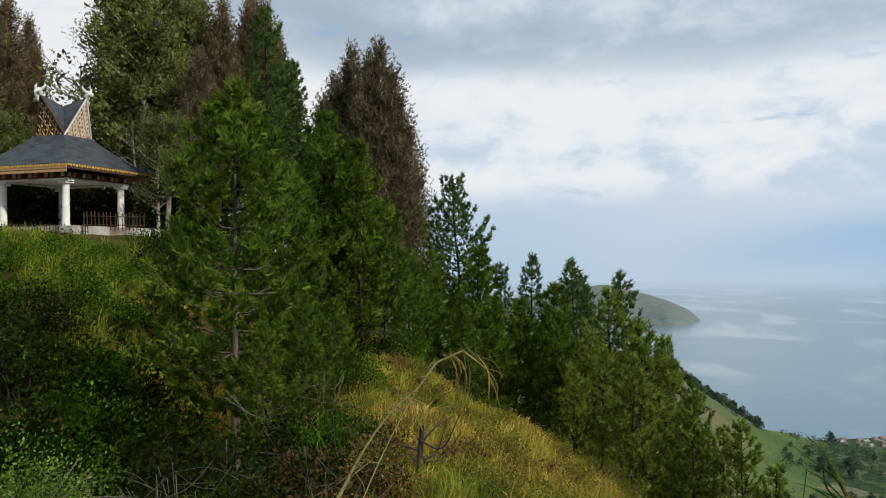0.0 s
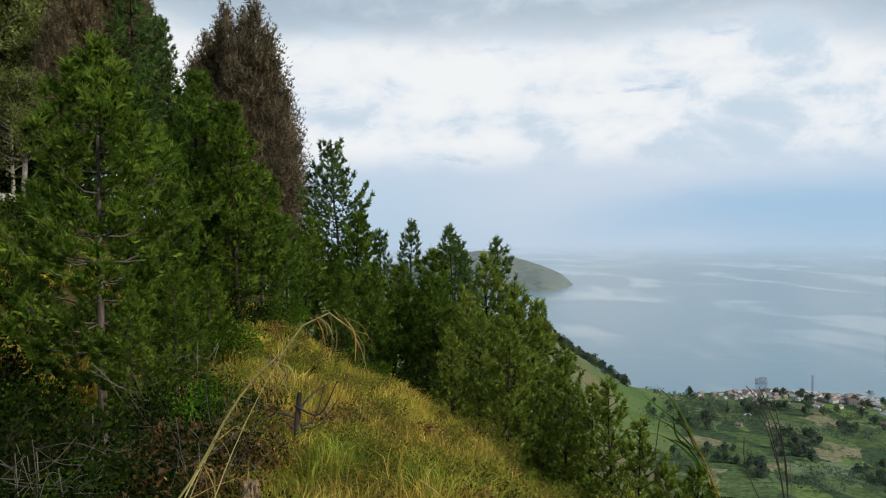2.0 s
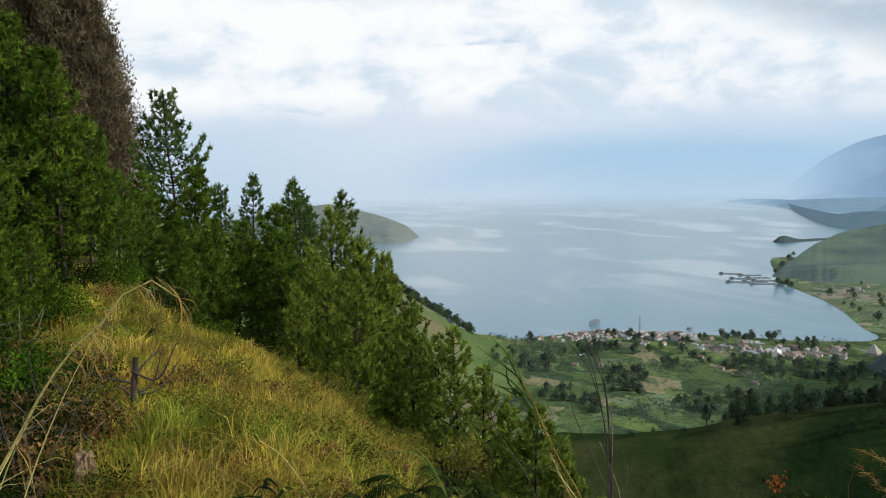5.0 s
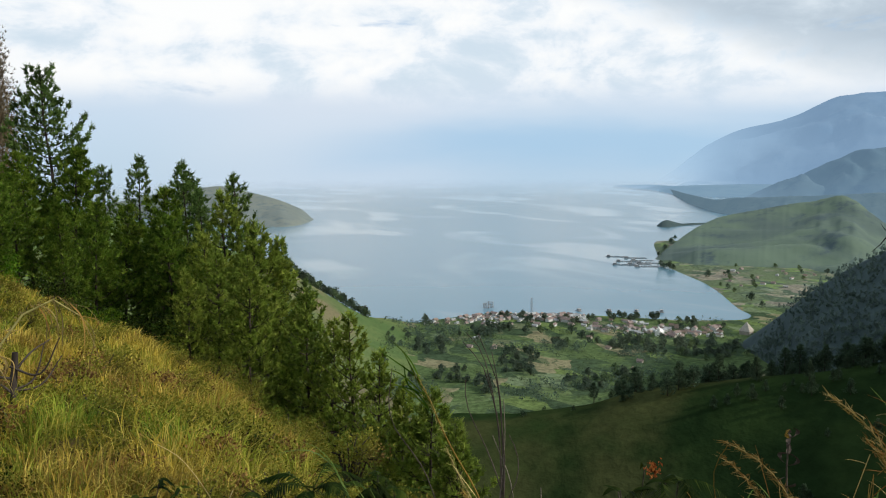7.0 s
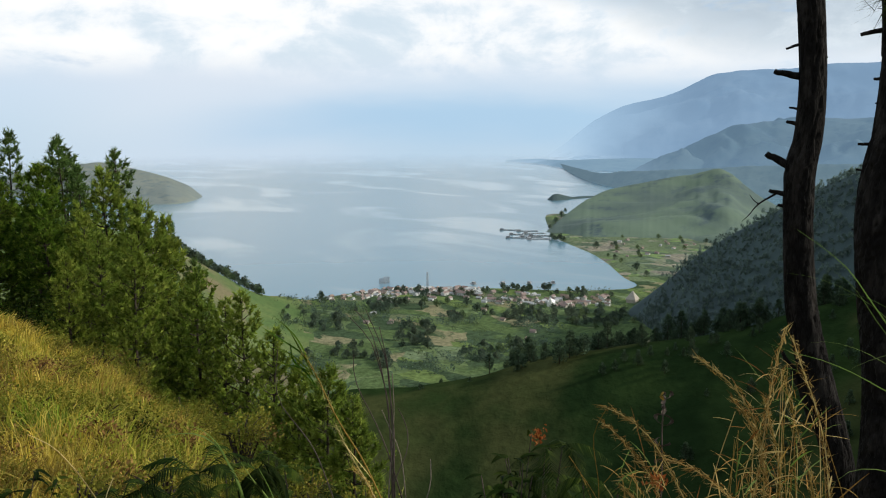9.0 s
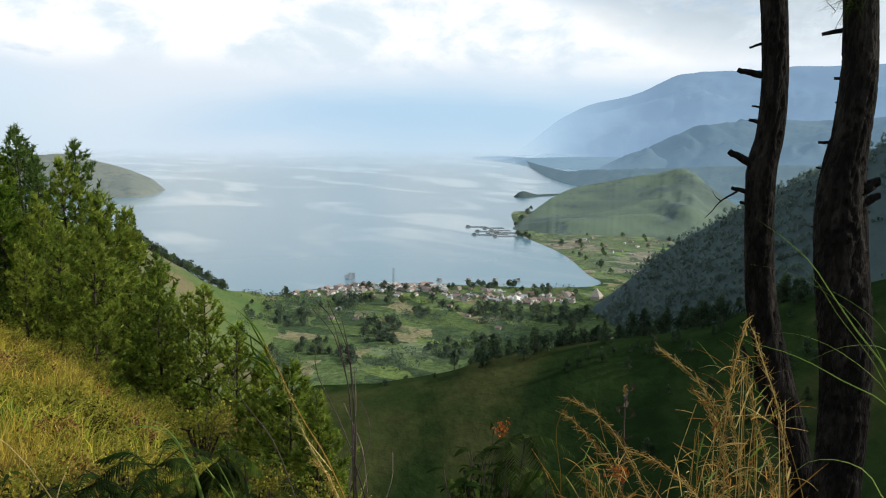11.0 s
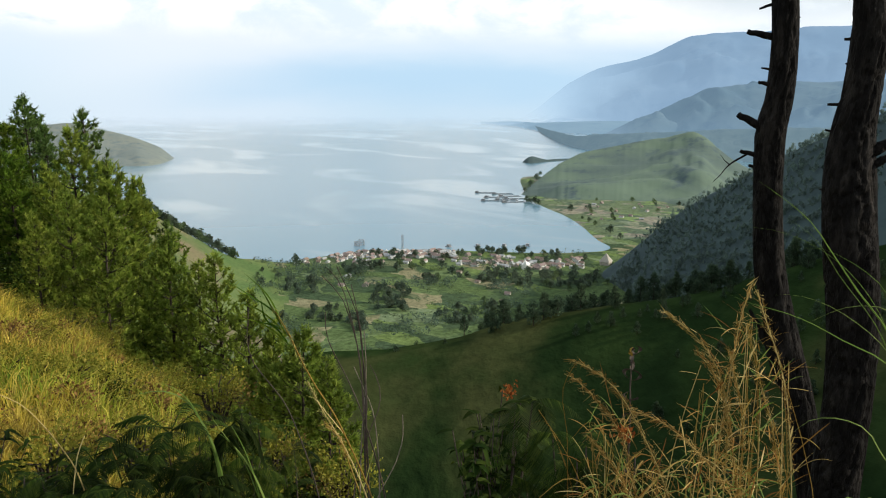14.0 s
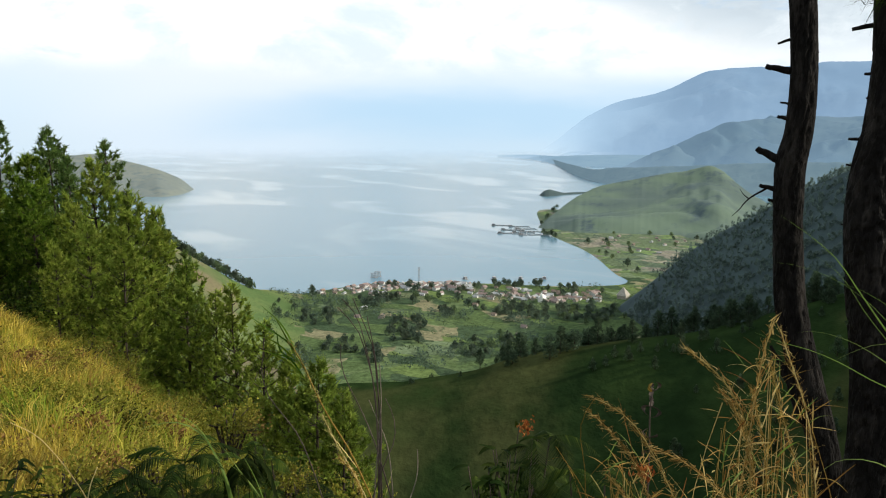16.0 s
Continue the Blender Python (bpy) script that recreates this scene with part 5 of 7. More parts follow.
def meadow(name, label, mat, seed, n, az0, az1, r0, r1, tall, keep, power=1.0, per=38):
    """Grass over a sector of the slope, in tussocks whose blades arch outwards; keep says where it grows."""
    g = np.random.default_rng(seed)
    m = n // per
    a, r = g.uniform(az0, az1, m), r0 + (r1 - r0) * g.uniform(0, 1, m) ** power
    x, y = r * np.sin(np.radians(a)), r * np.cos(np.radians(a))
    ok = keep(x, y) > g.uniform(0, 1, m)
    x, y, r = (np.repeat(v[ok], per) for v in (x, y, r))
    k = len(x)
    size = np.repeat(g.uniform(0.4, 1.55, k // per) ** 1.2, per)
    t, q = g.uniform(0, 6.28, k), np.sqrt(g.uniform(0, 1, k))
    px, py = x + np.cos(t) * q * 0.17 * size, y + np.sin(t) * q * 0.17 * size
    h = tall * size * g.uniform(0.55, 1.15, k)
    w = 0.0035 + 0.00042 * r * g.uniform(0.6, 1.3, k)
    out = np.column_stack([np.cos(t), np.sin(t), np.zeros(k)]) * (h * (0.15 + 0.75 * q * g.uniform(0.3, 1.2, k)))[:, None] + g.normal(0, 0.08, (k, 3)) * (1, 1, 0)
    side = np.column_stack([-np.sin(t + 0.6), np.cos(t + 0.6), np.zeros(k)]) * w[:, None]
    up = np.column_stack([np.zeros(k), np.zeros(k), h])
    b = np.column_stack([px, py, field_z(px, py) - 0.04])
    mid, end = b + out * 0.35 + up * 0.62, b + out + up * (1 - 0.35 * q[:, None])
    v = np.stack([b - side, b + side, mid - side * 0.7, mid + side * 0.7, end], 1).reshape(-1, 3)
    i = np.arange(k)[:, None] * 5
    f = np.concatenate([i + np.array([[0, 1, 3]]), i + np.array([[0, 3, 2]]), i + np.array([[2, 3, 4]])])
    tagged(new(name, mesh_from(name, v, f, M[mat])), label, "grass", kind="stuff")


def patch(seed, lo, hi, size):
    return lambda x, y: sstep(lo, hi, vnoise(x / size, y / size, seed))


meadow("dry_grass", "tall dry golden grass over the sunlit slope", "dry_grass", 51, 80000, -10, 20, 4.5, 27, 0.33, lambda x, y: (1 - 0.75 * patch(8, 0.05, 0.35, 3.0)(x, y)) * np.maximum(sstep(-6.0, -2.0, np.degrees(np.arctan2(x, y))), sstep(11, 15, np.hypot(x, y))))
meadow("green_grass", "green grass mixed into the dry slope", "green_grass", 52, 52000, -12, 24, 4.0, 28, 0.31, patch(8, -0.1, 0.3, 3.0))
meadow("dry_grass", "dry golden grass patch below the pavilion", "dry_grass", 53, 14000, -21, -11, 22, 33, 0.8, patch(9, -0.3, 0.1, 4.0))
meadow("green_grass", "long green grass below the pavilion", "green_grass", 54, 20000, -34, -17, 24, 41, 0.7, patch(10, -0.5, 0.0, 4.0))
meadow("green_grass", "long yellow-green grass below the pines", "green_grass", 56, 16000, 16, 30, 5.5, 15, 0.5, patch(13, -0.6, 0.0, 2.0))
meadow("green_grass", "dark grass at the foot of the near bank", "green_grass", 55, 10000, -34, 66, 2.2, 9, 0.4, patch(12, -0.3, 0.2, 2.0))

for az, d, el in [(2.5, 4.2, -21.5), (6, 3.9, -23), (9.5, 4.4, -21), (12, 3.8, -22.5), (15, 4.3, -20.5), (17.5, 4.8, -19.5), (19.5, 4.0, -22), (22, 4.5, -20.5), (24.5, 4.1, -22), (27, 4.6, -22), (30, 4.2, -24), (13.5, 5.2, -18.8), (20.5, 5.4, -18.5)][::2]:
    p = bearing(az, d)
    top = 1.6 + d * math.tan(radians(el))
    again(WEED, az, d, size=g_weed.uniform(0.4, 0.7), z=max(ground_z(p.x, p.y) - 0.05, top - 0.3))

# ---- the village and the valley ----
def plain_colour(name, a, b, rough=0.8, scale=1.5):
    return surface(name, a, b, scale, rough, 12.0, 0.02)


# rust red greyed down to imitate haze over the village
M["rust_roof"] = plain_colour("rusty_red_roof", (0.165, 0.125, 0.115), (0.235, 0.18, 0.165), 0.8)
M["tin_roof"] = plain_colour("grey_tin_roof", (0.22, 0.235, 0.245), (0.34, 0.355, 0.36), 0.7)
M["brown_roof"] = plain_colour("brown_roof", (0.15, 0.11, 0.09), (0.24, 0.18, 0.14), 0.8)
M["cream_wall"] = plain_colour("cream_wall", (0.28, 0.26, 0.22), (0.40, 0.375, 0.33))
M["white_wall"] = plain_colour("white_wall", (0.46, 0.47, 0.46), (0.62, 0.63, 0.62))
M["dark_glass"] = plain_colour("dark_window", (0.03, 0.035, 0.04), (0.05, 0.055, 0.06), 0.2)
M["steel"] = plain_colour("grey_steel", (0.18, 0.19, 0.2), (0.26, 0.27, 0.28), 0.5)


def house(wall, roof, w, d, h, rise, label):
    """A small gabled house with eaves, a door and windows."""
    root = tagged(new("house"), label, "house", "village houses")
    bm = bmesh.new()
    pts = [(-w / 2, -d / 2), (w / 2, -d / 2), (w / 2, d / 2), (-w / 2, d / 2)]
    prism(bm, pts, -2, h)
    for sx in (-1, 1):
        v = [bm.verts.new((sx * w / 2, -d / 2, h)), bm.verts.new((sx * w / 2, d / 2, h)), bm.verts.new((sx * w / 2, 0, h + rise))]
        bm.faces.new(v)
    body = part("wall", bm_mesh("wall", bm, M[wall]), root)
    for sgn in (-1, 1):
        bm = bmesh.new()
        o, th = 0.6, 0.15
        drop = o * rise / (d / 2)
        a = [(-w / 2 - o, sgn * (d / 2 + o), h - drop), (w / 2 + o, sgn * (d / 2 + o), h - drop), (w / 2 + o, 0, h + rise), (-w / 2 - o, 0, h + rise)]
        lo, hi = [bm.verts.new(p) for p in a], [bm.verts.new((x, y, z + th)) for x, y, z in a]
        bm.faces.new(lo)
        bm.faces.new(hi)
        for i in range(4):
            bm.faces.new((lo[i], lo[(i + 1) % 4], hi[(i + 1) % 4], hi[i]))
        part("roof", bm_mesh("roof", bm, M[roof]), root)
    for x in (-w * 0.3, w * 0.3):
        bm = bmesh.new()
        box(bm, x - 0.5, -d / 2 - 0.05, 0.9, x + 0.5, -d / 2 + 0.02, 2.0)
        part("window", bm_mesh("window", bm, M["dark_glass"]), body)
    bm = bmesh.new()
    box(bm, -0.45, -d / 2 - 0.06, 0, 0.45, -d / 2 + 0.02, 2.0)
    part("door", bm_mesh("door", bm, M["dark_wood"]), body)
    return root


HOUSES = [
    (house("cream_wall", "rust_roof", 9, 7, 3.2, 2.4, "small cream house with reddish roof greyed as by haze"), 4),
    (house("white_wall", "tin_roof", 10, 7, 3.2, 1.8, "small white house with grey tin roof"), 3),
    (house("cream_wall", "brown_roof", 8, 6.5, 3.0, 2.4, "small house with brown roof"), 3),
    (house("white_wall", "rust_roof", 14, 8, 4.8, 2.6, "larger white house with red roof"), 2),
    (house("cream_wall", "tin_roof", 15, 8, 3.6, 1.8, "long low shed with tin roof"), 2),
]
NUMBERED = [h for h, n in HOUSES for _ in range(n)]


def shore_r(az):
    return float(np.interp(az, SHORE_AZ, SHORE_R))


used, first_done = [], set()
spots = []
g = np.random.default_rng(77)
for az0, az1, r0, r1, n in [(29.3, 37.2, -48, -12, 112), (25.6, 29.5, -26, -10, 11), (37.0, 41.0, -70, -24, 14), (40.0, 46.5, -88, -38, 58), (30.0, 41.0, -85, -50, 18), (27, 42, -235, -90, 7), (26.5, 30, -50, -24, 6)]:
    for _ in range(n * 6):
        if n <= 0:
            break
        az = g.uniform(az0, az1)
        r = shore_r(az) + g.uniform(r0, r1)
        p = bearing(az, r)
        if ground_z(p.x, p.y) < LAKE + 0.8 or any((p - q).length < 4.4 for q in used):
            continue
        used.append(p)
        spots.append((az, r))
        n -= 1
for _ in range(30):
    az, r = g.uniform(46.5, 52.5), g.uniform(945, 1090)
    p = bearing(az, r)
    if r > np.interp(az, BAY_AZ, BAY_R) + 40 and all((p - q).length > 13 for q in used):
        used.append(p)
        spots.append((az, r))
for i, (az, r) in enumerate(spots):
    ob = NUMBERED[int(g.integers(len(NUMBERED)))]
    turn = float(g.choice([20, 110, 35, -60]) + g.normal(0, 8))
    if ob.name not in first_done:
        first_done.add(ob.name)
        stand(ob, az, r, turn, 0.48)
    else:
        again(ob, az, r, turn, g.uniform(0.34, 0.56))


M["church_white"] = plain_colour("church_white", (0.72, 0.72, 0.70), (0.8, 0.8, 0.78))


def church():
    root = tagged(new("church"), "white church with a short square tower", "church")
    bm = bmesh.new()
    box(bm, -6, -4, -1, 6, 4, 5)
    part("nave", bm_mesh("nave", bm, M["church_white"], 0.05), root)
    bm = bmesh.new()
    v = [bm.verts.new(p) for p in ((-6.4, -4.4, 5), (6.4, -4.4, 5), (6.4, 4.4, 5), (-6.4, 4.4, 5), (-6.4, 0, 7.6), (6.4, 0, 7.6))]
    for f in ((0, 1, 5, 4), (2, 3, 4, 5), (0, 4, 3), (1, 2, 5), (0, 3, 2, 1)):
        bm.faces.new([v[i] for i in f])
    part("roof", bm_mesh("roof", bm, M["church_white"]), root)
    bm = bmesh.new()
    box(bm, -8.6, -1.6, -1, -5.4, 1.6, 9)
    tower = part("tower", bm_mesh("tower", bm, M["church_white"], 0.05), root)
    bm = bmesh.new()
    bmesh.ops.create_cone(bm, segments=4, radius1=2.5, radius2=0.05, depth=3.5, matrix=pose(-7, 0, 10.7, 0, 0, 45))
    part("spire", bm_mesh("spire", bm, M["church_white"]), tower)
    for x in (-4, -1.3, 1.3, 4):
        bm = bmesh.new()
        box(bm, x - 0.5, -4.06, 1.2, x + 0.5, -3.95, 3.6)
        part("window", bm_mesh("window", bm, M["dark_glass"]), root)
    return root


stand(church(), 42.4, 664, 40, 0.7)


def spire_house():
    root = tagged(new("tall_roof_hall"), "ochre hall with a tall pointed roof", "hall")
    bm = bmesh.new()
    box(bm, -4, -4, -1, 4, 4, 3)
    part("wall", bm_mesh("wall", bm, M["cream_wall"], 0.05), root)
    bm = bmesh.new()
    bmesh.ops.create_cone(bm, segments=4, radius1=6.6, radius2=0.3, depth=7, matrix=pose(0, 0, 6.5, 0, 0, 45))
    part("roof", bm_mesh("roof", bm, M["cream_wall"]), root)
    return root


stand(spire_house(), 48.1, 690, 20)


def frame_tower(name, label, cat, w, h, bays, r, az, d, turn, z, legs=4):
    """An open frame of posts, rails and braces."""
    root = tagged(new(name), label, cat)
    c = [(-w, -w), (w, -w), (w, w), (-w, w)]
    for x, y in c:
        t = tube([(x, y, 0), (x * 0.9, y * 0.9, h)], [r, r], 5)
        part("post", mesh_from("post", t[0], t[1], M["steel"]), root)
    for i in range(1, bays + 1):
        for q in range(4):
            (x0, y0), (x1, y1) = c[q], c[(q + 1) % 4]
            z0, z1 = h * (i - 1) / bays, h * i / bays
            t = tube([(x0, y0, z0), (x1 * 0.95, y1 * 0.95, z1)], [r * 0.6, r * 0.6], 4)
            part("brace", mesh_from("brace", t[0], t[1], M["steel"]), root)
            t = tube([(x0 * 0.95, y0 * 0.95, z1), (x1 * 0.95, y1 * 0.95, z1)], [r * 0.7, r * 0.7], 4)
            part("rail", mesh_from("rail", t[0], t[1], M["steel"]), root)
    p = bearing(az, d)
    root.matrix_basis = pose(p.x, p.y, z, 0, 0, turn)
    return root


frame_tower("lattice_mast", "thin grey lattice mast above the village", "mast", 0.7, 17, 7, 0.09, 33.45, 742, 15, -150)
for k_, (az, d, h, w) in enumerate([(30.10, 778, 4.6, 1.3), (30.35, 776, 6.6, 1.2), (30.58, 782, 5.4, 1.3)]):
    tagged(frame_tower("lift_net_frame", "grey wooden lift-net frame standing in the lake", "fishing frame", w, h + 2, 3, 0.16, az, d, 20 * k_, -152), group="lift-net frames")


def fish_cage():
    root = tagged(new("fish_cage"), "dark floating fish cage with plank walkways", "fish cage", "floating fish cages")
    for x0, y0, x1, y1 in ((-16, -5, 16, -3.6), (-16, 3.6, 16, 5), (-16, -5, -14.6, 5), (14.6, -5, 16, 5), (-5.7, -5, -4.3, 5), (4.3, -5, 5.7, 5)):
        bm = bmesh.new()
        box(bm, x0, y0, -0.2, x1, y1, 0.5)
        part("walkway", bm_mesh("walkway", bm, M["steel"], 0.03), root)
    bm = bmesh.new()
    box(bm, -15, -2, 0.5, -10, 2, 2.6)
    part("hut", bm_mesh("hut", bm, M["steel"], 0.05), root)
    return root


cage = fish_cage()
for i, (az, d) in enumerate([(39.4, 1190), (40.6, 1180), (41.1, 1155), (40.1, 1140), (40.9, 1115), (41.4, 1095), (39.9, 1105), (41.5, 1130)]):
    p = bearing(az, d, LAKE)
    m = pose(p.x, p.y, p.z, 0, 0, -40 + 6 * (i % 3))
    if i:
        copy_thing(cage, m)
    else:
        cage.matrix_basis = m
raft = tagged(new("raft"), "small dark fishing raft off the shore", "raft", "fishing rafts")
bm = bmesh.new()
box(bm, -3, -2, -0.2, 3, 2, 0.4)
part("deck", bm_mesh("deck", bm, M["steel"], 0.05), raft)
bm = bmesh.new()
box(bm, -1.6, -1.4, 0.4, 1.6, 1.4, 2.4)
part("hut", bm_mesh("hut", bm, M["steel"], 0.05), raft)
for i, (az, d) in enumerate([(38.9, 775), (40.8, 778), (42.5, 782), (36.8, 772)]):
    p = bearing(az, d, LAKE)
    m = pose(p.x, p.y, p.z, 0, 0, 30 * i)
    if i:
        copy_thing(raft, m)
    else:
        raft.matrix_basis = m

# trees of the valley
# valley foliage made paler and greyer, standing in for haze
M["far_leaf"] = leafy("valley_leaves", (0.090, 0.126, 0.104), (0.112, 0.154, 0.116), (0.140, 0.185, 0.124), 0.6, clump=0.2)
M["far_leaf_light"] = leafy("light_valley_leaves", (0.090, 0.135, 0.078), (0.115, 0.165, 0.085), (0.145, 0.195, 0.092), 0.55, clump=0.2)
# hill needles carry their shade as a darker base colour
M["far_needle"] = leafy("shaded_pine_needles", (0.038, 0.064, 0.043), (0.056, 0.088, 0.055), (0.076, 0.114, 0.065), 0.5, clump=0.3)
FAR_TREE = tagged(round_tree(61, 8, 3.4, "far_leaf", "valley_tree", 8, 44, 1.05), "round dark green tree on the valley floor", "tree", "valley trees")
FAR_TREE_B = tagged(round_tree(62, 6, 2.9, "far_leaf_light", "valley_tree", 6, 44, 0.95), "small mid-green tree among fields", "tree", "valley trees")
FAR_PINE = tagged(far_pine(63, 8, 2.1, "far_needle"), "dark pine on the hill crest with painted shade", "tree", "hill pines")
g = np.random.default_rng(78)
placed = 0
stand(FAR_TREE, 33, 640)
stand(FAR_TREE_B, 36, 610)
for _ in range(1500):
    if placed >= 60:
        break
    az, r = g.uniform(22.5, 52), g.uniform(430, 745)
    p = bearing(az, r)
    dense = float(vnoise(p.x / 55, p.y / 55, 30, 3)) + 0.55 * float(sstep(640, 690, r)) + 0.5 * float(sstep(46, 42, abs(az - 45) + 40)) * (580 < r < 650)
    if dense < 0.12 + 0.2 * g.random() or ground_z(p.x, p.y) < LAKE + 0.6 or any((p - q).length < 4 for q in used):
        continue
    again((FAR_TREE, FAR_TREE_B)[int(g.random() < 0.4)], az, r, size=g.uniform(0.5, 1.25), sink=0.3)
    placed += 1
for az0, az1, r0, r1, n in [(39.6, 47.5, 590, 640, 46), (31.2, 34.0, 500, 570, 22), (29.0, 31.6, 625, 672, 14), (25.0, 27.0, 560, 610, 8), (34.5, 36.2, 590, 620, 6), (26.5, 29.0, 480, 520, 10), (36.5, 40.5, 600, 640, 8), (30, 38, 690, 735, 16), (43, 47, 690, 730, 10), (38.5, 41, 715, 745, 8), (29.5, 31.0, 455, 490, 8), (36.0, 38.5, 475, 500, 6)]:
    for _ in range(n):
        again(FAR_TREE, g.uniform(az0, az1), g.uniform(r0, r1), size=g.uniform(0.6, 1.15), sink=1.5)
for _ in range(18):
    az, r = g.uniform(46, 54), g.uniform(900, 1120)
    if r > np.interp(az, BAY_AZ, BAY_R) + 15:
        again((FAR_TREE, FAR_TREE_B)[int(g.random() < 0.4)], az, r, size=g.uniform(0.6, 1.2), sink=0.3)
for i in range(44):
    az = 15.5 + 6.2 * (i + g.random()) / 44
    again((FAR_TREE, FAR_TREE_B)[int(g.random() < 0.3)], az, shore_r(az) - g.uniform(8, 45), size=g.uniform(0.8, 1.6) * (1.2 - 0.4 * (az - 15.5) / 6), sink=0.3)
for az, r in [(42.2, 1118), (42.35, 1105), (42.5, 1098), (42.7, 1092), (42.95, 1085), (43.2, 1078), (42.6, 1190), (43.0, 1225), (43.25, 1250), (45.5, 1010), (46.8, 930), (48.3, 860), (49.0, 830)]:
    again(FAR_TREE, az, r, size=g.uniform(0.9, 1.5), sink=0.8, z=ground_z(*bearing(az, r).xy) if r < 1110 else 1.6 + r * math.tan(radians(np.interp(az, (42.2, 43.3), (-7.1, -5.85)))) - 1.0)
FAR_ROUND = tagged(round_tree(64, 8, 2.5, "far_needle", "hill_tree", 9, 44, 0.62), "dark irregular tree on the hill with painted shade", "tree", "hill trees")
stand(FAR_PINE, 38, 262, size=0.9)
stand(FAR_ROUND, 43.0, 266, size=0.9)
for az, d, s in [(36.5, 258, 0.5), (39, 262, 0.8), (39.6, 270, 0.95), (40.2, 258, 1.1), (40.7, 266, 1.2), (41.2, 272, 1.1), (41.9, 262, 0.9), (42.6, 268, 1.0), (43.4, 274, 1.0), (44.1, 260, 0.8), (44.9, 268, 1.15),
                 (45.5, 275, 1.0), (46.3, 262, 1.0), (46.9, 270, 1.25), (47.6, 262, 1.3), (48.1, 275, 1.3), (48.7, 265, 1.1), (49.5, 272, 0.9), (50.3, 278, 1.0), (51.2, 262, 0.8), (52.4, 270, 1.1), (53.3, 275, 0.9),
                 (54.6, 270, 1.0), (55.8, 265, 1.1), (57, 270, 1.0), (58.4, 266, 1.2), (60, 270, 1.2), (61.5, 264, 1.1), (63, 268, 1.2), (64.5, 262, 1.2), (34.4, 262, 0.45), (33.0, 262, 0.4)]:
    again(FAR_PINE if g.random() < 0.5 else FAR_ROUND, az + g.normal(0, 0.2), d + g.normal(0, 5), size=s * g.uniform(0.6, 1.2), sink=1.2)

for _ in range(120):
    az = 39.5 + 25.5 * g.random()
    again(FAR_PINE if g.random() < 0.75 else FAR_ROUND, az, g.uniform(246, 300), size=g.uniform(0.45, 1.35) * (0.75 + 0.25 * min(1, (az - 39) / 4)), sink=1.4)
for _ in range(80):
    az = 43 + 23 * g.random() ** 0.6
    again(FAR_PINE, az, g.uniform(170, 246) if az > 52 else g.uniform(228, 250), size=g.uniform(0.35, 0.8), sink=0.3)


# leaf tones raised and blued so the woods look hazy
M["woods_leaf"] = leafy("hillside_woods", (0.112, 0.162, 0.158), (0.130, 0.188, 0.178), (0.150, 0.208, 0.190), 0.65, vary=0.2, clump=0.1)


def far_woods():
    """Woods on the shaded hillside, too many to count."""
    hill = bpy.data.objects["dark_hillside"].data
    n = len(hill.vertices)
    co = np.empty(n * 3, np.float32)
    hill.vertices.foreach_get("co", co)
    co = co.reshape(-1, 3)
    az = np.degrees(np.arctan2(co[:, 0], co[:, 1]))
    r = np.hypot(co[:, 0], co[:, 1])
    keep = np.flatnonzero((az > 47.5) & (az < 67) & (r < 650) & (co[:, 2] > -140))
    gg = np.random.default_rng(80)
    pick = co[gg.choice(keep, 6500)] + gg.normal(0, 3.0, (6500, 3)) * (1, 1, 0)
    keep = vnoise(pick[:, 0] / 60, pick[:, 1] / 60, 37) > -0.45
    pick = pick[keep]
    heap = Heap()
    tips, dirs = [], []
    for p in pick:
        h = gg.uniform(1.4, 3.8)
        u = gg.uniform(0.1, 1, 9)
        t = gg.uniform(0, 6.28, 9)
        rad = h * 0.32 * (1.05 - u) * np.sqrt(gg.uniform(0.2, 1, 9))
        tips.append(p + np.column_stack([np.cos(t) * rad, np.sin(t) * rad, u * h]))
        dirs.append(np.column_stack([np.cos(t), np.sin(t), np.full(9, 0.9)]))
    heap.put(needles(gg, np.concatenate(tips), np.concatenate(dirs), 3, 1.5, 0.28, 0.4))
    tagged(new("hillside_woods", heap.mesh("hillside_woods", M["woods_leaf"], False)), "woods covering the shaded hillside, lightened to imitate haze", "woods", kind="stuff")


far_woods()


def tree_clumps():
    """Far groups of trees on the valley floor, too many to count."""
    gg = np.random.default_rng(83)
    az, r = gg.uniform(22.5, 52, 5000), gg.uniform(440, 745, 5000)
    x, y = r * np.sin(np.radians(az)), r * np.cos(np.radians(az))
    z = field_z(x, y)
    keep = (vnoise(x / 48, y / 48, 52, 3) > 0.30) & (z > LAKE + 0.8)
    c = np.column_stack([x, y, z + gg.uniform(1.0, 3.2, len(x))])[keep][:520]
    n = unit(gg.normal(0, 1, (len(c) * 30, 3)))
    pts = np.repeat(c, 30, 0) + n * np.repeat(gg.uniform(1.0, 2.4, len(c)), 30)[:, None]
    heap = Heap()
    heap.put(leaf_cloud(gg, pts, n + np.array([0, 0, 0.3]), 1.0, 1, 0.05))
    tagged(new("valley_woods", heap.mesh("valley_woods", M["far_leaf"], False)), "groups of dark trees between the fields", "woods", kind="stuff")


tree_clumps()


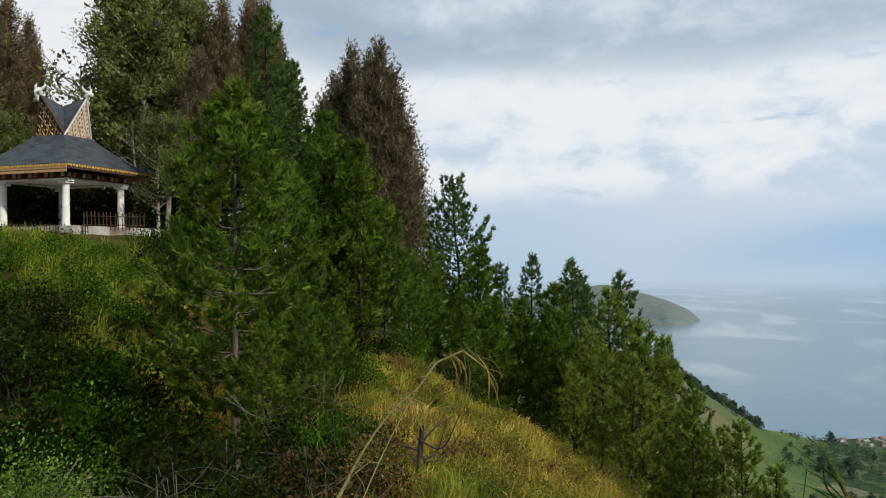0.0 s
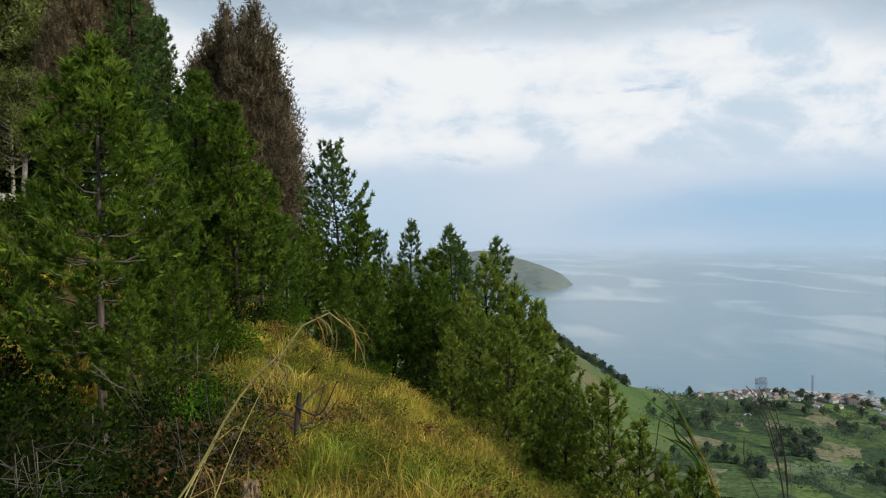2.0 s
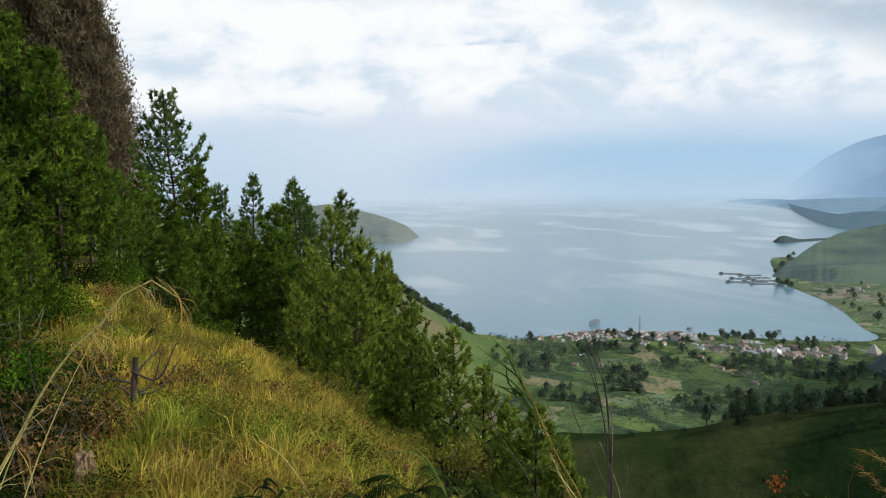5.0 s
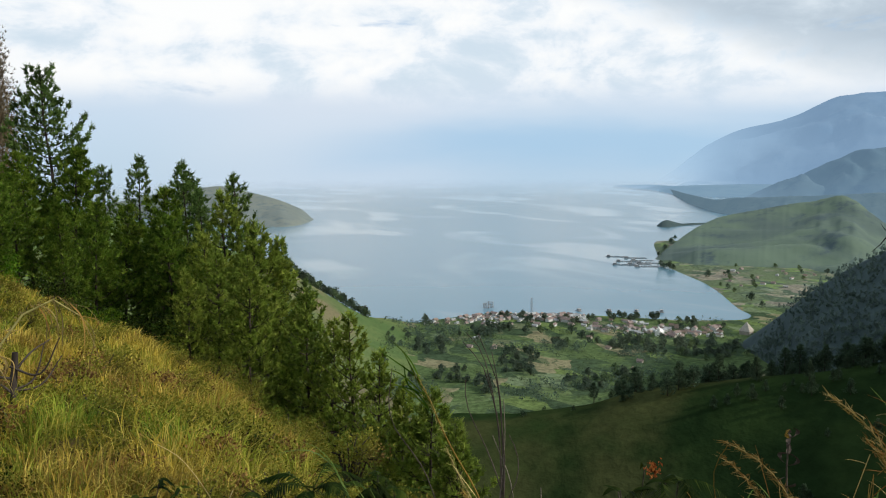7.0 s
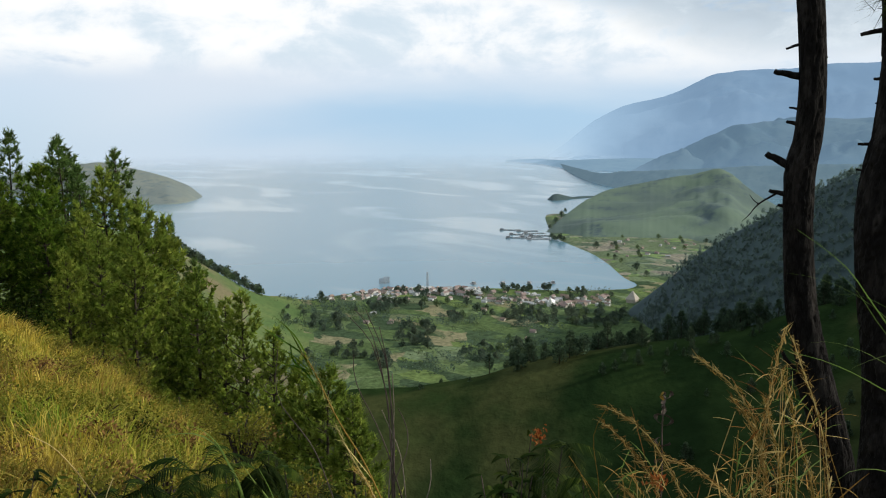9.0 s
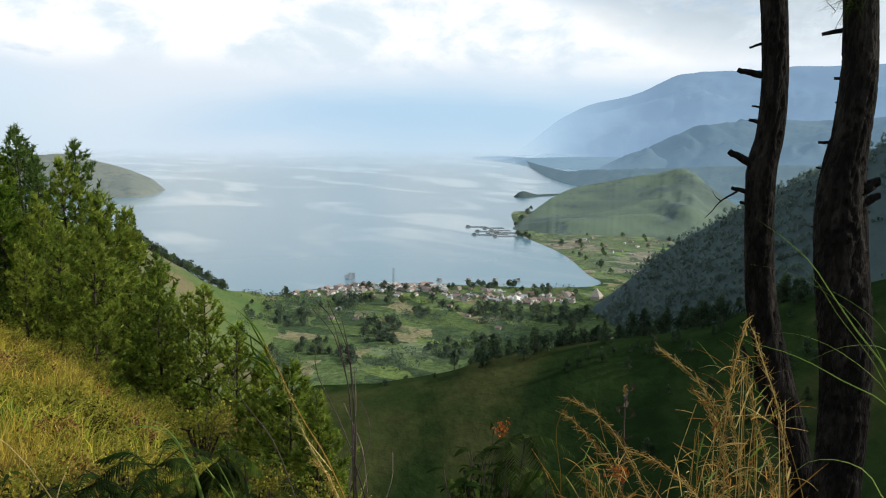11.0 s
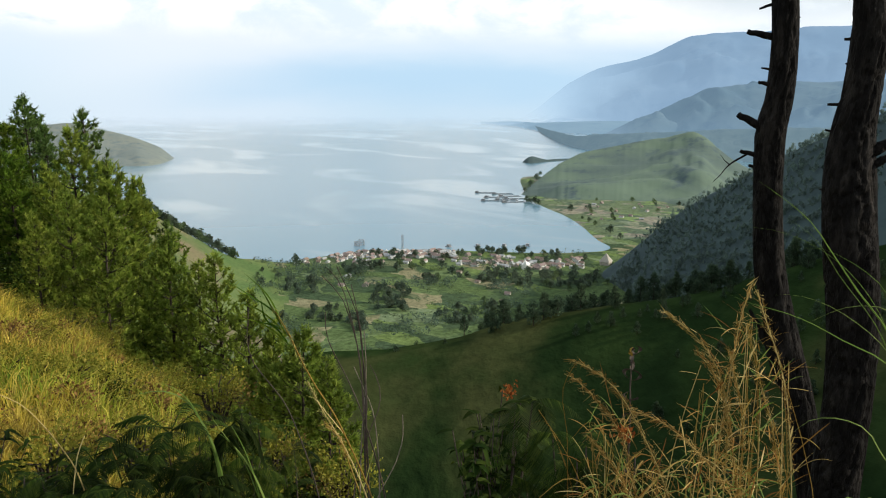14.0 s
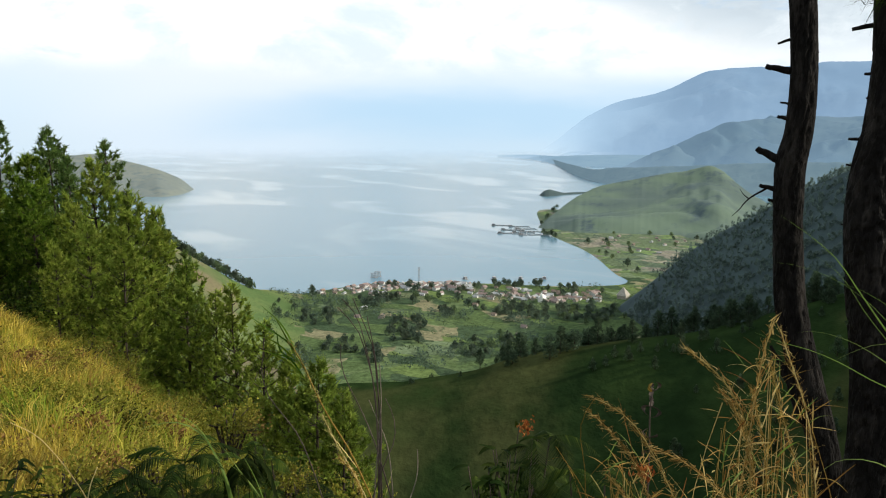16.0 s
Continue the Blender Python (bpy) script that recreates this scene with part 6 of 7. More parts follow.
def hedge_bushes():
    """Low scrub along the plots of the valley floor, too many to count."""
    gg = np.random.default_rng(81)
    az, r = gg.uniform(22.5, 52, 8000), gg.uniform(285, 748, 8000)
    x, y = r * np.sin(np.radians(az)), r * np.cos(np.radians(az))
    z = field_z(x, y)
    keep = (np.abs(vnoise(x / 38, y / 38, 41, 2)) < 0.045) & (z > LAKE + 0.8) | (vnoise(x / 60, y / 60, 42) > 0.46) & (z > LAKE + 0.8)
    keep |= (r < 425) & (vnoise(x / 14, y / 14, 43) > 0.25)
    c = np.column_stack([x, y, z + 0.8])[keep]
    heap = Heap()
    heap.put(leaf_cloud(gg, c, np.tile([[0, 0, 1.0]], (len(c), 1)), 1.0, 9, 1.1))
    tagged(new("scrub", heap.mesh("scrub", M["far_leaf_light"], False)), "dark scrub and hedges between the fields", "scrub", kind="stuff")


hedge_bushes()

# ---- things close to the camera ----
# near-black bark colour stands in for the trunks' unlit side
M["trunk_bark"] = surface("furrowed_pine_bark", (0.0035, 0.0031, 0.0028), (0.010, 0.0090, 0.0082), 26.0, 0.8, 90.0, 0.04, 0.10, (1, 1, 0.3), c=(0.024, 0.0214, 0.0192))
M["straw"] = leafy("dry_straw", (0.20, 0.12, 0.025), (0.36, 0.25, 0.07), (0.62, 0.50, 0.25), 0.35, vary=0.2)
M["orange_straw"] = leafy("orange_dry_grass", (0.15, 0.075, 0.018), (0.33, 0.205, 0.06), (0.56, 0.43, 0.18), 0.4, vary=0.2)
M["rust_straw"] = leafy("rust_brown_dry_leaf", (0.13, 0.055, 0.015), (0.22, 0.10, 0.025), (0.30, 0.15, 0.04), 0.35, vary=0.3)
M["cane_green"] = leafy("yellow_green_cane", (0.16, 0.17, 0.05), (0.24, 0.24, 0.08), (0.30, 0.27, 0.10), 0.2, vary=0.2)
M["pale_cane"] = leafy("pale_dry_cane", (0.30, 0.27, 0.10), (0.40, 0.36, 0.15), (0.50, 0.45, 0.20), 0.2, vary=0.2)
M["blade_green"] = leafy("long_green_blade", (0.09, 0.16, 0.03), (0.14, 0.22, 0.05), (0.2, 0.26, 0.08), 0.45, vary=0.2)
M["dead_twig"] = surface("dead_dark_twig", (0.035, 0.026, 0.02), (0.07, 0.055, 0.045), 9.0, 0.9, 40.0, 0.002)
M["pale_twig"] = surface("pale_dead_twig", (0.12, 0.10, 0.08), (0.20, 0.17, 0.135), 9.0, 0.9, 40.0, 0.002)
M["brown_hair"] = leafy("brown_plume_hair", (0.10, 0.075, 0.03), (0.17, 0.13, 0.05), (0.24, 0.19, 0.08), 0.3, vary=0.3)
M["grey_twig"] = surface("grey_dead_twig", (0.085, 0.07, 0.055), (0.15, 0.125, 0.10), 9.0, 0.9, 40.0, 0.002)
M["red_leaf"] = leafy("orange_red_leaves", (0.16, 0.045, 0.015), (0.27, 0.085, 0.025), (0.36, 0.15, 0.04), 0.35, vary=0.2)


def curve_through(points, n=40):
    """A smooth line through points."""
    p = np.asarray(points, float)
    t = np.concatenate([[0], np.cumsum(np.linalg.norm(np.diff(p, axis=0), axis=1))])
    m = np.gradient(p, t, axis=0)
    s = np.linspace(0, t[-1], n)
    i = np.clip(np.searchsorted(t, s, side="right") - 1, 0, len(t) - 2)
    h = (t[i + 1] - t[i])[:, None]
    u = ((s - t[i]) / h[:, 0])[:, None]
    return (2 * u ** 3 - 3 * u ** 2 + 1) * p[i] + (u ** 3 - 2 * u ** 2 + u) * h * m[i] + (-2 * u ** 3 + 3 * u ** 2) * p[i + 1] + (u ** 3 - u ** 2) * h * m[i + 1]


def bark_trunk(label, axis, radii, seed, stubs):
    root = tagged(new("pine_tree"), label, "tree", "near pine trunks")
    n, sides = 420, 64
    line = curve_through(axis, n)
    steps = np.concatenate([[0], np.cumsum(np.linalg.norm(np.diff(np.array(axis), axis=0), axis=1))])
    rad = np.interp(np.linspace(0, steps[-1], n), steps, radii)
    v, f = tube(line, rad, sides)
    t = np.tile(np.arange(sides) / sides * 2 * np.pi, n)
    z = np.repeat(np.linspace(0, np.linalg.norm(np.diff(line, axis=0), axis=1).sum(), n), sides)
    cx, cy = np.cos(t) * 2.3, np.sin(t) * 2.3
    plate = np.abs(vnoise(cx * 2.6 + z * 5.0, cy * 2.6 - z * 3.6, seed, 3)) + 0.5 * np.abs(vnoise(cx * 5.2 + z * 3.0, cy * 5.2 + z * 14, seed + 7, 2))
    lump = vnoise(cx * 0.5 + 3, cy * 0.5 + z * 1.6, seed + 3, 2)
    centre = np.repeat(line, sides, 0)
    amt = 1 + 0.34 * (np.clip(plate * 2.2, 0, 0.8) - 0.55) + 0.05 * lump
    v = centre + (v - centre) * amt[:, None]
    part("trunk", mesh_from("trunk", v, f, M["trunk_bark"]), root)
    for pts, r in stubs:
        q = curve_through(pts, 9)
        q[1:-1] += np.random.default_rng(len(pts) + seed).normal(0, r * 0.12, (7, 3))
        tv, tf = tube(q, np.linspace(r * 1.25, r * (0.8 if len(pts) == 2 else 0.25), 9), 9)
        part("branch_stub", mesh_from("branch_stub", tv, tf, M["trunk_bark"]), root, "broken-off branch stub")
    return root


VIEW = Vector((0.05, -0.09, 1.68))


def spot(az, el, d):
    """A place d metres from the bank's viewpoint along a bearing, at that angle above or below it."""
    return VIEW + bearing(az, d, d * math.tan(radians(el)))


def sight(angles, d, away=0.0):
    """Places for a row of bearings and angles, all about d metres off; each one away metres farther than the last."""
    return [tuple(spot(az, el, d + away * i)) for i, (az, el) in enumerate(angles)]


def trunk_parts(angles, d, stubs, extra=()):
    """The axis of a trunk with its foot in the ground, and its stubs of (start, end, radius)."""
    axis = sight(angles, d)
    foot = Vector(axis[0]) + (Vector(axis[0]) - Vector(axis[2])) * 1.6
    foot.z = min(foot.z, ground_z(foot.x, foot.y) - 0.4)
    high = Vector(axis[-1])
    axis = [tuple(foot)] + axis + [(high.x, high.y, 5.2)]
    return axis, [(sight((p, q), d), r) for p, q, r in stubs] + [(sight(row, d), r) for row, r in extra]


axis_one, stubs_one = trunk_parts(
    [(62.8, -24.8), (61.5, -19.7), (60.2, -15.9), (59.6, -13.9), (59.1, -12.0), (58.7, -9.1), (58.5, -6.5), (58.4, -4.2), (58.4, -2.4), (58.7, -0.75), (58.8, 0.9), (58.8, 2.65), (58.5, 6.5), (58.1, 10.5)], 6.5,
    [((58.0, 5.4), (57.1, 5.1), 0.010), ((58.1, 3.35), (56.5, 3.7), 0.023), ((58.1, 1.3), (57.5, 1.4), 0.008), ((58.1, 0.35), (57.4, 0.5), 0.014), ((57.8, -2.35), (56.3, -1.6), 0.028), ((57.8, -4.25), (56.6, -4.0), 0.017), ((57.8, -5.1), (57.2, -4.9), 0.013), ((59.2, 4.5), (59.55, 4.5), 0.007)],
    [([(57.0, -4.2), (55.9, -5.0), (55.4, -5.7), (55.0, -6.1)], 0.007), ([(56.0, -4.9), (55.7, -4.7), (55.4, -4.3)], 0.004), ([(60.6, -18.9), (59.4, -16.8), (58.6, -15.4), (58.0, -14.5)], 0.05)])
trunk_one = bark_trunk("dark furrowed pine trunk with broken branch stubs", axis_one, [0.15, 0.105, 0.103, 0.108, 0.102, 0.104, 0.101, 0.098, 0.102, 0.103, 0.094, 0.091, 0.088, 0.087, 0.085, 0.08], 5, stubs_one)
axis_two, stubs_two = trunk_parts(
    [(64.3, -24.5), (64.5, -19.2), (64.4, -15.3), (63.95, -11.5), (63.5, -8.3), (63.3, -5.8), (63.2, -4.0), (63.25, -2.3), (63.45, -0.5), (63.6, 1.9), (63.45, 6.3), (63.1, 10.1)], 5.6,
    [((62.9, 6.1), (61.3, 5.8), 0.014), ((62.9, 3.1), (62.2, 3.1), 0.010), ((62.9, 1.8), (62.4, 1.6), 0.007), ((62.6, -0.9), (61.6, -0.9), 0.010), ((62.3, -2.6), (61.6, -2.5), 0.007), ((62.2, -6.3), (61.6, -6.3), 0.006), ((64.3, -3.8), (65.3, -3.2), 0.034), ((64.4, -4.6), (65.4, -4.1), 0.026)])
trunk_two = bark_trunk("thick dark furrowed pine trunk leaning slightly", axis_two, [0.18, 0.140, 0.134, 0.142, 0.150, 0.150, 0.145, 0.133, 0.117, 0.102, 0.098, 0.091, 0.091, 0.09], 15, stubs_two)


def high_crown(root, x, y, low, high, reach, seed):
    """The unseen crown above a bare trunk, added to shade the bank: limbs and brushes of needles."""
    g = np.random.default_rng(seed)
    wood, green = Heap(), Heap()
    wood.put(tube([(x, y, 4.6), (x + 0.1, y, (low + high) / 2 + 1), (x, y, high)], [0.085, 0.06, 0.02], 8))
    tips, dirs = [], []
    for i in range(46):
        u = g.uniform(0, 1)
        a, ln = g.uniform(0, 6.28), reach * (1 - u) ** 0.7 * g.uniform(0.6, 1.1) + 0.3
        out = np.array([math.cos(a), math.sin(a), 0.0])
        foot = np.array([x, y, low + (high - low) * u])
        end = foot + out * ln + np.array([0, 0, 0.35 * ln])
        wood.put(tube([foot, (foot + end) / 2 - (0, 0, 0.1), end], [0.03, 0.02, 0.008], 4))
        for q in range(14):
            tips.append(foot + (end - foot) * g.uniform(0.35, 1.05) + g.normal(0, 0.16, 3))
            dirs.append(unit(out + np.array([0, 0, 0.8])) * 0.8)
    green.put(tufts(g, np.array(tips), np.array(dirs), 14, 0.32, 0.018, 0.6))
    part("branchwork", wood.mesh("branchwork", M["bark"]), root)
    part("crown", green.mesh("crown", M["needles"], False), root, "dense dark green needles high above, unseen, added for shade")


# both crowns stay out of view; height and reach set by where shade falls
high_crown(trunk_one, *axis_one[-1][:2], 4.8, 11.5, 2.2, 301)
high_crown(trunk_two, *axis_two[-1][:2], 5.8, 10.0, 1.2, 302)
# a spray of needles that hangs from above
sprig = tagged(new("pine_sprig"), "hanging sprig of dark pine needles", "pine sprig")
gs = np.random.default_rng(91)
line = curve_through([tuple(spot(64.0, 13.0, 5.5)), tuple(spot(63.4, 9.5, 5.45)), tuple(spot(62.6, 7.6, 5.4))], 10)
tv, tf = tube(line, np.linspace(0.012, 0.004, 10), 5)
part("twig", mesh_from("twig", tv, tf, M["bark"]), sprig)
nv, nf = needles(gs, line[4:], np.tile([[-0.2, 0.3, -0.5]], (6, 1)), 30, 0.24, 0.0025, 0.4)
part("needles", mesh_from("needles", nv, nf, M["fern"]), sprig)


def ribbon(line, width, twist=0.0):
    """A long grass blade: a folded, tapering strip along a line."""
    p = np.asarray(line)
    d = unit(np.gradient(p, axis=0))
    s = unit(np.cross(d, np.array([0.2, -0.4, 0.85]) + twist))
    up = np.cross(s, d)
    w = (width * np.sin(np.linspace(0.5, np.pi, len(p))) ** 0.8)[:, None]
    v = np.stack([p - s * w + up * w * 0.5, p, p + s * w + up * w * 0.5], 1).reshape(-1, 3)
    i = np.arange(len(p) - 1)[:, None] * 3
    f = np.concatenate([i + np.array([[0, 1, 4]]), i + np.array([[0, 4, 3]]), i + np.array([[1, 2, 5]]), i + np.array([[1, 5, 4]])])
    return v, f


def stalk(root, pts, r, mat, plume=None, plume_mat="orange_straw", seed=0, droop=0.4, size=0.07, leaves=3):
    """A grass stalk with joints, loose leaves and a feathery head along its upper part."""
    g = np.random.default_rng(seed)
    line = curve_through(pts, 30)
    tv, tf = tube(line, np.linspace(r, r * 0.5, 30), 6)
    cane = part("stalk", mesh_from("stalk", tv, tf, M[mat], True), root)
    for i in range(leaves):
        k0 = int(g.integers(3, 22))
        a = g.uniform(0, 6.28)
        ln = g.uniform(0.06, 0.22)
        s = np.linspace(0, 1, 12)[:, None]
        blade = line[k0] + s * ln * np.array([math.cos(a) * 0.6, math.sin(a) * 0.6, g.uniform(0.3, 1.0)]) - s ** 2 * np.array([0, 0, ln * g.uniform(0.0, 0.6)])
        bv, bf = ribbon(blade, g.uniform(0.0012, 0.003))
        part("leaf", mesh_from("leaf", bv, bf, M[mat if g.random() < 0.5 else plume_mat]), root)
    if plume:
        fine = curve_through(pts, 90)[int(90 * (1 - plume)):]
        base = fine
        d = unit(np.gradient(fine, axis=0)) * 0.9 + np.array([0, 0, -droop])
        nv, nf = needles(g, base, d, 7, size * 0.6, 0.0013, 0.45)
        part("seed_head", mesh_from("seed_head", nv, nf, M[mat if seed % 2 else plume_mat]), cane, "feathery dry seed head")


def grass_tuft(name, label, stalks, mat, seed, **kw):
    root = tagged(new(name), label, "grass")
    for i, pts in enumerate(stalks):
        stalk(root, pts, kw.get("r", 0.0035), mat, kw.get("plume"), kw.get("plume_mat", "orange_straw"), seed + i, kw.get("droop", 0.3), kw.get("size", 0.06), kw.get("leaves", 3))
    return root


def from_root(x, y, pts):
    return [(x, y, ground_z(x, y) - 0.05)] + pts


root_at = (-0.50, 1.76)
cane_line = from_root(*root_at, [(-0.38, 1.77, 0.88), (-0.35, 1.77, 0.93), (-0.27, 1.79, 1.04), (-0.19, 1.80, 1.18), (-0.13, 1.81, 1.26), (-0.07, 1.81, 1.31), (-0.01, 1.82, 1.38), (0.03, 1.82, 1.39), (0.06, 1.82, 1.38), (0.08, 1.82, 1.35)])
reed_cane = grass_tuft("reed_stalk", "arching dry reed with drooping brown plume", [cane_line], "pale_cane", 100, r=0.0042, plume=0.26, plume_mat="brown_hair", droop=1.0, size=0.05, leaves=0)
gr = np.random.default_rng(178)
hang = curve_through(cane_line, 60)[42:]
for i in range(34):
    p0 = hang[int(gr.choice([2, 4, 8, 9, 10, 14, 15, 16, 17]))]
    ln = gr.uniform(0.04, 0.13)
    q = curve_through([tuple(p0), tuple(p0 + (gr.normal(0.018, 0.01), gr.normal(0, 0.01), -ln * 0.25)), tuple(p0 + (gr.normal(0.023, 0.013), gr.normal(0, 0.015), -ln))], 12)
    bv, bf = ribbon(q, gr.uniform(0.0009, 0.002))
    part("plume_strand", mesh_from("plume_strand", bv, bf, M["brown_hair" if i % 3 else "orange_straw"]), reed_cane)
reed = tagged(new("reed_leaves"), "bent straw-coloured reed leaves", "grass")
for pts, w in (([(-0.31, 1.78, 0.98), (-0.27, 1.79, 1.00), (-0.22, 1.80, 1.02), (-0.17, 1.81, 1.03), (-0.13, 1.81, 1.01)], 0.003), ([(-0.26, 1.79, 1.05), (-0.23, 1.80, 1.10), (-0.20, 1.80, 1.14), (-0.17, 1.80, 1.15), (-0.13, 1.81, 1.13)], 0.003),
               ([(-0.33, 1.78, 0.95), (-0.29, 1.79, 0.985), (-0.24, 1.80, 0.99), (-0.18, 1.81, 0.96)], 0.002), ([(-0.14, 1.81, 1.25), (-0.11, 1.81, 1.29), (-0.08, 1.81, 1.31)], 0.002),
               ([(-0.07, 1.81, 1.31), (-0.05, 1.82, 1.34), (-0.02, 1.82, 1.33), (0.0, 1.82, 1.27)], 0.002)):
    bv, bf = ribbon(curve_through([(*root_at, ground_z(*root_at))] + pts, 30), w)
    part("leaf", mesh_from("leaf", bv, bf, M["pale_cane"]), reed)


def down_to_ground(pts):
    """Carries a row of places, tip first, on into the ground; foot first in the answer."""
    p = Vector(pts[-1]) + (Vector(pts[-1]) - Vector(pts[-2])) * 0.6
    p.z = min(p.z, ground_z(p.x, p.y) - 0.05)
    return [tuple(p)] + pts[::-1]


def lines_of(rows, d):
    return [down_to_ground(sight(row, d + 0.03 * (i % 3))) for i, row in enumerate(rows)]


grass_tuft("cane_stalk", "straw-yellow canes with narrow leaves",
           lines_of([[(24.2, -15.5), (25.1, -17.1), (26.0, -19.1), (27.0, -20.9), (28.2, -22.7), (29.5, -25.2), (30.9, -28.2)], [(27.6, -23.4), (28.6, -24.4), (29.2, -25.9), (30.1, -28.2)], [(26.4, -20.5), (27.4, -22.5), (28.6, -24.4), (30.5, -28.2)]], 2.9),
           "straw", 120, r=0.0042, plume=0.15, plume_mat="cane_green", droop=0.2, size=0.06, leaves=4)
fan = tagged(new("cane_leaves"), "spray of narrow dark green cane leaves", "grass")
for row in ([(20.9, -13.2), (22.4, -14.3), (24.2, -15.7), (25.3, -17.7)], [(22.1, -12.7), (23.6, -14.3), (24.7, -16.5)], [(23.2, -14.5), (23.5, -16.1), (24.7, -16.9)], [(21.6, -14.8), (22.9, -15.3), (23.9, -16.1), (24.9, -17.1)], [(22.7, -16.1), (23.9, -16.5), (25.1, -17.9)],
            [(21.4, -15.8), (22.4, -16.0), (23.6, -16.6), (25.2, -18.0)], [(23.0, -13.4), (23.8, -15.0), (24.9, -17.2)]):
    bv, bf = ribbon(curve_through(sight(row, 2.9)[::-1], 20), 0.006)
    part("leaf", mesh_from("leaf", bv, bf, M["bush"]), fan)

# bare twigs
twig = tagged(new("bare_twigs"), "cluster of bare dark upright twigs", "twigs")
for i, row in enumerate([[(27.6, -13.1), (29.0, -14.7), (29.7, -16.7), (30.2, -18.7), (30.4, -21.4), (30.5, -24.5), (30.5, -28.2)], [(27.9, -12.5), (28.8, -13.5), (29.5, -15.5), (30.0, -17.7), (30.4, -21.0)],
                         [(28.7, -12.5), (29.4, -14.1), (30.1, -15.9), (30.4, -18.3), (30.7, -21.4), (30.6, -24.5)], [(29.7, -13.8), (30.1, -15.6), (30.4, -17.5), (30.5, -19.9), (30.6, -22.2)],
                         [(27.8, -15.7), (27.8, -17.1), (28.3, -18.5), (29.1, -20.0), (30.1, -22.2), (30.9, -24.5), (31.7, -27.1)], [(31.0, -19.5), (31.6, -20.7), (31.7, -22.2), (31.0, -23.8), (30.5, -24.9)],
                         [(22.4, -14.9), (22.2, -18.0), (22.6, -19.1), (23.6, -20.4), (24.5, -21.6), (25.7, -24.3), (26.9, -28.0)],
                         [(30.6, -17.1), (30.7, -19.9), (30.6, -21.4), (30.3, -24.5)], [(29.8, -19.6), (30.4, -20.9), (31.0, -22.2), (31.5, -25.3), (31.6, -28.2)], [(33.4, -23.0), (33.4, -24.6), (32.9, -26.1), (31.6, -28.2)]]):
    q = curve_through(down_to_ground(sight(row, 3.0)), 28)
    tv, tf = tube(q, np.linspace(0.0058 if i in (0, 2, 4) else 0.0042, 0.0016, 28), 5)
    part("twig", mesh_from("twig", tv, tf, M["dead_twig" if i < 7 else "pale_twig"]), twig)

# dry stalks and long leaves in the undergrowth
grass_tuft("dry_stalks", "pale dry grass stalks over dark ferns", lines_of([[(5.9, -18.9), (7.2, -19.8), (8.4, -21.3), (9.4, -22.9), (10.0, -24.0), (10.7, -26.2)], [(12.4, -23.1), (12.9, -24.5), (13.7, -26.7)], [(10.9, -22.4), (10.4, -23.4), (10.1, -24.6)]], 3.2), "straw", 123, r=0.0036, leaves=0)
reed_blades = tagged(new("green_grass_tuft"), "broad pale green reed blades among ferns", "grass")
for row, w in (([(19.3, -22.2), (20.2, -23.6), (21.6, -25.4), (22.8, -27.9)], 0.008), ([(20.5, -22.6), (21.4, -24.3), (22.1, -26.2), (22.5, -27.9)], 0.006), ([(18.5, -22.7), (19.8, -23.4), (21.2, -25.0), (22.3, -27.5)], 0.005),
               ([(13.7, -20.4), (15.2, -20.2), (16.3, -20.3), (17.8, -21.2), (18.6, -22.5)], 0.009), ([(15.4, -19.6), (16.5, -19.9), (17.8, -21.0), (18.6, -22.5)], 0.008), ([(16.4, -22.4), (17.0, -21.8), (18.0, -21.7), (18.8, -23.0)], 0.006)):
    bv, bf = ribbon(curve_through(down_to_ground(sight(row, 3.2)), 30), w)
    part("blade", mesh_from("blade", bv, bf, M["blade_green"]), reed_blades)

# golden grass before the trunks
grass_tuft("golden_grass", "tall golden orange grass with feathery heads",
           lines_of([[(58.1, -12.7), (57.6, -14.8), (57.3, -17.1), (57.0, -20.8), (56.6, -24.5), (56.5, -27.0)], [(58.0, -15.5), (58.4, -16.9), (59.1, -19.1), (60.3, -22.5), (61.2, -26.2)], [(58.5, -13.4), (59.1, -15.0), (60.0, -17.1), (60.8, -19.5), (61.3, -22.3), (61.8, -26.1)],
                     [(52.4, -15.2), (53.6, -15.9), (55.3, -17.3), (56.6, -19.4), (57.1, -21.5), (57.3, -26.9)], [(54.9, -17.7), (55.8, -18.7), (56.9, -20.8), (57.6, -23.6), (58.3, -26.7)], [(57.0, -17.5), (57.6, -19.5), (58.2, -22.0), (58.4, -26.0)]], 2.4),
           "straw", 130, r=0.0026, plume=0.34, droop=0.1, size=0.055, leaves=16)
grass_tuft("golden_grass", "arching dry grass stalks with orange heads",
           lines_of([[(50.5, -22.1), (52.1, -22.4), (54.1, -23.4), (56.0, -24.8), (57.9, -26.8)], [(46.0, -20.0), (46.7, -20.5), (48.0, -21.6), (49.8, -23.7), (50.7, -26.0), (51.2, -27.7)], [(46.1, -19.0), (47.5, -19.5), (49.2, -20.6), (50.9, -22.8), (52.5, -25.4), (53.5, -27.4)], [(47.5, -24.1), (48.6, -25.1), (49.9, -26.4), (50.6, -27.8)]], 2.3),
           "orange_straw", 150, r=0.0022, plume=0.36, droop=0.35, size=0.06, leaves=10)
grass_tuft("dry_stalks", "thin pale bent stalks beside dark shrub", lines_of([[(46.3, -19.2), (45.6, -20.4), (45.9, -24.2), (46.1, -28.2)], [(43.7, -22.5), (44.1, -23.0), (45.7, -25.0), (47.5, -28.1)], [(46.3, -24.2), (46.9, -24.9), (48.4, -27.9)]], 2.5), "straw", 160, r=0.0019, leaves=1)

